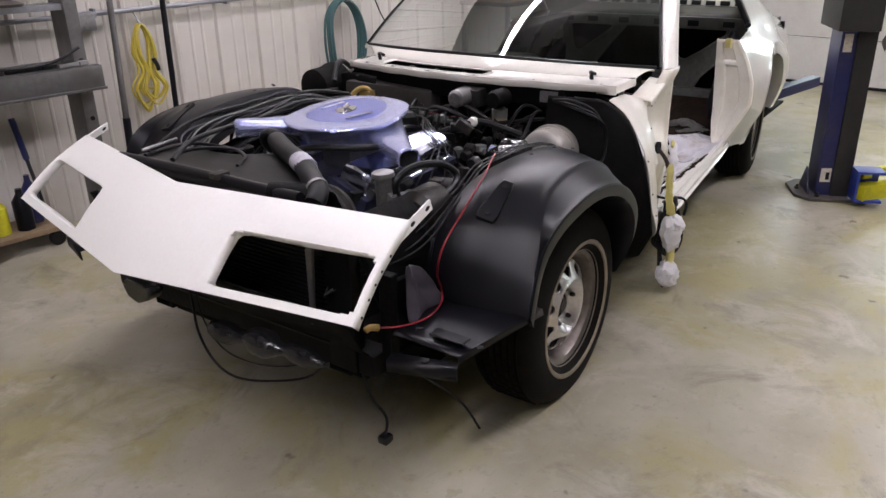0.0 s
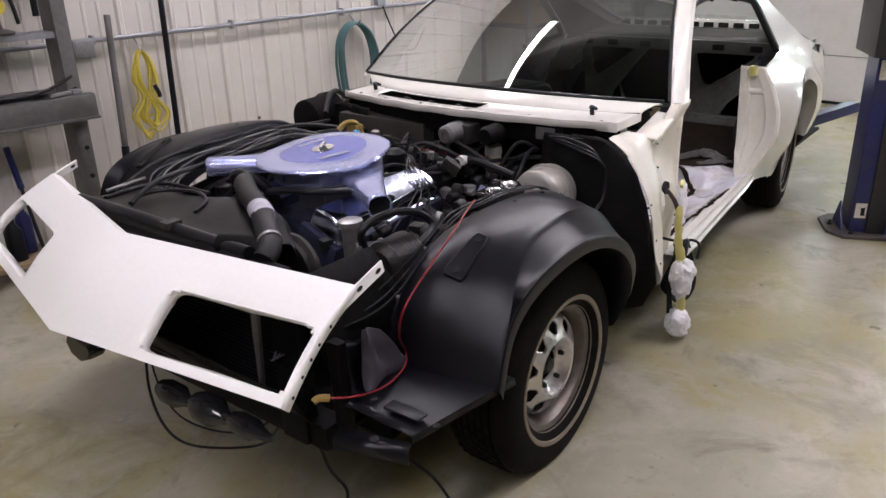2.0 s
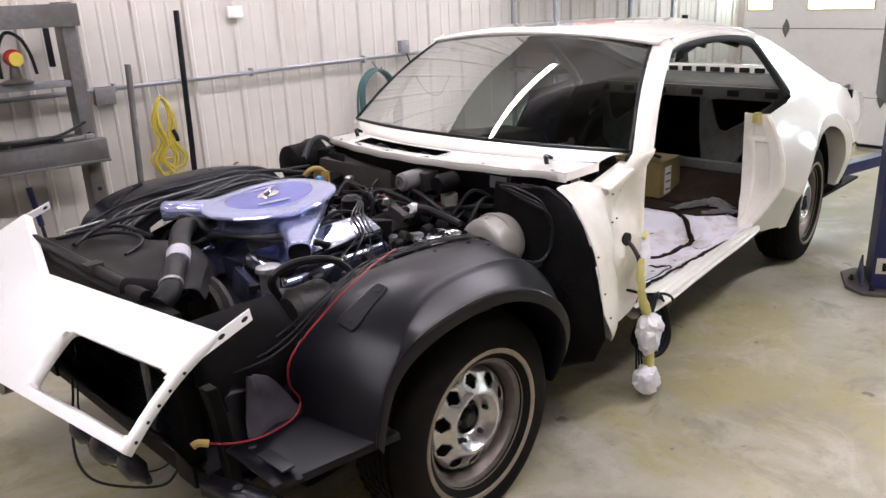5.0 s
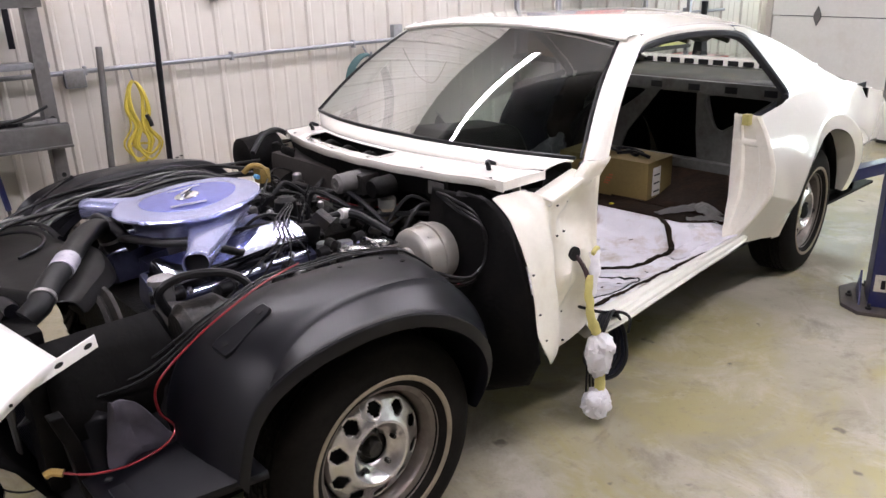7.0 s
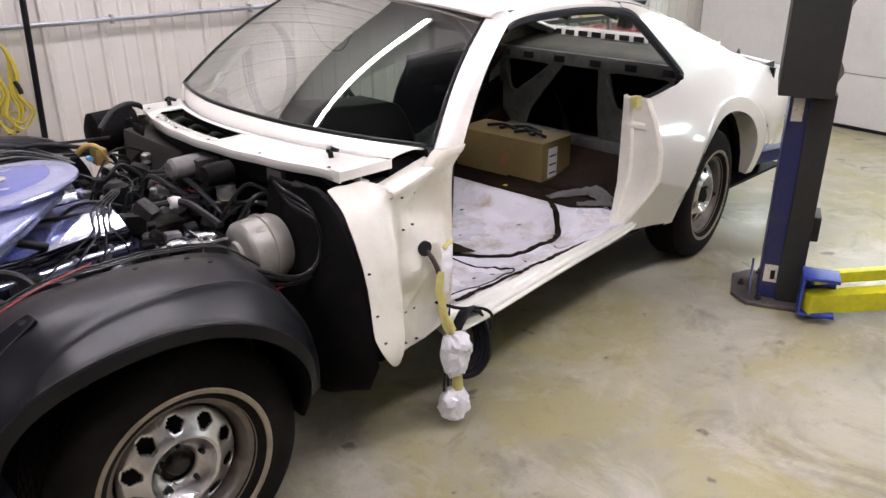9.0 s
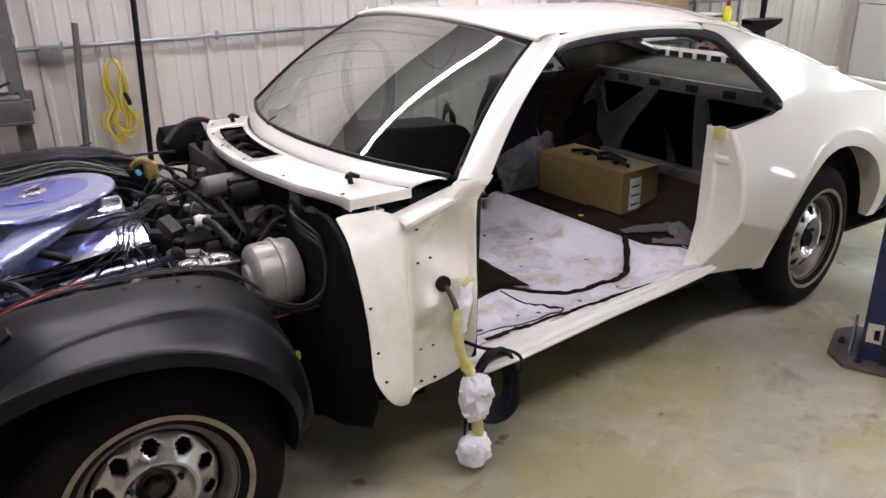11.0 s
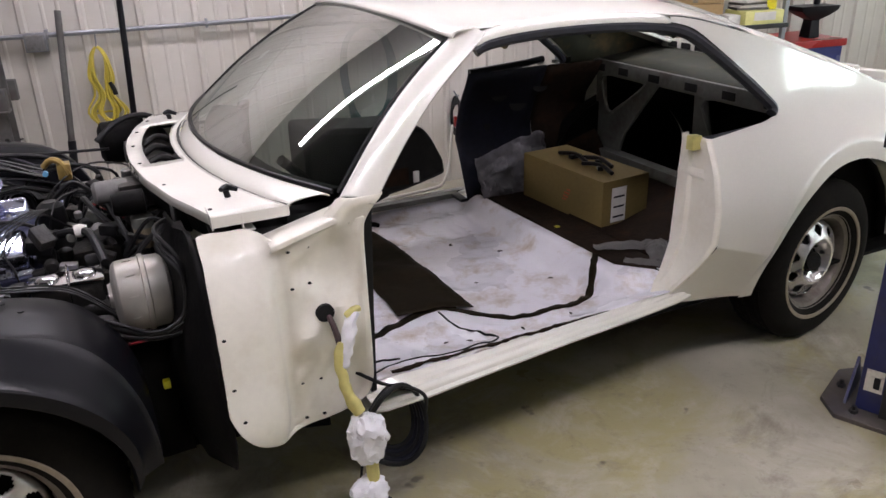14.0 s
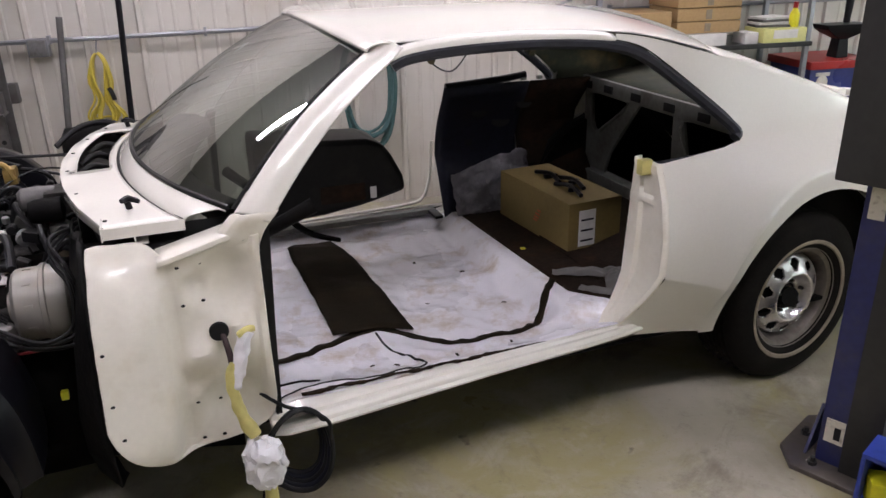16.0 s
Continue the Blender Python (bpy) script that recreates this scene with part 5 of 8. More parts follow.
WING_INNER = [(-0.50, 0.60, 0.495), (-0.495, 0.60, 0.57), (-0.475, 0.60, 0.640), (-0.445, 0.60, 0.700), (-0.405, 0.605, 0.750), (-0.315, 0.61, 0.804), (-0.20, 0.615, 0.832), (-0.05, 0.62, 0.838), (0.12, 0.63, 0.836), (0.27, 0.64, 0.812), (0.36, 0.65, 0.745), (0.42, 0.66, 0.64), (0.44, 0.66, 0.52), (0.44, 0.66, 0.42)]


def inner_wing(s):
    far = s > 0
    lift = Vector((0, 0, 0.088)) if far else Vector((0, 0, 0))
    rim, cre, inn = (cat(q, 4) for q in (WING_RIM, WING_CREASE, WING_INNER))
    rows = []
    for r, g, i in zip(rim, cre, inn):
        out = Vector((i.x, 0, i.z - 0.42)).normalized()
        row = [i - out * 0.12 + Vector((0, -0.03, 0)), i + Vector((0, -0.012, 0)) - out * 0.016, i + Vector((0, -0.004, 0)) - out * 0.004, i + Vector((0, 0.010, 0))]
        full = lin((-0.45, -0.30, -0.10), (0.4, 1.0, 0.3), i.x) * (i.x < 0.1)
        row += [i.lerp(g, 0.30) + out * (0.004 + 0.012 * full), i.lerp(g, 0.62) + out * (0.006 + 0.012 * full), i.lerp(g, 0.88) + out * (0.003 + 0.005 * full), i.lerp(g, 0.955) + out * 0.003, g + out * 0.004, g.lerp(r, 0.07) + out * 0.001]
        row += [g.lerp(r, f) for f in (0.18, 0.45, 0.75, 0.92)]
        row += [r + Vector((0, 0.002, 0.003)), r + Vector((0, 0.006, -0.002)), r + Vector((-r.x * 0.012, 0.007, -0.012)), r + Vector((-r.x * 0.045, 0.004, -0.038)), r + Vector((-r.x * 0.055, -0.008, -0.041)), r + Vector((-r.x * 0.07, -0.08, -0.034)), r + Vector((-r.x * 0.08, -0.42, -0.03))]
        rows.append([Vector((q.x, s * q.y, q.z)) + lift for q in row])
    for _ in range(5):
        rows = rows[:1] + [[(a + b * 2 + c) / 4 for a, b, c in zip(u, v, w)] for u, v, w in zip(rows, rows[1:], rows[2:])] + rows[-1:]
    bm = bmnew(); sheet(bm, rows)
    bmesh.ops.recalc_face_normals(bm, faces=bm.faces)
    p = part("inner_wing", bm, SATIN, car, "satin black inner wing over the front wheel", angle=32)
    # deep liner closing the engine side
    bm = bmnew()
    slab(bm, [(x * 0.94, z - 0.05) for x, _, z in WING_INNER[2:]] + [(0.40, 0.30), (-0.30, 0.30)], s * 0.555, s * 0.565, "y")
    part("wing_liner", bm, BLACK, p, smooth=False)
    # bracket plate and bolt holes on the deck
    m = Matrix.Translation((-0.311, s * 0.728, 0.789 + lift.z)) @ Matrix.Rotation(radians(-28), 4, "Y") @ Matrix.Rotation(radians(-13 * s), 4, "X")
    g = bmnew()
    slab(g, [(-0.085, -0.028), (-0.062, -0.034), (0.060, -0.022), (0.080, -0.016), (0.080, 0.016), (0.060, 0.022), (-0.062, 0.034), (-0.085, 0.028)], -0.010, 0.004)
    bmesh.ops.transform(g, matrix=m, verts=g.verts)
    b = part("bracket_plate", g, SATIN, p, "black bracket plate with two holes", bevel=0.003)
    for d in (-0.06, 0.055):
        g = lathe(bmnew(), [(0.001, 0.0), (0.009, 0.0), (0.009, 0.002), (0.001, 0.002)], (0, 0, 0), "z", 12)
        for v in g.verts:
            v.co = m @ (v.co + Vector((d, 0, 0.0042)))
        part("bolt_hole", g, DARK, b)
    for x, y in ((0.16, 0.68), (0.03, 0.66), (0.20, 0.73), (-0.05, 0.69)):
        z = 0.843 - 0.026 * (y - 0.62) / 0.19
        g = lathe(bmnew(), [(0.001, 0.0), (0.007, 0.0), (0.007, 0.003), (0.001, 0.003)], (x, s * y, z + lift.z - 0.002), "z", 10)
        part("bolt_hole", g, DARK, p)
    return p


inner_wing(-1)
inner_wing(1)

# black fan-shaped baffle behind the wheel, against the cowl side
for s in (-1, 1):
    rows = []
    for z, xa, yo in ((0.20, 0.545, 0.66), (0.25, 0.53, 0.755), (0.30, 0.525, 0.855), (0.40, 0.515, 0.903), (0.50, 0.51, 0.888), (0.60, 0.52, 0.868), (0.70, 0.535, 0.842), (0.80, 0.55, 0.800), (0.85, 0.56, 0.763), (0.88, 0.565, 0.730), (0.905, 0.57, 0.690), (0.918, 0.575, 0.64)):
        rows.append([(xa, s * 0.44, z), (xa + 0.01, s * 0.55, z), (xa + 0.03, s * (yo - 0.10), z), (0.60, s * (yo - 0.02), z), (0.612, s * yo, z)])
    bm = bmnew(); sheet(bm, rows)
    part("rear_baffle", bm, BLACK, car, "dirty black baffle ahead of the cowl", thick=0.006)

STRETCH = True
# splash shelf and lower bracket ahead of the wheel
for s in (-1, 1):
    bm = bmnew()
    rows = []
    for f in np.linspace(0, 1, 9):
        x = -0.33 - 0.295 * f
        w = 0.930 - 0.075 * f
        dz = -0.020 * f
        rows.append([(x, s * 0.565, 0.68 - 0.05 * f + 0.02 * math.sin(9 * f)), (x, s * (0.585 + 0.012 * math.sin(11 * f)), 0.63), (x, s * 0.612, 0.56), (x, s * 0.64, 0.535 + dz), (x, s * 0.70, 0.532 + dz + 0.004 * math.sin(14 * f)), (x, s * 0.80, 0.532 + dz), (x, s * w, 0.531 + dz), (x, s * (w + 0.003), 0.515 + dz)])
    sheet(bm, rows)
    p = part("splash_shelf", bm, SATIN, car, "black splash shelf ahead of the wheel", thick=0.005)
    g = box(bmnew(), (-0.60, -0.055, 0.534), (-0.565, 0.055, 0.540), pose(0, s * 0.80, 0, 0, 0, 0), 0.002)
    part("shelf_rib", g, SATIN, p)
    for y in (0.70, 0.90):
        part("bolt_hole", lathe(bmnew(), [(0.001, 0.533), (0.009, 0.5335), (0.009, 0.5365), (0.001, 0.537)], (-0.585, s * y, 0), "z", 10), DARK, p)
    g = bmnew()
    top = [(-0.735, 0.70, 0.508), (-0.675, 0.885, 0.505), (-0.640, 0.868, 0.507), (-0.692, 0.690, 0.510)]
    rows = [[(x + 0.002, s * y, z - 0.034) for x, y, z in top[:2]]] + [[(x, s * y, z) for x, y, z in top[:2]], [(x, s * y, z) for x, y, z in top[:1:-1]]]
    sheet(g, rows)
    lb = part("lower_bracket", g, SATIN, p, "black angle bracket", thick=0.004)
    part("bolt_hole", lathe(bmnew(), [(0.001, 0.509), (0.012, 0.5095), (0.012, 0.5125), (0.001, 0.513)], (-0.683, s * 0.79, 0), "z", 12), DARK, lb)
    # crumpled dull liner standing at the inner edge of the shelf
    rng = random.Random(9)
    g = bmnew()
    rows = []
    for f in np.linspace(0, 1, 7):
        rows.append([(-0.575 + 0.17 * u * (1 - 0.62 * f) + 0.035 * f + 0.006 * rng.uniform(-1, 1), s * (0.655 - 0.035 * f + 0.008 * rng.uniform(-1, 1) + 0.008 * math.sin(9 * u)), 0.525 + 0.165 * f - 0.03 * u * f) for u in np.linspace(0, 1, 7)])
    sheet(g, rows)
    part("shelf_liner", g, LINER, p, "crumpled dull grey liner above the shelf", thick=0.003, sub=1)
    # upright that carries the header end
    g = bmnew()
    rows = [[(x + dx, s * (y + dy), z) for dx, dy in ((-0.012, -0.022), (-0.012, 0.018), (0.02, 0.018), (0.02, -0.022))] for x, y, z in ((-0.60, 0.61, 0.36), (-0.61, 0.615, 0.45), (-0.63, 0.63, 0.62), (-0.66, 0.66, 0.72))]
    vs = sheet(g, rows, closed=True)
    g.faces.new(vs[0]); g.faces.new(vs[-1][::-1])
    bmesh.ops.recalc_face_normals(g, faces=g.faces)
    part("front_upright", g, BLACK, car, "black upright strap at the front corner", bevel=0.004)
    g = bmnew()
    rows = [[(-0.33 - 0.30 * f, s * 0.602, 0.60), (-0.34 - 0.30 * f, s * 0.57, 0.68 + 0.02 * math.sin(7 * f)), (-0.36 - 0.27 * f, s * 0.53, 0.76), (-0.38 - 0.24 * f, s * 0.50, 0.83)] for f in np.linspace(0, 1, 8)]
    sheet(g, rows)
    part("inner_baffle", g, BLACK, car, "black baffle beside the radiator", thick=0.004)

STRETCH = False
# ---- the car: header panel ----
HEADER = Matrix(((0.0595, -0.998, 0, -0.7075), (0.998, 0.0595, 0, 0.043), (0, 0, 1, 0), (0, 0, 0, 1)))   # across, ahead, up


def head(y, v):
    """A place on the header panel, which hangs slightly askew: a pointed prow between two swept ends."""
    a = abs(y)
    top = Vector((y * 1.034, 0.158 - 0.213 * a, 0.870 - 0.006 * a))
    bot = Vector((y * 1.088, 0.388 - 0.174 * a, 0.660 + 0.034 * a))
    p = top.lerp(bot, v)
    p += Vector((0, 0.012, 0.012)) * math.sin(math.pi * v)
    return HEADER @ p


YC = [0, 0.10, 0.20, 0.28, 0.304, 0.312, 0.336, 0.42, 0.52, 0.62, 0.675, 0.705, 0.726, 0.736, 0.746]
VC = [0.0, 0.05, 0.15, 0.30, 0.388, 0.402, 0.445, 0.55, 0.70, 0.82, 0.885, 0.912, 0.922, 0.96, 1.0]
cols = [-y for y in YC[::-1]] + YC[1:]
bm = bmnew()
grid = {}
for j, y in enumerate(cols):
    lip = head(y, 0.0) + Vector((0.025, 0, -0.014))
    grid[(-1, j)] = bm.verts.new(lip)
    for i, v in enumerate(VC):
        grid[(i, j)] = bm.verts.new(head(y, v))
    b = head(y, 1.0)
    grid[(len(VC), j)] = bm.verts.new(b + Vector((0.022, 0, -0.006)))
for i in range(-1, len(VC)):
    for j in range(len(cols) - 1):
        ym = abs(cols[j] + cols[j + 1]) / 2
        if 0 <= i < len(VC) - 1:
            vm = (VC[i] + VC[i + 1]) / 2
            # the lamp opening, with cut-off corners
            if any(a < vm < b and c < ym < d for a, b, c, d in ((0.388, 0.922, 0.336, 0.705), (0.402, 0.912, 0.312, 0.726), (0.445, 0.885, 0.304, 0.736))):
                continue
        bm.faces.new((grid[(i, j)], grid[(i, j + 1)], grid[(i + 1, j + 1)], grid[(i + 1, j)]))
bmesh.ops.recalc_face_normals(bm, faces=bm.faces)
hp = part("header_panel", bm, PRIMER, car, "bright white header panel with two lamp openings", thick=0.012, bevel=0.003, offset=-1)
for s in (-1, 1):
    # return flanges inside the lamp opening
    g = bmnew()
    loop = [(0.336, 0.388), (0.52, 0.388), (0.705, 0.388), (0.726, 0.402), (0.736, 0.445), (0.736, 0.6), (0.736, 0.75), (0.736, 0.885), (0.726, 0.912), (0.705, 0.922), (0.52, 0.922), (0.336, 0.922), (0.312, 0.912), (0.304, 0.885), (0.304, 0.65), (0.304, 0.445), (0.312, 0.402)]
    rows = []
    for y, v in loop + loop[:1]:
        p = head(s * y, v)
        c = head(s * 0.52, 0.64)
        d = (p - c).normalized()
        rows.append([p, p + Vector((0.012, 0, -0.010)) - d * 0.002, p + Vector((0.024, 0, -0.020)) - d * 0.006])
    sheet(g, rows)
    part("lamp_flange", g, PRIMER, hp, "white flange in the lamp opening", thick=0.003)
    # side flange with bolt holes
    g = bmnew()
    rows = []
    for v in np.linspace(0, 1, 9):
        p = head(s * 0.746, float(v))
        rows.append([p, p + Vector((0.006, s * 0.003, -0.006)), p + Vector((0.018, s * 0.001, -0.018))])
    sheet(g, rows)
    part("side_flange", g, PRIMER, hp, "white side flange", thick=0.003)
    for v in (0.35, 0.5, 0.62, 0.75, 0.9):
        p = head(s * 0.746, v) + Vector((0.011, s * 0.0040, -0.012))
        g = lathe(bmnew(), [(0.001, -0.002), (0.0042, -0.002), (0.0042, 0.002), (0.001, 0.002)], p, "y", 10)
        part("bolt_hole", g, DARK, hp)
    # slim end bracket: an upright strip with two slots
    root = head(s * 0.742, 0.14)
    tip = root + Vector((0.138, s * 0.002, 0.048))
    low = Vector((0.002, s * 0.006, -0.029))
    face = (tip - root).cross(low).normalized() * 0.003
    g = bmnew()
    vs = [[g.verts.new(p + d) for p in (root, tip, tip + low, root + low)] for d in (face, -face)]
    g.faces.new(vs[0]); g.faces.new(vs[1][::-1])
    for k in range(4):
        g.faces.new((vs[0][k], vs[1][k], vs[1][(k + 1) % 4], vs[0][(k + 1) % 4]))
    bmesh.ops.recalc_face_normals(g, faces=g.faces)
    br = part("end_bracket", g, PRIMER, hp, "white end bracket with two slots", smooth=False, bevel=0.002)
    along = (tip - root).normalized()
    for f in (0.40, 0.86):
        c = root.lerp(tip, f) + low * 0.5
        g = bmnew()
        ring = [c + along * 0.010 * math.cos(a) + low.normalized() * 0.0055 * math.sin(a) for a in (2 * math.pi * k / 14 for k in range(14))]
        for d in (face * 1.25, face * -1.25):
            g.faces.new([g.verts.new(p + d) for p in ring])
        part("slot", g, DARK, br, smooth=False)
    # grey centre strut behind each opening
    g = tube(bmnew(), [(-0.80, s * 0.410, 0.50), (-0.80, s * 0.414, 0.60), (-0.80, s * 0.42, 0.73), (-0.79, s * 0.42, 0.80)], [0.008, 0.010, 0.013, 0.010], 8, 3)
    part("lamp_strut", g, STEELGREY, car, "grey-brown upright strut behind the header")

# radiator, support and shroud
STRETCH = True
bm = bmnew()
box(bm, (-0.66, -0.46, 0.42), (-0.60, 0.46, 0.845), bevel=0.01)
rad = part("radiator", bm, BLACK, car, "black radiator core")
for k in range(30):
    g = box(bmnew(), (-0.664, -0.45, 0.44 + k * 0.0133), (-0.6585, 0.45, 0.446 + k * 0.0133))
    part("fin", g, SATIN, rad, smooth=False)
bm = bmnew()
rows = []
for y in np.linspace(-0.33, 0.50, 17):
    y = float(y)
    dome = 0.024 * math.exp(-((y - 0.04) / 0.15) ** 2)
    k = lin((-0.33, -0.12), (0.45, 1.0), y)
    rows.append([(-0.665, y, 0.80), (-0.665, y, 0.858), (-0.63, y, 0.868), (-0.60, y, 0.868), (-0.585, y, 0.860), (-0.585 + 0.065 * k, y, 0.858 + dome * 0.4), (-0.585 + 0.165 * k + 0.04 * dome / 0.022, y, 0.850 + dome), (-0.585 + 0.215 * k + 0.04 * dome / 0.022, y, 0.835 + dome), (-0.585 + 0.235 * k + 0.04 * dome / 0.022, y, 0.79)])
sheet(bm, rows)
part("fan_shroud", bm, SHROUD, car, "black radiator shroud and top support", sub=1, thick=0.004)
bm = tube(bmnew(), [(-0.630, -0.33, 0.864), (-0.632, 0.1, 0.868), (-0.632, 0.50, 0.866)], 0.019, 12, 4)
part("top_bar", bm, SATIN, car, "black bar across the radiator support")
bm = box(bmnew(), (-0.660, -0.02, 0.872), (-0.61, 0.02, 0.892), bevel=0.006)
part("shroud_bead", tube(bmnew(), [(-0.53, 0.36, 0.866), (-0.47, 0.34, 0.872), (-0.435, 0.27, 0.876), (-0.43, 0.18, 0.880), (-0.46, 0.10, 0.876), (-0.52, 0.06, 0.868)], 0.006, 8, 6), SATIN, car, "raised bead on the shroud")
part("shroud_bead", tube(bmnew(), [(-0.585, 0.44, 0.866), (-0.40, 0.46, 0.858), (-0.385, 0.20, 0.862)], 0.007, 8, 5), SATIN, car)
part("latch_block", bm, CASTIRON, car, "worn bonnet latch block")
for s in (-1, 1):
    bm = box(bmnew(), (-0.675, s * 0.49 - 0.05, 0.38), (-0.63, s * 0.49 + 0.05, 0.84), bevel=0.01)
    part("radiator_support", bm, BLACK, car, "black radiator support side")
    bm = bmnew()
    rows = [[(x, s * (y + dy), z + dz) for dy, dz in ((-0.045, -0.05), (0.045, -0.05), (0.045, 0.05), (-0.045, 0.05))] for x, y, z in ((-0.62, 0.42, 0.37), (-0.56, 0.42, 0.36), (-0.30, 0.40, 0.33), (0.10, 0.38, 0.30), (0.60, 0.42, 0.30), (1.0, 0.5, 0.29))]
    sheet(bm, rows, closed=True)
    bmesh.ops.recalc_face_normals(bm, faces=bm.faces)
    part("frame_rail", bm, BLACK, car, "black frame rail", thick=0.006)
bm = box(bmnew(), (-0.665, -0.60, 0.375), (-0.59, 0.60, 0.45), bevel=0.015)
part("front_crossmember", bm, BLACK, car, "black front crossmember")
bm = box(bmnew(), (-0.35, -0.50, 0.16), (0.10, 0.50, 0.28), bevel=0.03)
part("subframe", bm, BLACK, car, "black engine subframe")
GLOSSBLACK = mat("glossy_black_plastic", (0.012, 0.012, 0.013), 0.16, var=0.3, bump=0.03, rvar=0.06)
for y, z, r in ((-0.284, 0.462, 0.042), (-0.12, 0.450, 0.034), (-0.44, 0.47, 0.030)):
    g = lathe(bmnew(), [(0.001, 0.05), (r * 0.7, 0.05), (r, 0.02), (r, -0.03), (r * 0.6, -0.06), (r * 0.3, -0.10), (0.001, -0.10)], (-0.79, y, z), "y", 20)
    part("horn", g, GLOSSBLACK, car, "shiny black horn under the header")
g = bmnew()
slab(g, [(0.02, 0.615), (0.12, 0.625), (0.145, 0.595), (0.125, 0.56), (0.08, 0.548), (0.03, 0.57), (0.01, 0.595)], -0.93, -0.88, "x")
part("lamp_motor", g, GLOSSBLACK, car, "black lamp motor hanging below the header", bevel=0.006)
g = tube(bmnew(), [(-0.89, 0.10, 0.60), (-0.90, 0.16, 0.625), (-0.91, 0.20, 0.65), (-0.90, 0.22, 0.69)], 0.010, 6, 4)
part("motor_lead", g, HOSE, car)
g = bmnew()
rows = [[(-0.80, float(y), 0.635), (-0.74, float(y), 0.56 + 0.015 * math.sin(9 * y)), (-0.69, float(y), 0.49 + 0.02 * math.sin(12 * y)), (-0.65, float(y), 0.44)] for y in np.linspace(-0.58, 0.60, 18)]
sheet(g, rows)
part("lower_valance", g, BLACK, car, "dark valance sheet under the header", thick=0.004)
# thin lead hanging in a double loop from the header
STRETCH = False
part("hanging_lead", tube(bmnew(), [(-0.80, 0.15, 0.60), (-0.815, 0.13, 0.53), (-0.838, 0.088, 0.45), (-0.88, 0.02, 0.38), (-0.916, -0.086, 0.33), (-0.912, -0.178, 0.30), (-0.858, -0.271, 0.29), (-0.79, -0.36, 0.30), (-0.755, -0.397, 0.35), (-0.72, -0.42, 0.43)], 0.0042, 6, 6), HOSE, car, "thin black lead hanging in a loop")
part("hanging_lead", tube(bmnew(), [(-0.79, 0.13, 0.60), (-0.81, 0.10, 0.50), (-0.845, 0.04, 0.42), (-0.875, -0.07, 0.36), (-0.87, -0.17, 0.335), (-0.83, -0.27, 0.325), (-0.78, -0.34, 0.34), (-0.74, -0.40, 0.40)], 0.003, 6, 6), HOSE, car)
STRETCH = True
# front suspension arms and strut
for s in (-1, 1):
    bm = tube(bmnew(), [(-0.05, s * 0.42, 0.24), (0.0, s * 0.60, 0.22), (0.0, s * 0.70, 0.24)], [0.05, 0.04, 0.03], 10, 4)
    part("control_arm", bm, BLACK, car)
    bm = tube(bmnew(), [(0.62, s * 0.42, 0.27), (0.30, s * 0.55, 0.23), (0.05, s * 0.66, 0.22)], 0.016, 8, 4)
    part("strut_rod", bm, BLACK, car)
bm = tube(bmnew(), [(2.99, -0.70, 0.34), (3.0, -0.4, 0.28), (3.0, 0.4, 0.28), (2.99, 0.70, 0.34)], 0.04, 10, 5)
part("rear_axle", bm, BLACK, car, "black beam rear axle")
# loose wire end hanging at the front corner
part("loose_wire", tube(bmnew(), [(-0.62, -0.50, 0.40), (-0.60, -0.52, 0.26), (-0.56, -0.54, 0.16), (-0.58, -0.55, 0.11)], 0.0045, 6, 5), HOSE, car)
part("loose_wire", tube(bmnew(), [(-0.58, -0.62, 0.40), (-0.42, -0.70, 0.20), (-0.36, -0.74, 0.06)], 0.004, 6, 5), HOSE, car)
g = box(bmnew(), (-0.60, -0.57, 0.09), (-0.565, -0.535, 0.115), None, 0.008)
part("wire_connector", g, GLOSSBLACK, car)
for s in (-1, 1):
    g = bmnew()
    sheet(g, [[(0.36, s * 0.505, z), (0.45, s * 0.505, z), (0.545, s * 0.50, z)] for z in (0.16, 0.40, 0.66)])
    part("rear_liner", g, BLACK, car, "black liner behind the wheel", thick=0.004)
# unseen black sheets closing the bay from below, added to block light
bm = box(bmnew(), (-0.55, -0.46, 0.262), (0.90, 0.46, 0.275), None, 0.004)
part("bay_light_stop", bm, BLACK, car, "added black sheet keeping light off the floor under the engine bay", smooth=False)
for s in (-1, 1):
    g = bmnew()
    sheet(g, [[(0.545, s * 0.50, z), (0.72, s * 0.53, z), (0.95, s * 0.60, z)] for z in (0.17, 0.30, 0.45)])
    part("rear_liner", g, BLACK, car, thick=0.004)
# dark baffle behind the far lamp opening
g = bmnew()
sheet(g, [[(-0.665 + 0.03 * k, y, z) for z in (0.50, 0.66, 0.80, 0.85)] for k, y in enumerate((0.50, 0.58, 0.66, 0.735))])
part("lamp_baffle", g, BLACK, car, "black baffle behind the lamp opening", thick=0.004)

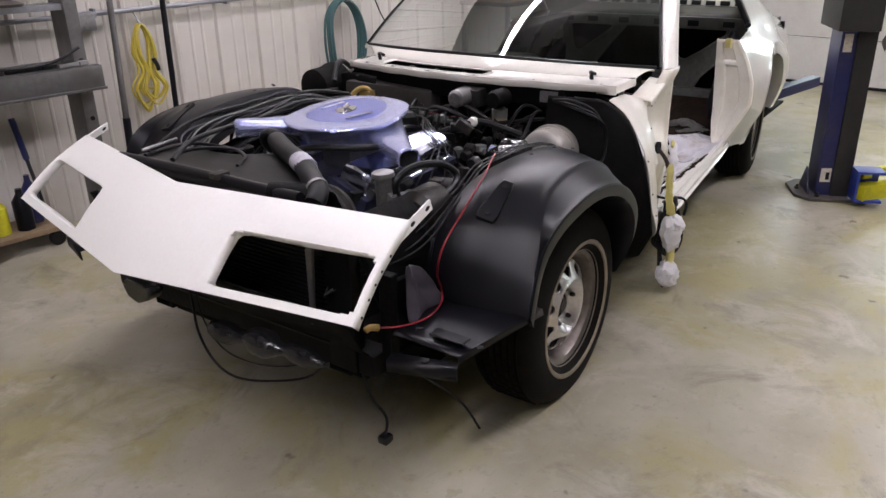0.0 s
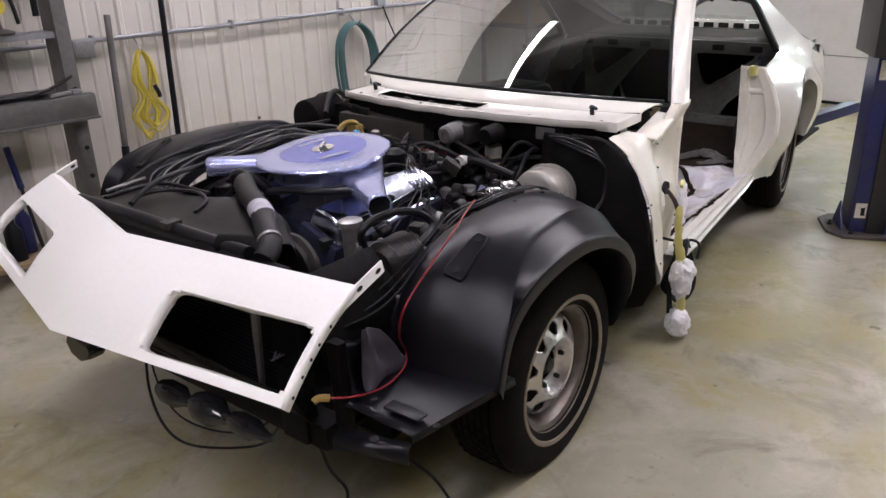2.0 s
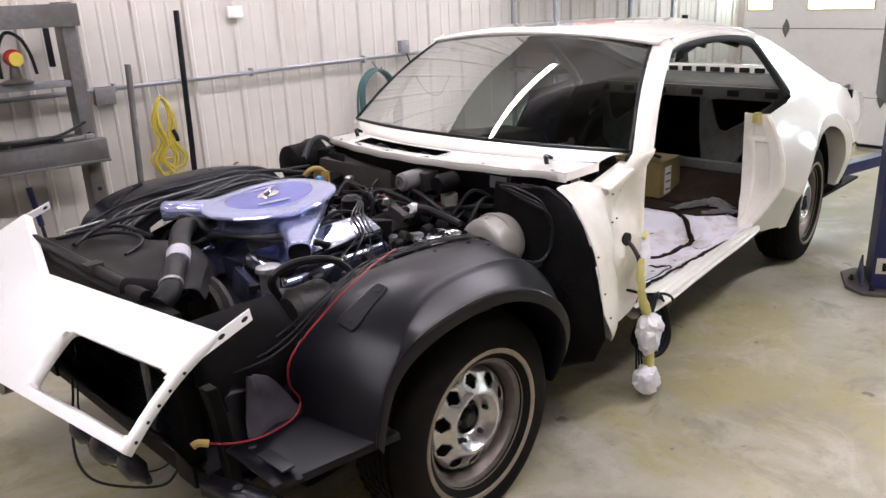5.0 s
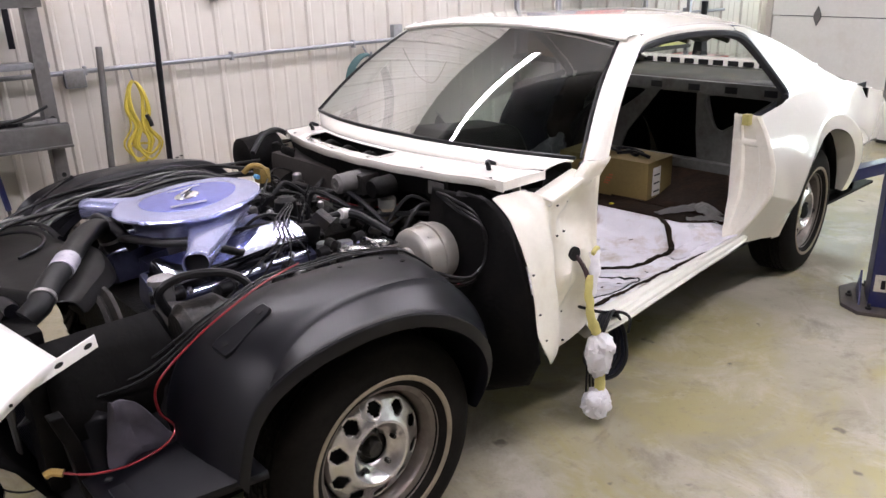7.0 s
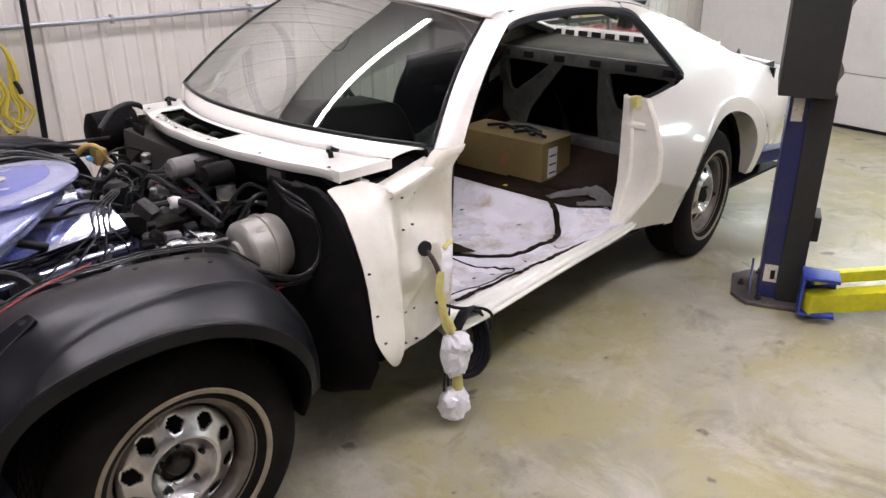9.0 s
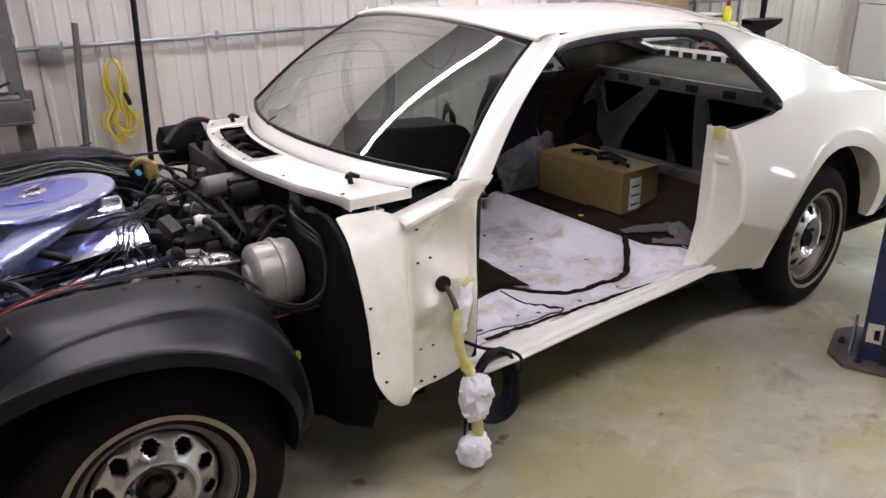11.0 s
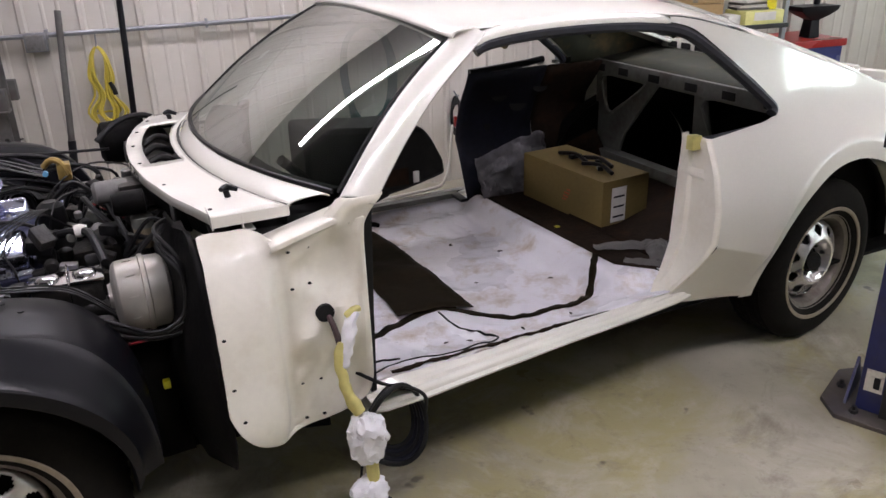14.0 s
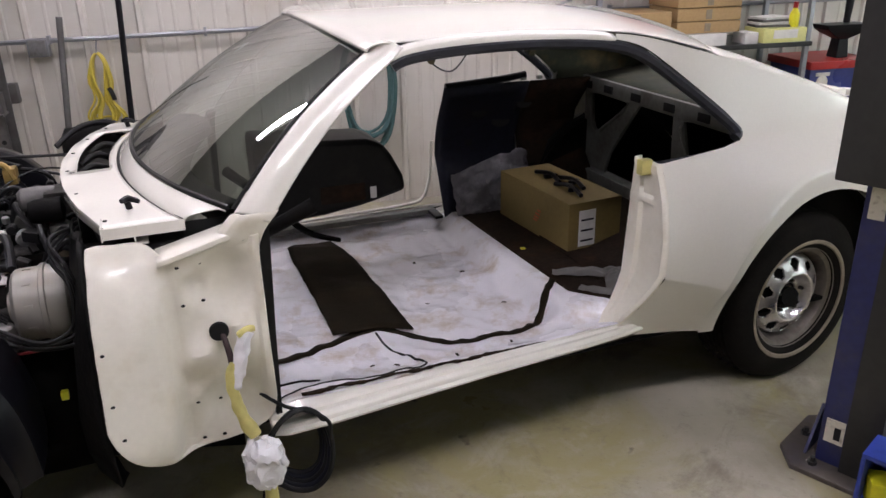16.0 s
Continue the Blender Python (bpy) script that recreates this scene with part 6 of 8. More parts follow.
# ---- the car: engine and bay ----
EY = 0.05                      # the engine sits a little off the middle
bm = bmnew()
box(bm, (-0.30, EY - 0.20, 0.36), (0.36, EY + 0.20, 0.66), bevel=0.03)
box(bm, (0.30, EY - 0.15, 0.40), (0.62, EY + 0.15, 0.72), bevel=0.05)
eng = part("engine", bm, CASTIRON, car, "metallic blue V8 engine with black iron block")
for s in (-1, 1):
    m = Matrix.Translation((-0.02, EY + s * 0.198, 0.746)) @ Matrix.Rotation(radians(s * -22), 4, "X")
    g = box(bmnew(), (-0.25, -0.085, -0.10), (0.25, 0.085, 0.0), m, 0.012)
    part("cylinder_head", g, HEADBLUE, eng, "grimy dark blue cylinder head")
    # valve cover: a boxy pressed lid with a flanged foot
    rows = []
    for x, e in ((-0.236, 0.0), (-0.232, 0.10), (-0.228, 0.85), (-0.220, 1.0), (-0.06, 1.0), (0.09, 1.0), (0.210, 1.0), (0.219, 0.85), (0.223, 0.10), (0.228, 0.0)):
        rows.append([m @ Vector((x, y, 0.006 + (z - 0.006) * e if z > 0.006 else z)) for y, z in ((-0.076, 0.003), (-0.066, 0.006), (-0.062, 0.010), (-0.059, 0.060), (-0.052, 0.069), (0.0, 0.072), (0.052, 0.069), (0.059, 0.060), (0.062, 0.010), (0.066, 0.006), (0.076, 0.003))])
    g = bmnew(); vs = sheet(g, rows)
    bmesh.ops.recalc_face_normals(g, faces=g.faces)
    part("valve_cover", g, VALVE, eng, "polished blue-silver valve cover", angle=40)
    for x in (-0.16, -0.05, 0.06, 0.16):
        for q in (-0.070, 0.070):
            g = lathe(bmnew(), [(0.001, 0.012), (0.006, 0.012), (0.007, 0.004), (0.001, 0.002)], (0, 0, 0), "z", 8)
            for v in g.verts:
                v.co = m @ (v.co + Vector((x, q, 0.004)))
            part("cover_bolt", g, ALLOY, eng)
    # exhaust manifold and plug leads
    g = tube(bmnew(), [(-0.20, EY + s * 0.37, 0.62), (0.02, EY + s * 0.39, 0.60), (0.22, EY + s * 0.38, 0.58), (0.34, EY + s * 0.36, 0.45)], 0.032, 10, 4)
    part("exhaust_manifold", g, CASTIRON, eng)
    for k in range(4):
        x0 = -0.13 + 0.10 * k
        xo = 0.10 + 0.018 * k
        g = tube(bmnew(), [(0.245 + 0.008 * k, EY + s * 0.06, 0.845), (0.21 + 0.008 * k, EY + s * 0.13, 0.862 - 0.004 * k), (xo + 0.02, EY + s * 0.20, 0.838), (xo - 0.01, EY + s * 0.275, 0.800), (xo * 0.5 + x0 * 0.5, EY + s * 0.315, 0.755), (x0, EY + s * 0.325, 0.68)], 0.003, 6, 6)
        part("plug_lead", g, HOSE, eng)
g = box(bmnew(), (-0.20, EY - 0.14, 0.66), (0.25, EY + 0.14, 0.75), None, 0.03)
part("intake_manifold", g, HEADBLUE, eng, "grimy dark blue intake manifold")
g = box(bmnew(), (-0.12, EY - 0.07, 0.75), (0.06, EY + 0.07, 0.86), None, 0.02)
part("carburettor", g, ALLOY, eng)
# distributor
g = lathe(bmnew(), [(0.001, 0.07), (0.022, 0.07), (0.040, 0.055), (0.045, 0.0), (0.032, -0.02), (0.03, -0.10), (0.001, -0.10)], (0.275, EY - 0.01, 0.785), "z", 18)
part("distributor", g, HOSE, eng, "black distributor cap")

# air cleaner
AC = (-0.055, 0.052)
g = lathe(bmnew(), [(0.05, 0.855), (0.15, 0.857), (0.165, 0.865), (0.168, 0.912), (0.200, 0.918), (0.214, 0.922), (0.2165, 0.928), (0.213, 0.934), (0.205, 0.9365), (0.195, 0.9345), (0.150, 0.940), (0.143, 0.9425), (0.05, 0.948), (0.001, 0.949)], (*AC, 0), "z", 64)
ac = part("air_cleaner", g, OLDBLUE, eng, "round silver-blue air cleaner with blue centre", angle=30)
g = lathe(bmnew(), [(0.001, 0.9505), (0.045, 0.9497), (0.10, 0.9465), (0.139, 0.9440), (0.139, 0.9415), (0.001, 0.9415)], (*AC, 0), "z", 48)
part("lid_decal", g, LIDBLUE, ac, "blue lid decal")
for a, w, r in ((-1.9, 0.05, 0.095), (1.3, 0.045, 0.095)):
    g = box(bmnew(), (-w, -0.010, -0.0006), (w, 0.010, 0.0006), Matrix.Translation((AC[0] + r * math.cos(a), AC[1] + r * math.sin(a), 0.9482)) @ Matrix.Rotation(a + math.pi / 2, 4, "Z"))
    part("lettering_bar", g, OLDBLUE, ac, smooth=False)
g = lathe(bmnew(), [(0.001, 0.965), (0.010, 0.964), (0.012, 0.958), (0.020, 0.956), (0.034, 0.953), (0.036, 0.949), (0.001, 0.949)], (*AC, 0), "z", 24)
part("wing_nut", g, CHROME, ac, "chrome centre nut")
g = box(bmnew(), (-0.022, -0.005, 0.956), (0.022, 0.005, 0.968), Matrix.Translation((*AC, 0)) @ Matrix.Rotation(0.6, 4, "Z"), 0.003)
part("nut_wing", g, CHROME, ac)


def snorkel(tip, label):
    a = Vector((AC[0] + 0.055, AC[1] + math.copysign(0.06, -0.1 + tip[1]) * 1.5, 0.888))
    t = Vector(tip)
    d = (t - a).normalized()
    side = d.cross(Vector((0, 0, 1))).normalized()
    up = side.cross(d)
    rows = []
    for f, w, h in ((0.0, 0.088, 0.022), (0.4, 0.062, 0.028), (0.75, 0.042, 0.032), (0.93, 0.034, 0.034), (1.0, 0.036, 0.036)):
        c = a + (t - a) * f / 1.0
        rows.append([c + side * w * math.copysign(abs(math.cos(q)) ** 0.7, math.cos(q)) + up * h * math.copysign(abs(math.sin(q)) ** 0.7, math.sin(q)) for q in (2 * math.pi * k / 16 for k in range(16))])
    g = bmnew(); sheet(g, rows, closed=True)
    bmesh.ops.recalc_face_normals(g, faces=g.faces)
    p = part("snorkel", g, OLDBLUE, ac, label, thick=0.003)
    g = bmnew()
    c = a + (t - a) * 0.95
    ring = [g.verts.new(c + side * 0.032 * math.cos(q) + up * 0.032 * math.sin(q)) for q in (2 * math.pi * k / 16 for k in range(16))]
    g.faces.new(ring)
    part("snorkel_mouth", g, DARK, ac, "dark open snorkel mouth")


snorkel((-0.212, -0.365, 0.865), "silver-blue intake snorkel")
snorkel((-0.255, 0.405, 0.885), "silver-blue intake snorkel")

# front of the engine: pump, fan pulley, hoses
g = lathe(bmnew(), [(0.001, -0.04), (0.105, -0.04), (0.11, -0.03), (0.095, -0.02), (0.11, -0.01), (0.11, 0.0), (0.001, 0.01)], (-0.39, EY - 0.25, 0.70), "x", 28)
part("fan_pulley", g, CASTIRON, eng, "black fan pulley")
g = lathe(bmnew(), [(0.001, -0.03), (0.075, -0.03), (0.065, -0.015), (0.075, 0.0), (0.001, 0.0)], (-0.37, EY - 0.02, 0.62), "x", 24)
part("crank_pulley", g, CASTIRON, eng)
bm = bmnew()
for k in range(5):
    m = Matrix.Translation((-0.42, EY, 0.66)) @ Matrix.Rotation(k * 1.2566, 4, "X") @ Matrix.Rotation(0.5, 4, "Z")
    box(bm, (-0.004, -0.035, 0.04), (0.004, 0.035, 0.20), m, 0.002)
part("fan", bm, BLACK, eng, "black five-blade fan")
g = tube(bmnew(), [(-0.255, 0.16, 0.80), (-0.285, 0.155, 0.875), (-0.335, 0.09, 0.895), (-0.40, -0.03, 0.895), (-0.46, -0.16, 0.895), (-0.53, -0.275, 0.885), (-0.575, -0.345, 0.865), (-0.61, -0.36, 0.845)], [0.029, 0.030, 0.031, 0.030, 0.030, 0.030, 0.030, 0.029], 16, 6)
part("radiator_hose", g, HOSE, eng, "thick black radiator hose")
for a, b in (((-0.558, -0.322, 0.875), (-0.563, -0.331, 0.872)), ((-0.262, 0.158, 0.825), (-0.264, 0.158, 0.834))):
    g = tube(bmnew(), [a, b], 0.0325, 16, 1)
    part("hose_clamp", g, ALLOY, eng, "bright metal hose clamp")
g = tube(bmnew(), [(-0.452, -0.142, 0.8955), (-0.476, -0.192, 0.8945), (-0.487, -0.212, 0.8925)], 0.0316, 16, 3)
part("hose_label", g, BANDSILVER, eng, "silver printed band on the hose")
g = tube(bmnew(), [(-0.56, -0.33, 0.85), (-0.60, -0.27, 0.862), (-0.63, -0.21, 0.862)], 0.03, 12, 4)
part("radiator_neck", g, BLACK, eng, "black radiator neck")
g = tube(bmnew(), [(-0.22, 0.24, 0.80), (-0.26, 0.25, 0.86), (-0.28, 0.20, 0.90), (-0.25, 0.13, 0.87), (-0.22, 0.10, 0.80)], 0.018, 10, 5)
part("bypass_hose", g, HOSE, eng)
g = tube(bmnew(), [(-0.02, -0.22, 0.80), (-0.12, -0.20, 0.862), (-0.215, -0.12, 0.872), (-0.255, 0.0, 0.868), (-0.25, 0.10, 0.845)], 0.012, 10, 6)
part("bypass_hose", g, HOSE, eng)
rng = random.Random(77)
for k in range(9):
    o = 0.016 * k
    g = tube(bmnew(), [(-0.42 + rng.uniform(-0.06, 0.06), 0.40 + o * 0.6, 0.82), (-0.30 + rng.uniform(-0.04, 0.04), 0.45 + o, 0.865 + rng.uniform(0, 0.02)), (-0.12 + rng.uniform(-0.04, 0.04), 0.44 + o, 0.905 + rng.uniform(-0.01, 0.03)), (0.08, 0.40 + o, 0.91 + rng.uniform(-0.02, 0.02)), (0.26, 0.34 + o, 0.86)], rng.choice((0.002, 0.0025, 0.0035)), 6, 6)
    part("loom_wire", g, rng.choice((HOSE, GREYFRAME, HOSE, LINER)), eng)
g = lathe(bmnew(), [(0.001, 0.885), (0.020, 0.886), (0.034, 0.880), (0.036, 0.866), (0.026, 0.862), (0.024, 0.74), (0.001, 0.74)], (-0.290, -0.322, -0.040), "z", 24)
part("oil_filler", g, ALLOY, eng, "grey oil filler cap")
# alternator and pump cluster on the driver's side
g = lathe(bmnew(), [(0.001, -0.07), (0.05, -0.07), (0.072, -0.05), (0.076, 0.04), (0.05, 0.07), (0.001, 0.07)], (-0.25, -0.46, 0.73), "x", 24)
part("alternator", g, CASTIRON, eng, "greasy dark alternator")
g = box(bmnew(), (-0.30, -0.42, 0.60), (-0.10, -0.30, 0.72), None, 0.03)
part("pump_bracket", g, CASTIRON, eng)
g = tube(bmnew(), [(-0.30, -0.40, 0.74), (-0.33, -0.41, 0.83), (-0.27, -0.43, 0.868), (-0.17, -0.46, 0.855), (-0.13, -0.49, 0.81), (-0.19, -0.50, 0.775), (-0.27, -0.49, 0.77)], 0.012, 8, 6)
part("pressure_hose", g, HOSE, eng, "black looped pressure hose")
g = tube(bmnew(), [(-0.31, -0.42, 0.60), (-0.34, -0.43, 0.75), (-0.36, -0.43, 0.80)], 0.009, 8, 4)
part("pressure_hose", g, HOSE, eng)
g = tube(bmnew(), [(-0.24, -0.43, 0.79), (-0.22, -0.45, 0.80), (-0.20, -0.45, 0.785)], 0.004, 6, 4)
part("red_lead", g, REDWIRE, eng, "red lead")

# small fittings that crowd the valley and the front cover
rng = random.Random(11)
for k in range(90):
    x = rng.uniform(-0.33, 0.50)
    y = rng.choice((rng.uniform(-0.42, -0.10), rng.uniform(-0.42, -0.10), rng.uniform(0.20, 0.50)))
    z = rng.uniform(0.60, 0.76)
    r = rng.uniform(0.010, 0.030)
    g = bmnew()
    if rng.random() < 0.5:
        lathe(g, [(0.001, -r), (r * 0.8, -r), (r, -r * 0.5), (r, r * 0.7), (r * 0.6, r), (0.001, r)], (x, y, z), rng.choice("xyz"), 12)
    else:
        box(g, (-r, -r * 1.3, -r * 0.8), (r, r * 1.3, r * 0.8), pose(x, y, z, rng.uniform(0, 40), 0, rng.uniform(0, 90)), r * 0.25)
    part("fitting", g, rng.choice((CASTIRON, CASTIRON, CASTIRON, HOSE, HOSE, HOSE, OLDBLUE, ALLOY)), eng)
for k in range(12):
    x0, y0 = rng.uniform(-0.30, 0.10), rng.choice((rng.uniform(-0.12, 0.05), rng.uniform(0.25, 0.62))) if k % 3 else rng.uniform(0.25, 0.62)
    x1, y1 = x0 + rng.uniform(0.10, 0.45), y0 + rng.uniform(-0.12, 0.12)
    z0, z1 = rng.uniform(0.72, 0.84), rng.uniform(0.68, 0.82)
    g = tube(bmnew(), [(x0, y0, z0 - 0.08), (x0 + 0.03, y0, z0), ((x0 + x1) / 2, (y0 + y1) / 2 + rng.uniform(-0.04, 0.04), max(z0, z1) + rng.uniform(0.0, 0.05)), (x1, y1, z1), (x1 + 0.02, y1, z1 - 0.10)], rng.uniform(0.004, 0.009), 6, 5)
    part("bay_hose", g, HOSE, car)

# passenger side: hoses over the inner wing and blower
for pts, r in ((((-0.58, 0.30, 0.87), (-0.45, 0.36, 0.90), (-0.20, 0.45, 0.885), (0.10, 0.47, 0.87), (0.40, 0.45, 0.85), (0.45, 0.44, 0.76)), 0.009), (((-0.50, 0.55, 0.84), (-0.30, 0.60, 0.90), (-0.05, 0.56, 0.925), (0.25, 0.60, 0.88), (0.50, 0.62, 0.86)), 0.006), (((-0.40, 0.48, 0.83), (-0.10, 0.52, 0.89), (0.18, 0.50, 0.91), (0.35, 0.42, 0.88)), 0.008)):
    part("bay_hose", tube(bmnew(), pts, r, 8, 6), HOSE, car)
g = tube(bmnew(), [(-0.52, 0.56, 0.85), (-0.40, 0.54, 0.865)], 0.006, 8, 1)
part("bright_tube", g, ALLOY, car)
g = lathe(bmnew(), [(0.001, -0.09), (0.055, -0.09), (0.085, -0.075), (0.09, 0.03), (0.10, 0.05), (0.10, 0.09), (0.001, 0.09)], (0.56, 0.755, 0.852), "x", 26)
part("blower_motor", g, BLACK, car, "black blower motor")
g = tube(bmnew(), [(0.46, 0.60, 0.90), (0.55, 0.66, 0.955), (0.66, 0.72, 0.955), (0.74, 0.72, 0.90)], 0.012, 8, 5)
part("bay_hose", g, HOSE, car)
g = box(bmnew(), (0.55, 0.12, 0.66), (0.72, 0.62, 0.89), None, 0.03)
part("heater_case", g, GREYBOX, car, "dusty grey heater case")
g = box(bmnew(), (0.31, 0.27, 0.85), (0.355, 0.33, 0.91), None, 0.012)
part("heater_valve", g, BRASSY, car, "yellow plated control valve")
g = tube(bmnew(), [(0.27, 0.33, 0.895), (0.295, 0.31, 0.92), (0.325, 0.285, 0.915), (0.345, 0.275, 0.87)], 0.011, 8, 5)
part("heater_elbow", g, BRASSY, car, "yellow plated elbow")
g = lathe(bmnew(), [(0.001, -0.012), (0.009, -0.012), (0.009, 0.012), (0.001, 0.012)], (0.275, 0.235, 0.895), "y", 12)
part("vacuum_plug", g, SKYPLAST, car, "light blue plastic plug")
# wiper motor on the firewall
g = lathe(bmnew(), [(0.001, -0.05), (0.012, -0.05), (0.013, -0.056), (0.026, -0.056), (0.036, -0.045), (0.038, 0.02), (0.034, 0.05), (0.001, 0.05)], (0.46, -0.10, 0.897), "x", 22)
wm = part("wiper_motor", g, MOTORGREY, car, "grey wiper motor")
g = box(bmnew(), (0.48, -0.16, 0.85), (0.60, -0.05, 0.925), None, 0.012)
part("motor_gearbox", g, CASTIRON, wm)
g = lathe(bmnew(), [(0.001, -0.05), (0.03, -0.05), (0.038, -0.03), (0.038, 0.04), (0.001, 0.05)], (0.50, -0.255, 0.90), "x", 18)
part("washer_pump", g, BLACK, car, "black washer pump")
g = lathe(bmnew(), [(0.001, 0.05), (0.026, 0.05), (0.031, 0.035), (0.031, -0.045), (0.001, -0.05)], (0.525, -0.245, 0.80), "z", 18)
vc = part("vacuum_can", g, TANCAN, car, "tan vacuum canister")
g = lathe(bmnew(), [(0.001, 0.062), (0.018, 0.062), (0.0325, 0.05), (0.0325, 0.018), (0.001, 0.016)], (0.525, -0.245, 0.80), "z", 18)
part("can_top", g, GREYFRAME, vc, "grey canister top")
g = box(bmnew(), (0.60, -0.49, 0.86), (0.64, -0.37, 0.94), None, 0.006)
part("relay_box", g, BLACK, car)
g = box(bmnew(), (0.597, -0.47, 0.882), (0.5995, -0.39, 0.928))
part("data_plate", g, ALLOY, car, "bright data plate", smooth=False)
for x0, y0 in ((0.60, 0.0), (0.60, -0.18), (0.60, -0.40), (0.55, 0.20)):
    for k in range(3):
        y1 = y0 + rng.uniform(-0.15, 0.15)
        g = tube(bmnew(), [(x0, y0, 0.84), (x0 - 0.06, (y0 + y1) / 2, 0.82 + rng.uniform(-0.04, 0.05)), (x0 - 0.14, y1, 0.74), (x0 - 0.12, y1 + 0.05, 0.66)], rng.uniform(0.004, 0.008), 6, 5)
        part("harness_wire", g, HOSE, car)
part("red_wire", tube(bmnew(), [(0.58, 0.14, 0.81), (0.52, 0.05, 0.77), (0.50, -0.06, 0.76), (0.54, -0.16, 0.77)], 0.003, 6, 6), REDWIRE, car, "red wire")
part("red_wire", tube(bmnew(), [(0.40, 0.02, 0.83), (0.46, -0.06, 0.81), (0.52, -0.16, 0.80), (0.57, -0.26, 0.82)], 0.003, 6, 6), REDWIRE, car, "red wire")
# white plug and vacuum hose to the booster
part("booster_hose", tube(bmnew(), [(0.26, -0.10, 0.78), (0.31, -0.18, 0.815), (0.37, -0.25, 0.83), (0.39, -0.34, 0.81), (0.40, -0.42, 0.79)], 0.013, 8, 5), HOSE, car, "black booster hose")
g = lathe(bmnew(), [(0.001, -0.018), (0.018, -0.018), (0.02, 0.0), (0.014, 0.018), (0.001, 0.018)], (0.353, -0.226, 0.83), "x", 14)
part("check_valve", g, PAPER, car, "white check valve")

# brake booster and master cylinder
BZ, BYY = 0.715, -0.505
g = lathe(bmnew(), [(r, 0.392 + (h - 0.372) * 0.82) for r, h in [(0.0010, 0.372), (0.0396, 0.372), (0.0440, 0.384), (0.0748, 0.388), (0.0906, 0.394), (0.0986, 0.404), (0.1012, 0.42), (0.1021, 0.478), (0.1082, 0.481), (0.1091, 0.495), (0.1030, 0.498), (0.1012, 0.54), (0.0950, 0.556), (0.0836, 0.562), (0.0528, 0.575), (0.0010, 0.575)]], (0, BYY, BZ), "x", 48)
bo = part("brake_booster", g, ZINC, car, "dull gold-silver brake booster drum", angle=30)
for k in range(10):
    a = 2 * math.pi * k / 10
    g = box(bmnew(), (0.44, -0.004, 0.1010), (0.463, 0.004, 0.1035), Matrix.Translation((0, BYY, BZ)) @ Matrix.Rotation(a, 4, "X"), 0.001)
    part("crimp", g, ZINC, bo)
MY = -0.435
g = bmnew()
box(g, (0.205, MY - 0.042, 0.685), (0.385, MY + 0.042, 0.765), None, 0.012)
tube(g, [(0.20, MY, 0.68), (0.40, MY - 0.03, 0.68)], 0.028, 12, 2)
mc = part("master_cylinder", g, CASTIRON, car, "black master cylinder with bright lid")
g = bmnew()
box(g, (0.200, MY - 0.047, 0.765), (0.390, MY + 0.047, 0.775), None, 0.003)
for x in (0.248, 0.342):
    lathe(g, [(0.001, 0.789), (0.022, 0.788), (0.030, 0.782), (0.032, 0.774), (0.001, 0.774)], (x, MY, 0), "z", 20)
part("lid", g, CHROME, mc, "bright plated lid with two domes")
g = tube(bmnew(), [(0.30, MY - 0.05, 0.70), (0.30, MY - 0.05, 0.785), (0.30, MY, 0.796), (0.30, MY + 0.05, 0.785), (0.30, MY + 0.05, 0.70)], 0.003, 6, 4)
part("bail_wire", g, CHROME, mc)
for dz, dy in ((0.0, 0.0), (0.02, 0.015), (0.035, 0.03)):
    g = tube(bmnew(), [(0.58, -0.45, 0.90), (0.53, -0.58 - dy, 0.915 - dz), (0.57, -0.66 - dy, 0.86 - dz), (0.60 - dz, -0.67 - dy, 0.73), (0.565 - dz, -0.67 - dy, 0.655 + dz), (0.47, -0.67 - dy, 0.650 + dz), (0.38, -0.66, 0.685 + dz), (0.31, -0.65, 0.735 + dz * 0.5)], 0.0055, 8, 6)
    part("bay_hose", g, HOSE, car, "black wiring loom")
g = tube(bmnew(), [(0.30, -0.63, 0.66), (0.40, -0.64, 0.635), (0.50, -0.645, 0.64)], 0.004, 6, 5)
part("red_wire", g, REDWIRE, car, "red wire below the booster")
g = lathe(bmnew(), [(0.001, 0.672), (0.02, 0.675), (0.034, 0.668), (0.04, 0.655), (0.04, 0.60), (0.001, 0.60)], (0.36, -0.53, 0), "z", 20)
part("steering_cap", g, ALLOY, car, "grey cast cap below the booster")
g = box(bmnew(), (0.48, -0.62, 0.46), (0.50, -0.60, 0.485), None, 0.004)
part("yellow_clip", g, LIME, car, "small yellow clip")
for k in range(4):
    g = tube(bmnew(), [(0.60, -0.44 - 0.02 * k, 0.86), (0.58 + 0.01 * k, -0.58, 0.82), (0.60, -0.62 - 0.01 * k, 0.66), (0.54, -0.56, 0.50)], 0.006, 6, 6)
    part("harness_wire", g, HOSE, car)

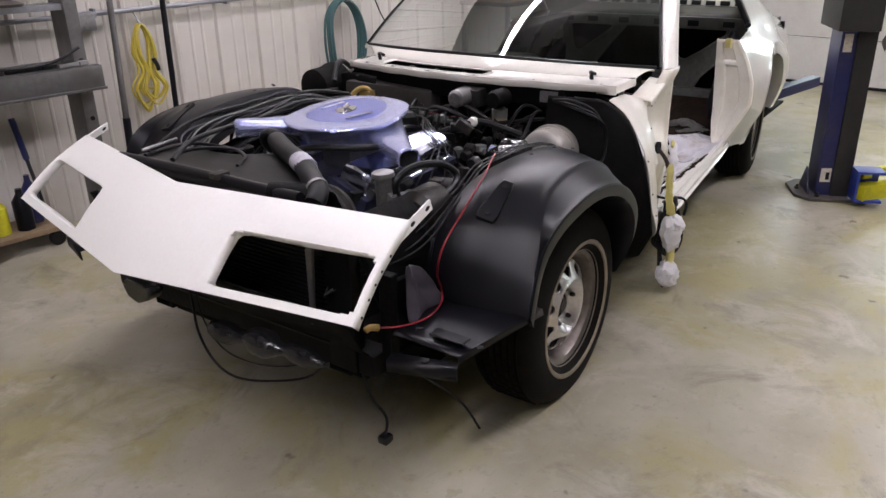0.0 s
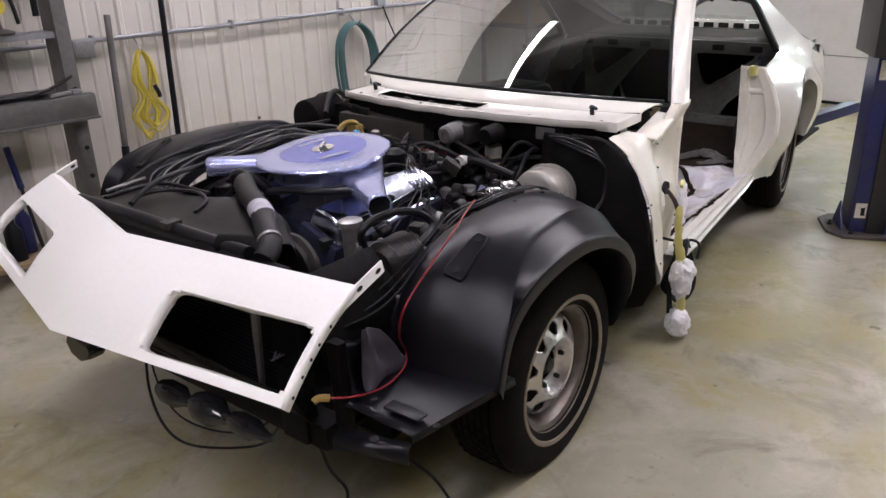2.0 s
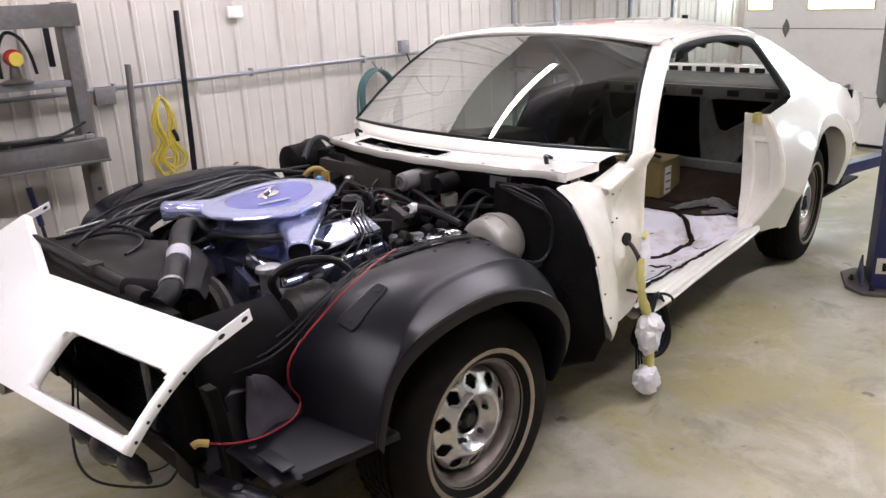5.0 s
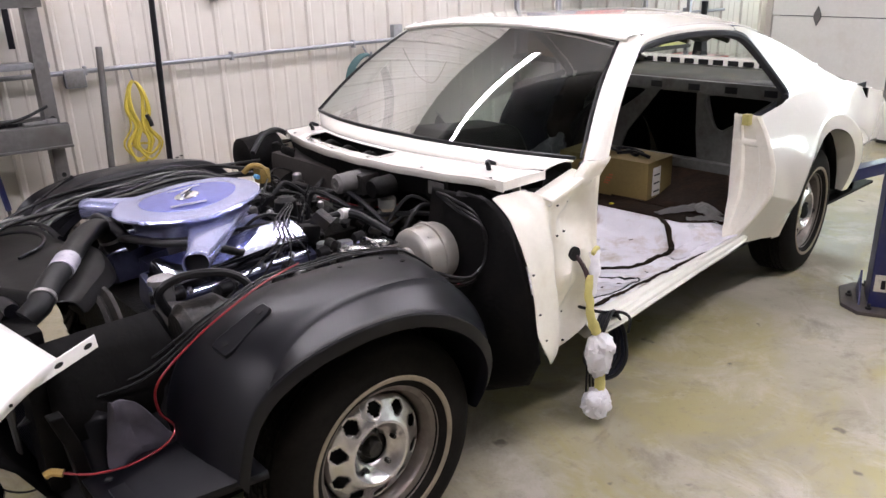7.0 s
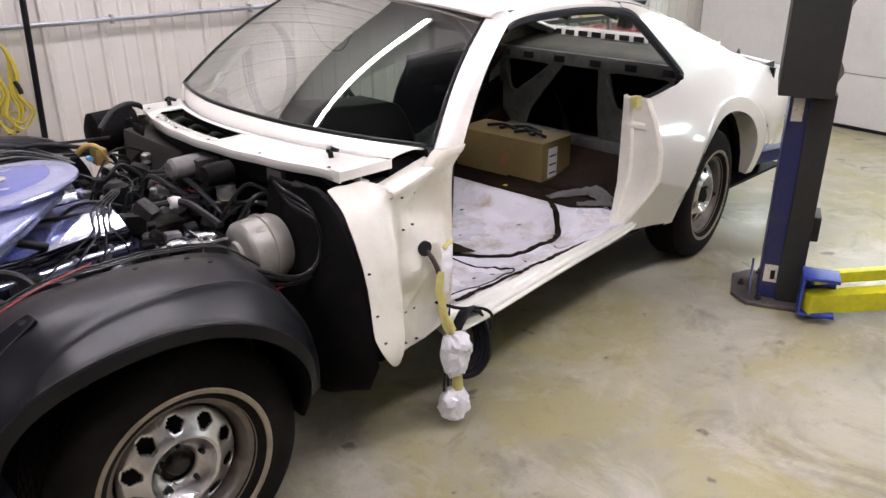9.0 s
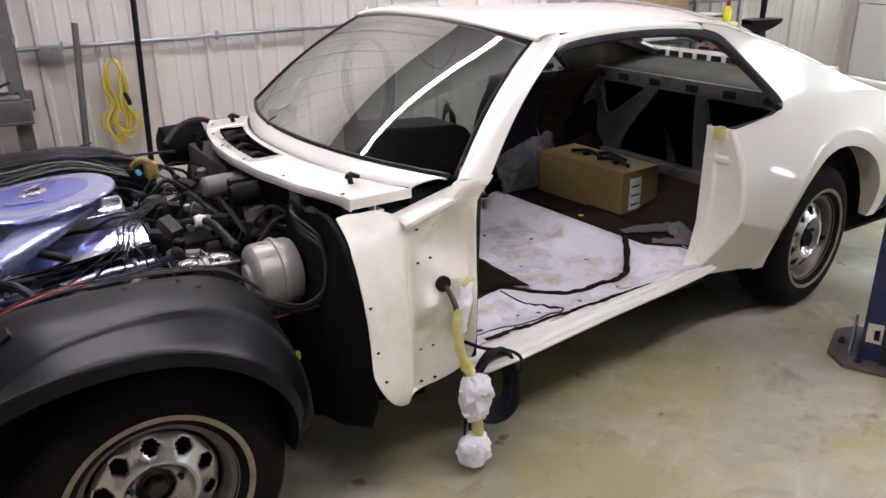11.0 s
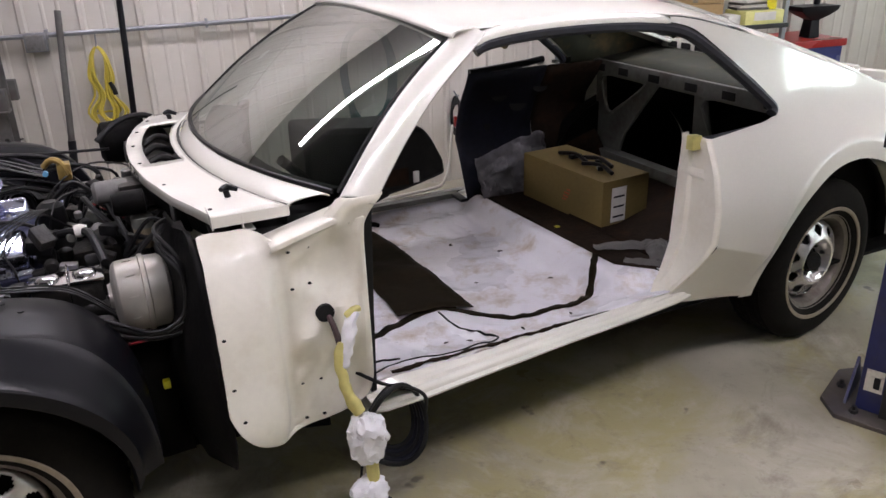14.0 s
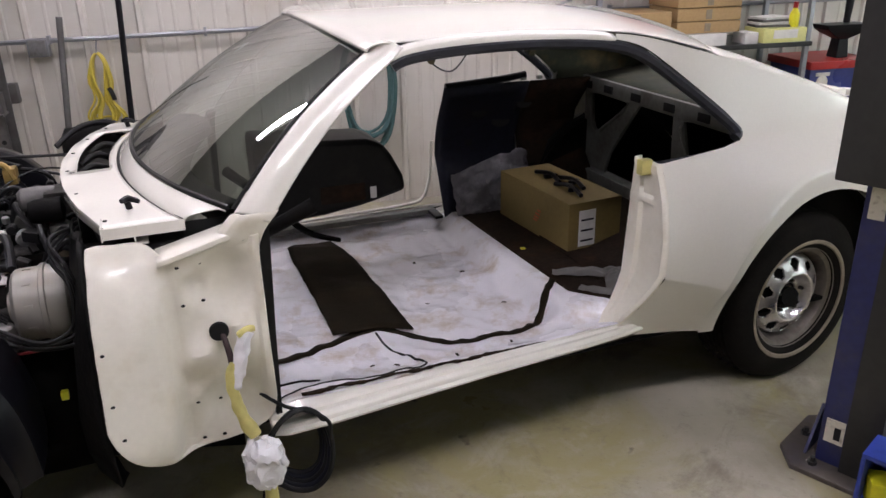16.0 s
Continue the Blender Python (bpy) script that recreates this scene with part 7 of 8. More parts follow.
# wiring over the driver's inner wing and red wire across the shelf
for k in range(4):
    o = 0.010 * k + 0.006 * math.sin(k * 2.3)
    g = tube(bmnew(), [(0.40, -0.63 + o, 0.72), (0.30, -0.605 + o, 0.80), (0.16, -0.585 + o, 0.822), (0.02, -0.58 + o, 0.838), (-0.12, -0.585 + o, 0.850), (-0.30, -0.62 + o, 0.80), (-0.45, -0.60 + o * 2, 0.70), (-0.62, -0.52 + o * 2, 0.66), (-0.70, -0.46, 0.62)], 0.003, 6, 6)
    part("wing_wire", g, HOSE, car, "black wires along the inner wing")
g = tube(bmnew(), [(-0.02, -0.56, 0.856), (-0.10, -0.60, 0.866), (-0.20, -0.645, 0.858), (-0.33, -0.675, 0.81), (-0.44, -0.675, 0.72), (-0.445, -0.655, 0.63), (-0.415, -0.645, 0.565), (-0.45, -0.67, 0.541), (-0.53, -0.69, 0.541), (-0.60, -0.665, 0.541), (-0.655, -0.615, 0.545)], 0.0029, 8, 8)
part("red_wire", g, REDWIRE, car, "red wire draped over the black wing")
g = tube(bmnew(), [(-0.655, -0.615, 0.545), (-0.675, -0.60, 0.55), (-0.69, -0.595, 0.545)], 0.010, 8, 3)
part("wire_connector", g, BRASSY, car, "yellow wire connector")

rng = random.Random(31)
for k in range(70):
    x, y, z = rng.uniform(0.22, 0.62), rng.uniform(-0.36, 0.42), rng.uniform(0.66, 0.84)
    r = rng.uniform(0.008, 0.026)
    g = bmnew()
    if rng.random() < 0.6:
        lathe(g, [(0.001, -r), (r * 0.8, -r), (r, -r * 0.5), (r, r * 0.7), (r * 0.6, r), (0.001, r)], (x, y, z), rng.choice("xyz"), 12)
    else:
        box(g, (-r, -r * 1.4, -r * 0.8), (r, r * 1.4, r * 0.8), pose(x, y, z, rng.uniform(0, 40), 0, rng.uniform(0, 90)), r * 0.25)
    part("fitting", g, rng.choice((CASTIRON, CASTIRON, HOSE, GREYFRAME, SHROUD, ALLOY)), car)
for k in range(16):
    x0, y0 = rng.uniform(0.20, 0.40), rng.uniform(-0.20, 0.35)
    x1, y1 = rng.uniform(0.42, 0.66), rng.uniform(-0.45, 0.50)
    g = tube(bmnew(), [(x0, y0, rng.uniform(0.66, 0.80)), (x0 + 0.04, y0 + rng.uniform(-0.05, 0.05), rng.uniform(0.78, 0.88)), ((x0 + x1) / 2, (y0 + y1) / 2, rng.uniform(0.74, 0.88)), (x1, y1, rng.uniform(0.70, 0.86)), (x1 + 0.03, y1 + 0.02, rng.uniform(0.60, 0.72))], rng.choice((0.003, 0.0035, 0.004, 0.006, 0.009)), 6, 6)
    part("bay_hose", g, HOSE, car)

STRETCH = False
# ---- things in and round the car ----
# bagged wiring loom hanging from the cowl side hole
loom = thing("wiring_loom", (0.93, -0.80, 0.20), "wiring loom wrapped in yellow tape and white plastic bags, hanging", "wiring loom")
g = tube(bmnew(), [(0.915, -0.775, 0.668), (0.922, -0.80, 0.655), (0.93, -0.83, 0.61), (0.932, -0.845, 0.56)], [0.007, 0.008, 0.009, 0.009], 8, 5)
part("loom_stem", g, mat("brown_loom_tape", (0.05, 0.03, 0.03), 0.5), loom, "dark loom stem")


def crumple(bm, amt, seed, freq=26.0):
    for v in bm.verts:
        d = noise.noise_vector(v.co * freq + Vector((seed, 0, 0)))
        v.co += Vector(d) * amt


g = tube(bmnew(), [(0.935, -0.846, 0.60), (0.925, -0.848, 0.56), (0.925, -0.850, 0.52), (0.930, -0.852, 0.48), (0.945, -0.856, 0.42), (0.965, -0.86, 0.375)], [0.012, 0.016, 0.015, 0.016, 0.018, 0.020], 12, 6)
crumple(g, 0.007, 1)
part("tape_wrap", g, TAPE, loom, "yellow masking tape wrap")
g = tube(bmnew(), [(0.978, -0.828, 0.675), (0.966, -0.842, 0.64), (0.948, -0.850, 0.595), (0.938, -0.852, 0.55), (0.934, -0.852, 0.52)], [0.019, 0.018, 0.019, 0.016, 0.010], 12, 6)
crumple(g, 0.009, 12, 40)
part("plastic_wrap", g, PLASTIC, loom, "white plastic wrapped round the loom")
g = tube(bmnew(), [(0.955, -0.838, 0.672), (0.975, -0.833, 0.682), (1.0, -0.826, 0.680)], [0.006, 0.010, 0.007], 8, 4)
crumple(g, 0.004, 4, 50)
part("tape_end", g, TAPE, loom)
for c, rr, hh, sd in (((0.982, -0.865, 0.285), 0.058, 0.082, 3), ((0.972, -0.868, 0.085), 0.060, 0.058, 7)):
    g = bmnew()
    bmesh.ops.create_icosphere(g, subdivisions=4, radius=1.0)
    for v in g.verts:
        v.co = Vector((v.co.x * rr, v.co.y * rr * 0.8, v.co.z * hh * (1.1 if v.co.z < 0 else 1.0)))
        v.co += Vector(c)
    crumple(g, 0.014, sd, 30)
    crumple(g, 0.008, sd + 5, 75)
    part("plastic_bag", g, PLASTIC, loom, "crumpled white plastic bag")
g = tube(bmnew(), [(0.99, -0.866, 0.215), (0.99, -0.868, 0.135)], 0.019, 10, 3)
crumple(g, 0.004, 9)
part("tape_wrap", g, TAPE, loom)
# coil of dark cable behind the bag, under the sill
coil = thing("cable_coil", (1.06, -0.80, 0.20), "coil of dark blue-black cable hung under the sill", "cable coil")
for k in range(5):
    rr = 0.085 + 0.006 * k
    g = tube(bmnew(), [(1.08 + rr * math.cos(a) * 0.9, -0.79 - 0.012 * k + 0.02 * math.sin(a * 2), 0.27 + rr * 1.25 * math.sin(a)) for a in (2 * math.pi * j / 10 for j in range(10))], 0.008, 8, 4, closed=True)
    part("loop", g, NAVY if k % 2 else HOSE, coil)
g = tube(bmnew(), [(1.00, -0.74, 0.43), (1.06, -0.80, 0.405), (1.13, -0.845, 0.395), (1.17, -0.86, 0.36), (1.17, -0.855, 0.30)], 0.006, 6, 6)
part("cable_end", g, HOSE, coil)
for k in range(3):
    g = tube(bmnew(), [(1.00 + 0.01 * k, -0.80, 0.24), (0.97 + 0.02 * k, -0.82, 0.14), (0.96 + 0.03 * k, -0.83, 0.06), (0.95 + 0.05 * k, -0.86, 0.02 + 0.004)], 0.004, 6, 5)
    part("cable_end", g, HOSE, coil)
# black wires on the cabin floor
for flat, r in ((((1.04, -0.69), (1.10, -0.655), (1.183, -0.63), (1.25, -0.64), (1.32, -0.662), (1.42, -0.668), (1.495, -0.665), (1.54, -0.645), (1.532, -0.60), (1.478, -0.517), (1.455, -0.45), (1.45, -0.37)), 0.0045), (((1.03, -0.62), (1.09, -0.60), (1.15, -0.585), (1.20, -0.60)), 0.004)):
    pts = [(p.x, p.y, max(pan_z(p.x + dx, p.y) for dx in (-0.012, 0, 0.012)) + 0.005) for p in cat([(x, y, 0) for x, y in flat], 5)]
    w = thing("floor_wire", (pts[2][0], pts[2][1], 0.35), "loose black wire on the cabin floor", "wire")
    part("strand", tube(bmnew(), pts, r, 6, 2), HOSE, w)
# cardboard box on the rear floor
def carton(name, c, size, yaw, label, mat_=CARD, flap=0.0):
    t = thing(name, (c[0], c[1], c[2] - size[2] / 2), label, "box")
    m = Matrix.Translation(c) @ Matrix.Rotation(radians(yaw), 4, "Z")
    g = box(bmnew(), (-size[0] / 2, -size[1] / 2, -size[2] / 2), (size[0] / 2, size[1] / 2, size[2] / 2), m, 0.004)
    part("carton_body", g, mat_, t)
    return t, m


ct, cm = carton("cardboard_box", (2.455, 0.16, 0.513), (0.26, 0.57, 0.221), 4, "tan cardboard box with red mark on the rear floor")
g = bmnew()
for a, b, c, d in ((-0.072, 0.012, -0.048, 0.020), (-0.066, -0.006, -0.030, 0.003), (-0.058, -0.022, -0.022, -0.014), (-0.046, -0.036, -0.016, -0.029)):
    box(g, (-0.1322, a, b), (-0.1303, c, d), cm)
part("red_mark", g, mat("faded_red_print", (0.34, 0.085, 0.03), 0.7), ct, "faded red printed mark", smooth=False)
g = box(bmnew(), (-0.080, -0.2885, -0.080), (0.0, -0.2862, 0.075), cm)
lb = part("white_label", g, PAPER, ct, "white shipping label", smooth=False)
for k in range(3):
    g = box(bmnew(), (-0.070, -0.2900, -0.06 + 0.045 * k), (-0.01, -0.2886, -0.052 + 0.045 * k), cm)
    part("print_bar", g, SATIN, lb, smooth=False)
# latches and rods lying on the box
rods = thing("seat_hardware", (2.47, 0.15, 0.59), "black seat hardware lying on the cardboard box", "car parts")
for k, (x, y) in enumerate(((2.45, 0.22), (2.50, 0.10), (2.44, 0.02))):
    g = bmnew()
    tube(g, [(x, y + 0.10, 0.597), (x + 0.02, y, 0.612), (x + 0.01, y - 0.10, 0.60)], 0.010, 8, 4)
    box(g, (-0.03, -0.012, 0), (0.03, 0.012, 0.018), pose(x + 0.02, y, 0.592, 0, 0, 30 * k), 0.004)
    part("rod", g, SATIN, rods)
rods.location += Vector((-0.02, 0.0, 0.036))


def crumpled_sheet(name, c, w, d, yaw, seed, label, material=PAPER, h=0.05):
    t = thing(name, (c[0], c[1], c[2]), label, "paper")
    g = bmnew()
    n = 26
    m = Matrix.Translation(c) @ Matrix.Rotation(radians(yaw), 4, "Z")
    rows = []
    for i in range(n + 1):
        row = []
        for j in range(n + 1):
            u, v = i / n - 0.5, j / n - 0.5
            dome = max(0, 1 - 4 * u * u) * max(0, 1 - 4 * v * v)
            zz = dome * h + (abs(noise.noise(Vector((u * 4 + seed, v * 4, 0.3)))) * 0.5 + abs(noise.noise(Vector((u * 9, v * 9 + seed, 1.3)))) * 0.25) * (0.012 + h * 0.55)
            row.append(m @ Vector((u * w, v * d, zz + 0.004)))
        rows.append(row)
    sheet(g, rows)
    part("crumpled_sheet", g, material, t, thick=0.0015)
    return t


# plastic sheet leaning against the far inner quarter
t = thing("plastic_sheet", (2.30, 0.53, 0.405), "crumpled grey plastic sheet leaning on the far inner quarter", "plastic sheet")
rows = []
for i in range(29):
    u = i / 28
    row = []
    for j in range(19):
        v = j / 18
        top = lin((0, 0.12, 0.3, 0.6, 0.9, 1), (0.59, 0.60, 0.625, 0.66, 0.685, 0.66), u)
        fold = 0.022 * abs(noise.noise(Vector((u * 6, v * 4, 2.2)))) + 0.012 * abs(noise.noise(Vector((u * 14, v * 11, 5.1))))
        row.append((2.11 + 0.40 * u + 0.02 * noise.noise(Vector((v * 3, u, 1))), 0.575 - 0.09 * (1 - v) ** 1.5 - fold * 1.6, 0.408 + (top - 0.408) * v + 0.01 * noise.noise(Vector((u * 9, 0, v)))))
    rows.append(row)
g = bmnew(); sheet(g, rows)
part("crumpled_sheet", g, mat("grey_plastic_sheet", (0.12, 0.115, 0.125), 0.25, var=0.3, stain=(0.30, 0.29, 0.31), stain_amt=0.7, stain_scale=12), t, thick=0.0015)
# greyish metal bits on the rear floor, built as small crumpled sheets
crumpled_sheet("crumpled_paper", (2.30, -0.36, 0.415), 0.05, 0.26, 62, 9, "small dull grey metal bits on the rear floor", mat("dull_grey_metal_bits", (0.12, 0.115, 0.11), 0.6, var=0.3, bump=0.1, stain=(0.08, 0.07, 0.06), stain_amt=0.6, stain_scale=20), 0.022)
crumpled_sheet("crumpled_paper", (2.38, -0.46, 0.42), 0.10, 0.20, -30, 15, "small dull grey metal bits on the rear floor", mat("dull_grey_metal_bits", (0.12, 0.115, 0.11), 0.6, var=0.3, bump=0.1, stain=(0.08, 0.07, 0.06), stain_amt=0.6, stain_scale=20), 0.03)
crumpled_sheet("crumpled_paper", (2.28, -0.53, 0.41), 0.035, 0.20, 40, 21, "small dull grey metal bits on the rear floor", mat("dull_grey_metal_bits", (0.12, 0.115, 0.11), 0.6, var=0.3, bump=0.1, stain=(0.08, 0.07, 0.06), stain_amt=0.6, stain_scale=20), 0.018)
g = thing("yellow_clip", (2.20, 0.0, 0.405), "small yellow plastic clip on the crossmember", "clip")
part("clip_body", box(bmnew(), (2.19, -0.025, 0.405), (2.21, -0.005, 0.417), None, 0.003), LIME, g)
for x, y in ((1.72, -0.16), (1.95, 0.05), (1.66, -0.60), (1.86, -0.60), (1.45, -0.61), (1.38, -0.58), (1.80, 0.22), (1.98, -0.30)):
    b = thing("drain_plug", (x, y, pan_z(x, y)), "small rusty drain plug in the floor pan", "plug", "drain plugs")
    part("disc", lathe(bmnew(), [(0.001, 0.006), (0.011, 0.006), (0.013, 0.001), (0.013, -0.004), (0.001, -0.004)], (x, y, pan_z(x, y)), "z", 14), RUST, b)
# ---- the two-post lift column ----
lift = thing("lift_post", (2.80, -1.32, 0), "dark blue two-post car lift column on a steel base plate", "car lift")
B = Vector((2.60, -1.17, 0))
U, W = Vector((0.40, -0.917, 0)), Vector((0.917, 0.40, 0))


def P(u, w, z=0.0):
    return B + U * u + W * w + Vector((0, 0, z))


g = bmnew()
out = [P(0.0, 0.0), P(0.30, 0.0), P(0.35, 0.07), P(0.35, 0.40), P(0.0, 0.40), P(-0.07, 0.32), P(-0.07, 0.09)]
lo = [g.verts.new(p) for p in out]
hi = [g.verts.new(p + Vector((0, 0, 0.018))) for p in out]
g.faces.new(lo[::-1]); g.faces.new(hi)
for i in range(len(out)):
    g.faces.new((lo[i], lo[(i + 1) % len(out)], hi[(i + 1) % len(out)], hi[i]))
bmesh.ops.recalc_face_normals(g, faces=g.faces)
part("base_plate", g, mat("painted_base_plate", (0.10, 0.085, 0.075), 0.5, 0.3, var=0.3, stain=(0.03, 0.035, 0.09), stain_amt=0.6, stain_scale=5), lift, "worn steel base plate", bevel=0.003)
LM = Matrix(((U.x, W.x, 0, B.x), (U.y, W.y, 0, B.y), (0, 0, 1, 0), (0, 0, 0, 1)))
HT = 3.2
g = slab(bmnew(), [(0.045, 0.085), (0.215, 0.085), (0.215, 0.30), (0.170, 0.30), (0.170, 0.292), (0.207, 0.292), (0.207, 0.093), (0.053, 0.093), (0.053, 0.292), (0.09, 0.292), (0.09, 0.30), (0.045, 0.30)], 0.018, HT)
bmesh.ops.transform(g, matrix=LM, verts=g.verts)
part("column", g, LIFTBLUE, lift, "dark blue folded steel column", bevel=0.003, smooth=False)
for u in (0.005, 0.225):
    g = bmnew()
    pts = [(u, 0.09, 0.018), (u, 0.30, 0.018), (u, 0.20, 0.16)]
    a = [g.verts.new(LM @ Vector(p)) for p in pts]
    b = [g.verts.new(LM @ (Vector(p) + Vector((0.010, 0, 0)))) for p in pts]
    g.faces.new(a); g.faces.new(b[::-1])
    for i in range(3):
        g.faces.new((a[i], a[(i + 1) % 3], b[(i + 1) % 3], b[i]))
    bmesh.ops.recalc_face_normals(g, faces=g.faces)
    part("gusset", g, LIFTBLUE, lift, "blue gusset", smooth=False)
g = box(bmnew(), (-0.01, -0.03, 0.985), (0.205, 0.36, 2.1), LM, 0.008)
part("carriage", g, LIFTBLACK, lift, "black lift carriage on the column")
g = box(bmnew(), (0.125, 0.062, 0.02), (0.225, 0.284, 0.984), LM, 0.003)
part("column_cover", g, LIFTBLACK, lift, "black strip on the column")
g = box(bmnew(), (0.060, 0.0825, 0.10), (0.118, 0.0848, 0.185), LM)
lb = part("warning_label", g, LABEL, lift, "worn cream warning label", smooth=False)
g = box(bmnew(), (0.088, 0.0810, 0.115), (0.108, 0.0824, 0.16), LM)
part("label_bar", g, SATIN, lb, smooth=False)
g = box(bmnew(), (0.060, 0.0825, 0.86), (0.105, 0.0848, 0.96), LM)
part("warning_label", g, LABEL, lift, "worn cream warning label", smooth=False)
for u, w in ((0.05, 0.05), (0.27, 0.05), (0.30, 0.20), (0.30, 0.34), (0.05, 0.36), (-0.03, 0.2)):
    g = lathe(bmnew(), [(0.001, 0.045), (0.008, 0.045), (0.008, 0.030), (0.015, 0.030), (0.015, 0.018), (0.001, 0.018)], P(u, w), "z", 6)
    part("anchor_bolt", g, DARKSTEEL, lift, smooth=False)
# swing arm on the floor side: blue box with lime arm
g = bmnew()
for lo, hi in (((0.215, -0.08, 0.03), (0.365, 0.05, 0.045)), ((0.215, -0.08, 0.20), (0.365, 0.05, 0.215)), ((0.215, -0.08, 0.045), (0.227, 0.05, 0.20)), ((0.225, 0.035, 0.045), (0.365, 0.047, 0.20))):
    box(g, lo, hi, LM, 0.003)
part("arm_bracket", g, mat("bright_blue_bracket", (0.03, 0.055, 0.30), 0.4, var=0.2), lift, "bright blue arm bracket")
for a, b, z, wd, ht in (((0.24, -0.05), (0.95, 0.33), 0.085, 0.040, 0.045), ((0.26, 0.02), (0.95, 0.43), 0.175, 0.022, 0.026), ((0.75, 0.24), (1.35, 0.64), 0.12, 0.036, 0.036)):
    pa, pb = P(*a, z), P(*b, z)
    d = (pb - pa)
    m = Matrix.Translation(pa) @ Matrix.Rotation(math.atan2(d.y, d.x), 4, "Z")
    g = box(bmnew(), (0, -wd, -ht), (d.length, wd, ht), m, 0.005)
    part("swing_arm", g, LIME, lift, "lime yellow swing arm")
pa = P(1.33, 0.645, 0)
g = lathe(bmnew(), [(0.001, 0.02), (0.03, 0.02), (0.03, 0.16), (0.055, 0.165), (0.055, 0.19), (0.001, 0.19)], pa, "z", 18)
part("lift_pad", g, LIFTBLACK, lift, "black lift pad")
# blue-grey arm reaching under the car's tail from the same lift
g = bmnew()
pa, pb = Vector((3.50, -0.62, 0.40)), Vector((4.10, -0.86, 0.45))
d = pb - pa
m = Matrix.Translation(pa) @ Matrix.Rotation(math.atan2(d.y, d.x), 4, "Z") @ Matrix.Rotation(-math.asin(d.z / d.length), 4, "Y")
box(g, (0, -0.04, -0.035), (d.length, 0.04, 0.035), m, 0.005)
part("rear_swing_arm", g, LIFTBLUE, lift, "blue swing arm raised under the tail")
g = box(bmnew(), (0.215, 0.20, 0.28), (0.27, 0.36, 0.40), LM, 0.01)
part("arm_pivot", g, LIFTBLACK, lift)

# ---- along the north wall ----
KNOWN = {ob.name for ob in scene.objects}
YW = Y1 - 0.02
pipe = thing("conduit_pipe", (0, YW - 0.03, 1.14), "galvanised conduit pipe running along the wall", "conduit")
g = tube(bmnew(), [(-6.4, YW - 0.03, 1.10), (0, YW - 0.03, 1.138), (2.4, YW - 0.03, 1.172), (6.0, YW - 0.03, 1.19)], 0.0135, 8, 6)
part("pipe", g, GALV, pipe)
for k in range(14):
    x = -5.6 + k * 0.85
    part("strap", box(bmnew(), (x - 0.008, YW - 0.046, 1.115 + 0.012 * x), (x + 0.008, YW, 1.165 + 0.012 * x), None, 0.002), GALV, pipe)
jb = thing("junction_box", (0.285, YW, 1.10), "grey electrical outlet box on the wall conduit", "outlet box")
part("box_shell", box(bmnew(), (0.235, YW - 0.055, 1.055), (0.345, YW + 0.01, 1.155), None, 0.006), GALV, jb)
part("cover_plate", box(bmnew(), (0.245, YW - 0.060, 1.062), (0.335, YW - 0.0552, 1.148), None, 0.002), ALLOY, jb)
jb2 = thing("junction_box", (2.30, YW, 1.22), "grey electrical outlet box on the wall", "outlet box")
part("box_shell", box(bmnew(), (2.36, YW - 0.05, 1.17), (2.43, YW + 0.01, 1.27), None, 0.006), GALV, jb2)
part("cord", tube(bmnew(), [(2.40, YW - 0.05, 1.18), (2.45, YW - 0.06, 1.05), (2.55, YW - 0.05, 0.90), (2.68, YW - 0.05, 0.85), (2.80, YW - 0.04, 0.98)], 0.005, 6, 6), HOSE, jb2)
wb = thing("wall_outlet", (1.14, YW, 1.53), "white wall outlet plate", "outlet")
part("plate", box(bmnew(), (1.09, YW - 0.03, 1.49), (1.19, YW, 1.56), None, 0.006), CEILMAT, wb)


def pole(name, foot, top, r, material, lower, label):
    t = thing(name, (foot[0], foot[1], 0), label, "pole")
    a, b = Vector(foot), Vector(top)
    part("shaft", tube(bmnew(), [a, b], r, 10, 1), material, t)
    if lower:
        part("sleeve", tube(bmnew(), [a, a.lerp(b, lower)], r * 1.25, 10, 1), SATIN, t, "black lower sleeve")
    return t


pole("leaning_pole", (0.33, 2.04, 0.0), (0.435, 2.17, 1.27), 0.018, STEELGREY, 0.45, "grey steel jack handle with black grip leaning on the wall")
pole("black_pole", (0.695, 2.12, 0.0), (0.765, 2.19, 1.55), 0.017, SATIN, 0, "black pole leaning against the siding")

# yellow extension cord on a hook
cord = thing("extension_cord", (0.56, YW - 0.03, 0.80), "coiled yellow extension cord hanging on a wall hook", "extension cord")
rng = random.Random(3)
for k in range(9):
    w = rng.uniform(0.045, 0.085)
    dx = rng.uniform(-0.02, 0.02)
    h = rng.uniform(0.36, 0.50)
    tw = rng.uniform(-0.03, 0.03)
    yy = YW - 0.030 - 0.005 * k
    pts = [(0.592, yy, 1.065), (0.592 - w * 0.55, yy - 0.008, 1.01), (0.585 - w * 0.6 + dx, yy - 0.010, 0.90), (0.585 - w * 0.35 + tw, yy - 0.012, 0.80), (0.585 - w + dx + tw, yy - 0.01, 0.70), (0.585 + dx + tw, yy, 1.06 - h), (0.585 + w + dx + tw, yy - 0.01, 0.70), (0.585 + w * 0.35 + tw, yy - 0.012, 0.80), (0.595 + w * 0.6 + dx, yy - 0.010, 0.90), (0.592 + w * 0.55, yy - 0.008, 1.01)]
    part("loop", tube(bmnew(), pts, 0.0062, 7, 4, closed=True), YELLOW, cord)
part("plug", tube(bmnew(), [(0.630, YW - 0.08, 0.87), (0.645, YW - 0.085, 0.83), (0.650, YW - 0.085, 0.80)], 0.013, 8, 3), HOSE, cord, "black plug end")
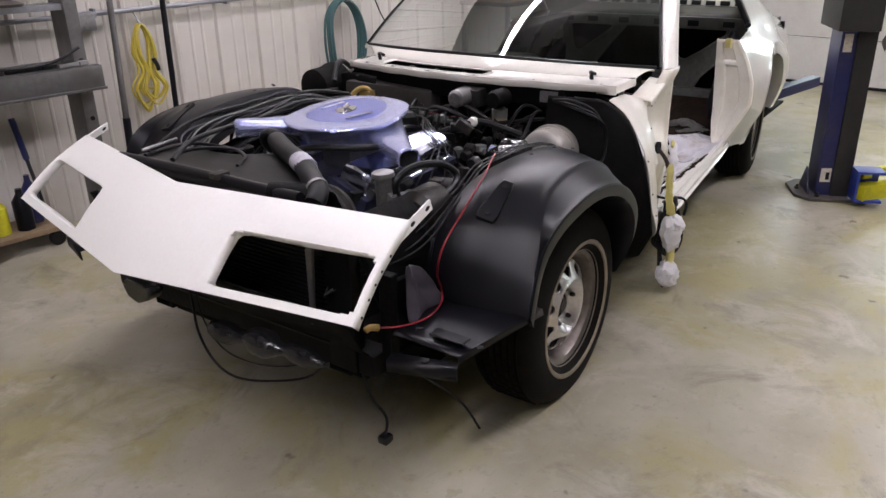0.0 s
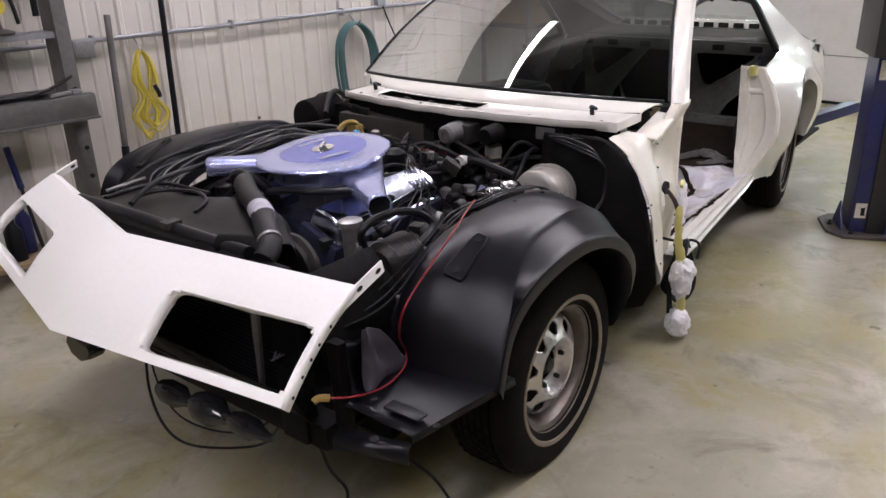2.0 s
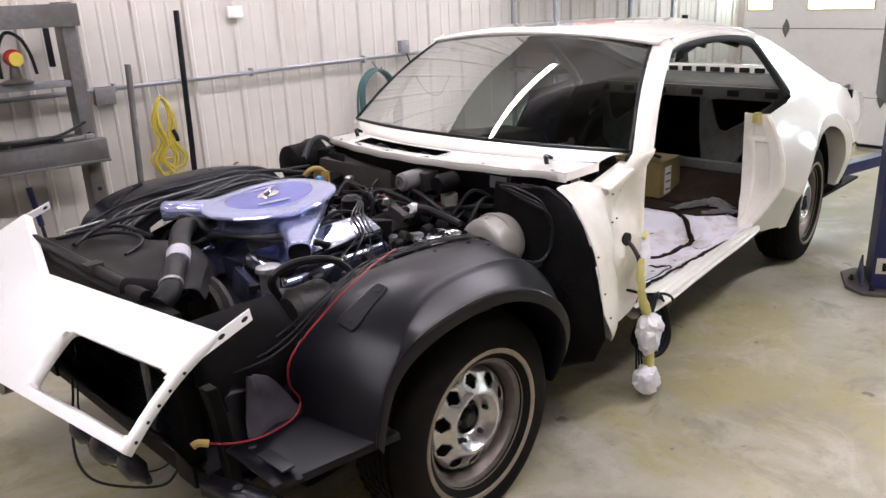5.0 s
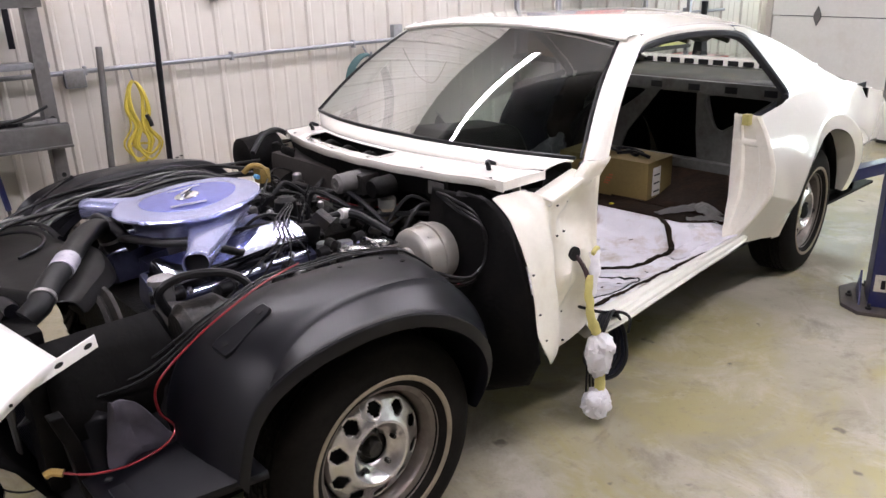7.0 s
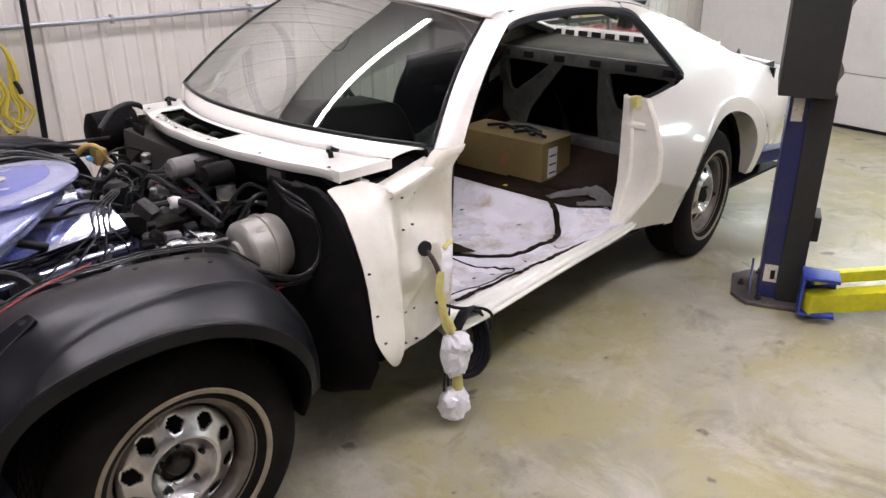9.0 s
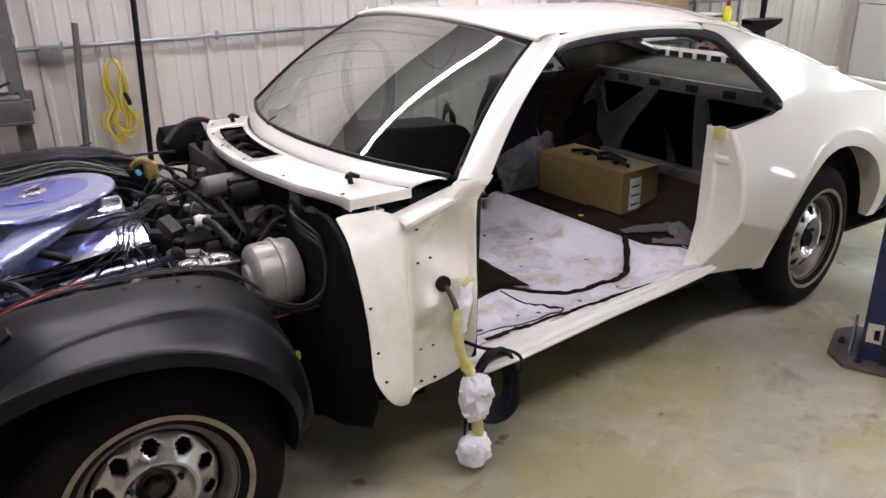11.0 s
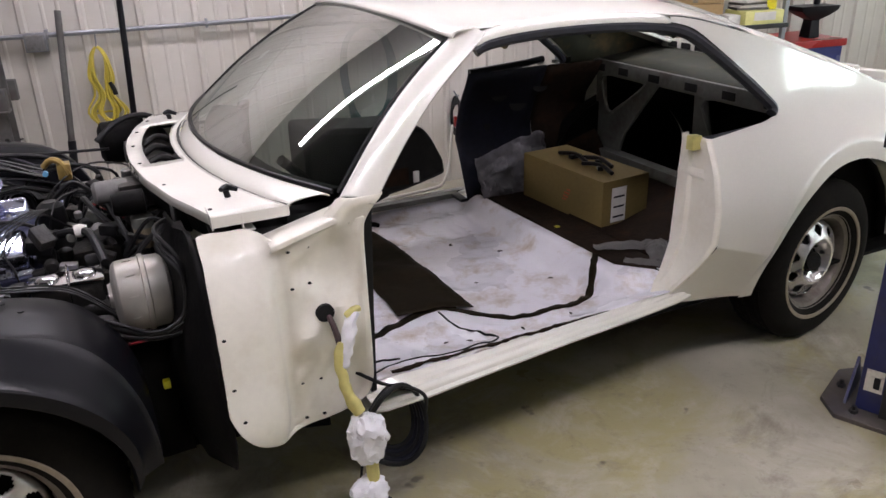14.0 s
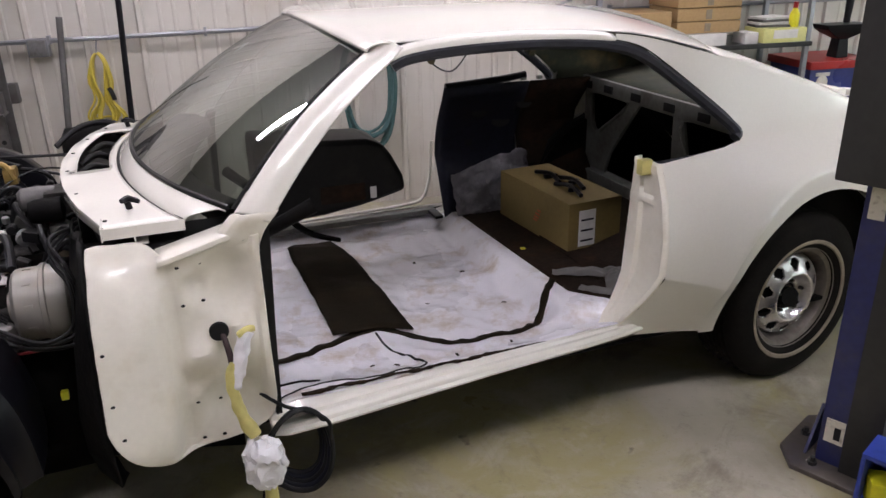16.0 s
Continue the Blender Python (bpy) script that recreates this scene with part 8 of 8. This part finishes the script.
part("hook", tube(bmnew(), [(0.592, YW, 1.13), (0.592, YW - 0.03, 1.10), (0.592, YW - 0.06, 1.06), (0.592, YW - 0.075, 1.075)], 0.005, 6, 5), GALV, cord, "wire wall hook")

# teal hose on the wall beyond the windscreen
hose = thing("air_hose", (2.130, YW - 0.03, 0.80), "coiled teal green air hose hanging on the wall", "air hose")
for k in range(9):
    w = rng.uniform(0.13, 0.165)
    yy = YW - 0.025 - 0.008 * k
    h = rng.uniform(0.60, 0.72)
    dx = rng.uniform(-0.012, 0.012)
    pts = [(2.125, yy, 1.09), (2.125 - w * 0.75, yy, 1.00), (2.135 - w + dx, yy - 0.01, 0.80), (2.135 - w * 0.7 + dx, yy, 1.10 - h + 0.08), (2.135 + dx, yy, 1.10 - h), (2.135 + w * 0.7 + dx, yy, 1.10 - h + 0.08), (2.135 + w + dx, yy - 0.01, 0.80), (2.135 + w * 0.75, yy, 1.00)]
    part("loop", tube(bmnew(), pts, 0.0095, 7, 4, closed=True), TEAL, hose)
part("hook", tube(bmnew(), [(2.135, YW, 1.14), (2.135, YW - 0.05, 1.10), (2.135, YW - 0.10, 1.08), (2.135, YW - 0.115, 1.11)], 0.007, 6, 5), GALV, hose)

# hydraulic shop press at the wall
press = thing("shop_press", (-0.35, 1.98, 0), "grey steel shop press frame with tools on its bed", "shop press")
for x in (0.10, -0.86):
    g = bmnew()
    for y in (1.90, 2.06):
        box(g, (x - 0.03, y - 0.006, 0.0), (x + 0.03, y + 0.006, 1.62), None, 0.003)
    box(g, (x - 0.036, 1.894, 0.0), (x - 0.03, 2.066, 1.62), None, 0.002)
    box(g, (x - 0.03, 1.80, 0.0), (x + 0.03, 2.16, 0.035), None, 0.004)
    p = part("upright", g, STEELGREY, press, "grey channel upright with pin holes")
    for k in range(5):
        q = lathe(bmnew(), [(0.001, -0.002), (0.012, -0.002), (0.012, 0.002), (0.001, 0.002)], (x, 1.892, 0.35 + k * 0.15), "y", 12)
        part("pin_hole", q, DARK, p)
g = bmnew()
box(g, (-0.92, 1.80, 0.82), (0.16, 1.86, 0.93), None, 0.008)
box(g, (-0.92, 2.10, 0.82), (0.16, 2.16, 0.93), None, 0.008)
box(g, (-0.92, 1.78, 0.81), (0.16, 1.88, 0.822), None, 0.002)
part("press_bed", g, STEELGREY, press, "grey channel press bed")
g = box(bmnew(), (-0.90, 1.92, 1.20), (0.14, 2.04, 1.23), None, 0.004)
part("cross_tube", g, GALV, press)
g = box(bmnew(), (-0.90, 1.87, 1.50), (0.15, 2.09, 1.612), None, 0.006)
part("head_beam", g, STEELGREY, press)
g = lathe(bmnew(), [(0.001, 1.24), (0.03, 1.24), (0.035, 1.30), (0.05, 1.31), (0.06, 1.34), (0.06, 1.48), (0.001, 1.5)], (-0.36, 1.98, 0), "z", 22)
part("hydraulic_ram", g, REDPAINT, press, "dull red hydraulic ram")
part("ram_hose", tube(bmnew(), [(-0.90, 1.82, 1.25), (-0.55, 1.80, 1.02), (-0.30, 1.79, 0.965), (-0.08, 1.81, 0.97), (0.08, 1.85, 1.02)], 0.008, 8, 6), HOSE, press, "black hydraulic hose")
for x, y, ln, a, mt in ((-0.70, 1.84, 0.26, 4, DARKSTEEL), (-0.45, 1.86, 0.30, -6, DARKSTEEL), (-0.18, 1.85, 0.22, 3, SATIN), (0.03, 1.84, 0.16, 12, ALLOY), (-0.05, 1.87, 0.20, -4, DARKSTEEL)):
    t = thing("hand_tool", (x, y, 0.935), "dark steel hand tool lying on the press bed", "tool", "tools on the press")
    g = bmnew()
    m = pose(x, y, 0.941, 0, 0, a)
    box(g, (-ln / 2, -0.011, -0.006), (ln / 2 - 0.04, 0.011, 0.012), m, 0.004)
    box(g, (ln / 2 - 0.05, -0.022, -0.006), (ln / 2, 0.022, 0.014), m, 0.006)
    part("tool_body", g, mt, t)
for x, z, s_ in ((-0.55, 1.45, 1), (-0.42, 1.42, 1.2)):
    t = thing("hanging_tool", (x, 1.84, z), "small tool hanging from the press frame", "tool")
    part("tool_body", tube(bmnew(), [(x, 1.85, z + 0.12), (x, 1.845, z), (x + 0.01, 1.85, z - 0.10 * s_)], [0.006, 0.012, 0.008], 8, 4), SATIN, t)

gauge = thing("pressure_gauge", (-0.18, 1.93, 1.26), "red and yellow pump gauge with black hose loop on the press", "gauge")
part("gauge_body", lathe(bmnew(), [(0.001, -0.022), (0.040, -0.022), (0.044, -0.012), (0.044, 0.018), (0.001, 0.022)], (-0.18, 1.915, 1.365), "y", 22), REDPAINT, gauge)
part("gauge_face", lathe(bmnew(), [(0.001, -0.006), (0.034, -0.006), (0.034, 0.001), (0.001, 0.001)], (-0.172, 1.89, 1.36), "y", 20), YELLOW, gauge, "yellow gauge face")
part("gauge_hose", tube(bmnew(), [(-0.25, 1.92, 1.27), (-0.245, 1.90, 1.40), (-0.20, 1.90, 1.485), (-0.14, 1.90, 1.46), (-0.105, 1.90, 1.38), (-0.09, 1.905, 1.28)], 0.009, 8, 6), HOSE, gauge, "black hose loop")
part("gauge_stand", lathe(bmnew(), [(0.001, 1.232), (0.075, 1.232), (0.08, 1.245), (0.03, 1.262), (0.02, 1.33), (0.001, 1.33)], (-0.18, 1.95, 0), "z", 20), STEELGREY, gauge)
ht = thing("hanging_tool", (-0.02, 1.86, 1.33), "black flat tool hanging from the press head", "tool")
part("tool_body", box(bmnew(), (-0.035, 1.855, 1.31), (-0.005, 1.866, 1.50), None, 0.004), SATIN, ht)
# wheeled cart with bottles beside the press, dark tyre on the floor
cart = thing("wood_dolly", (-0.33, 2.05, 0), "low wooden dolly with bottles standing by the wall", "dolly")
part("deck", box(bmnew(), (-0.60, 1.92, 0.09), (-0.14, 2.20, 0.115), None, 0.004), SHELFWOOD, cart)
for x, y in ((-0.56, 1.96), (-0.18, 1.96), (-0.56, 2.16), (-0.18, 2.16)):
    part("caster", lathe(bmnew(), [(0.001, -0.015), (0.035, -0.015), (0.043, -0.008), (0.043, 0.008), (0.035, 0.015), (0.001, 0.015)], (x, y, 0.045), "y", 16), HOSE, cart)
for x, y, r, h, mt in ((-0.30, 2.02, 0.045, 0.22, SATIN), (-0.42, 2.04, 0.05, 0.20, LIME), (-0.52, 2.0, 0.05, 0.24, SATIN), (-0.22, 2.10, 0.04, 0.26, LIFTBLUE)):
    t = thing("bottle", (x, y, 0.115), "plastic shop bottle on the dolly", "bottle")
    part("bottle_body", lathe(bmnew(), [(0.001, 0.0), (r, 0.0), (r, h * 0.7), (r * 0.4, h * 0.88), (r * 0.35, h), (0.001, h)], (x, y, 0.116), "z", 18), mt, t)
dt = thing("spare_tyre", (-0.88, 1.62, 0), "loose black tyre standing on the floor", "tyre")
g = lathe(bmnew(), [(0.20, -0.09), (0.26, -0.105), (0.32, -0.09), (0.335, -0.06), (0.335, 0.06), (0.32, 0.09), (0.26, 0.105), (0.20, 0.09)], (-0.92, 1.62, 0.337), "y", 44, close=True)
part("tyre_body", g, RUBBER, dt)
tool = thing("blue_handled_tool", (-0.16, 2.16, 0), "long tool with blue handle leaning on the wall", "tool")
part("shaft", tube(bmnew(), [(-0.14, 2.10, 0.0), (-0.19, 2.19, 0.62)], 0.010, 8, 1), DARKSTEEL, tool)
part("grip", tube(bmnew(), [(-0.175, 2.165, 0.44), (-0.195, 2.195, 0.66)], 0.017, 8, 2), LIFTBLUE, tool, "blue grip")

# shelving against the wall behind the tail
shelf = thing("shelving_unit", (4.3, 1.98, 0), "steel shelving unit loaded with boxes by the wall", "shelf")
for x in (3.45, 4.88):
    for y in (1.72, 2.18):
        part("upright", box(bmnew(), (x - 0.015, y - 0.015, 0), (x + 0.015, y + 0.015, 1.9), None, 0.003), GALV, shelf)
for z in (0.42, 0.955, 1.70):
    part("shelf_board", box(bmnew(), (3.42, 1.70, z), (4.91, 2.20, z + 0.03), None, 0.003), DARKSTEEL, shelf, "dark shelf board")
# stacked flat cartons, a white one lowest
rng = random.Random(21)
for x0, x1, zs in ((3.50, 3.93, (0.985, 1.10, 1.20)), (3.97, 4.40, (1.062, 1.135, 1.215, 1.30))):
    for za, zb in zip(zs, zs[1:]):
        d = rng.uniform(-0.012, 0.012)
        c = thing("storage_box", ((x0 + x1) / 2, 1.92, za), "flat tan cardboard box stacked on the shelf", "box", "boxes on the shelf")
        b = part("carton_body", box(bmnew(), (x0 + d, 1.735 + d, za), (x1 + d, 2.10, zb - 0.004), None, 0.004), CARTON, c)
        part("tape_band", box(bmnew(), (x0 + 0.19, 1.7325 + d, za + 0.01), (x0 + 0.23, 1.7345 + d, zb - 0.014)), TANCAN, b, smooth=False)
c = thing("storage_box", (4.15, 1.92, 0.985), "flat white box under the stacked cartons", "box", "boxes on the shelf")
part("carton_body", box(bmnew(), (3.98, 1.72, 0.985), (4.31, 2.08, 1.058), None, 0.004), PAPER, c)
c = thing("storage_box", (4.48, 1.80, 0.985), "small white box on the shelf", "box", "boxes on the shelf")
part("carton_body", box(bmnew(), (4.44, 1.725, 0.985), (4.535, 1.86, 1.052), None, 0.004), PAPER, c)
c = thing("storage_box", (4.71, 1.80, 0.985), "yellow and white labelled box on the shelf", "box", "boxes on the shelf")
b = part("carton_body", box(bmnew(), (4.56, 1.71, 0.985), (4.865, 1.92, 1.072), None, 0.004), mat("yellow_carton_print", (0.62, 0.60, 0.24), 0.5, var=0.1), c)
part("label", box(bmnew(), (4.63, 1.7075, 1.010), (4.80, 1.7095, 1.062)), PAPER, b, "white label", smooth=False)
c = thing("paper_bundle", (4.66, 1.84, 1.075), "folded papers lying on the labelled box", "papers")
for k in range(4):
    part("sheet", box(bmnew(), (-0.11, -0.07, 0.0), (0.11, 0.07, 0.014), pose(4.67, 1.83, 1.074 + 0.016 * k, 0, 0, 9 * k - 12), 0.003), PAPER if k % 2 else STEELGREY, c)
t = thing("spray_bottle", (4.79, 1.75, 1.073), "lime yellow spray bottle with red cap", "bottle")
part("bottle_body", lathe(bmnew(), [(0.001, 0), (0.030, 0), (0.031, 0.075), (0.018, 0.10), (0.013, 0.115), (0.001, 0.115)], (4.79, 1.75, 1.074), "z", 16), LIME, t)
part("cap", lathe(bmnew(), [(0.001, 0.113), (0.015, 0.113), (0.015, 0.15), (0.001, 0.15)], (4.79, 1.75, 1.074), "z", 12), REDPAINT, t, "red cap")
for x, w, h, mt, lab in ((3.84, 0.40, 0.24, REDPAINT, "red steel parts cabinet on the top shelf"), (3.46, 0.24, 0.16, LIFTBLUE, "blue plastic crate on the top shelf"), (4.34, 0.50, 0.10, SHELFWOOD, "wooden tray on the top shelf")):
    c = thing("storage_crate", (x + w / 2, 1.92, 1.73), lab, "storage box")
    part("crate_body", box(bmnew(), (x, 1.76, 1.73), (x + w - 0.02, 2.10, 1.73 + h), None, 0.006), mt, c)
    part("crate_band", box(bmnew(), (x + 0.03, 1.752, 1.73 + h * 0.55), (x + w - 0.05, 1.7595, 1.73 + h * 0.72), None, 0.002), DARKSTEEL, c)
cab = thing("tool_cart", (5.18, 1.93, 0), "blue tool cart with red top standing by the wall", "tool cart")
part("cart_body", box(bmnew(), (4.945, 1.72, 0.08), (5.415, 2.14, 0.80), None, 0.008), mat("blue_cart_paint", (0.03, 0.04, 0.16), 0.35, var=0.15), cab)
part("cart_top", box(bmnew(), (4.93, 1.70, 0.80), (5.43, 2.16, 0.85), None, 0.008), REDPAINT, cab, "red cart top")
em = part("emblem", lathe(bmnew(), [(0.001, -0.002), (0.040, -0.002), (0.044, 0.0), (0.044, 0.002), (0.001, 0.002)], (5.04, 1.7175, 0.715), "y", 20), LABEL, cab, "pale round emblem")
part("emblem_bar", box(bmnew(), (4.99, 1.714, 0.755), (5.09, 1.7195, 0.778)), LABEL, em, smooth=False)
for x in (4.99, 5.37):
    for y in (1.77, 2.09):
        part("caster", lathe(bmnew(), [(0.001, -0.014), (0.032, -0.014), (0.04, -0.007), (0.04, 0.007), (0.032, 0.014), (0.001, 0.014)], (x, y, 0.041), "y", 14), HOSE, cab)
vs_ = thing("bench_vice", (5.27, 1.86, 0.85), "black bench vice standing on the tool cart", "vice")
g = bmnew()
rows = [[(5.24 + w * a, 1.86 + d * b, z) for a, b in ((-1, -1), (1, -1), (1, 1), (-1, 1))] for w, d, z in ((0.045, 0.05, 0.85), (0.035, 0.04, 0.97), (0.10, 0.06, 1.0), (0.155, 0.075, 1.035), (0.165, 0.08, 1.065))]
vv = sheet(g, rows, closed=True)
g.faces.new(vv[-1]); g.faces.new(vv[0][::-1])
bmesh.ops.recalc_face_normals(g, faces=g.faces)
part("vice_body", g, SATIN, vs_, bevel=0.004)
part("screw_post", tube(bmnew(), [(5.30, 1.90, 0.88), (5.305, 1.90, 1.10), (5.31, 1.90, 1.30)], [0.024, 0.022, 0.030], 10, 2), SATIN, vs_)
# dark coiled cable hanging beyond the far door opening
rc = thing("cable_reel", (2.72, YW - 0.05, 0.45), "dark coiled cable hanging on the wall", "cable")
for k in range(4):
    part("loop", tube(bmnew(), [(2.72 + (0.028 + 0.006 * k) * math.cos(a), YW - 0.03 - 0.012 * k, 0.46 + (0.13 - 0.012 * k) * math.sin(a)) for a in (2 * math.pi * j / 9 for j in range(9))], 0.009, 7, 4, closed=True), HOSE, rc)
part("hook", tube(bmnew(), [(2.72, YW, 0.62), (2.72, YW - 0.06, 0.60), (2.72, YW - 0.09, 0.61)], 0.006, 6, 4), GALV, rc)
part("plug_body", box(bmnew(), (2.69, YW - 0.10, 0.40), (2.735, YW - 0.065, 0.47), None, 0.008), REDPAINT, rc, "red plug end")
turn_new(KNOWN)
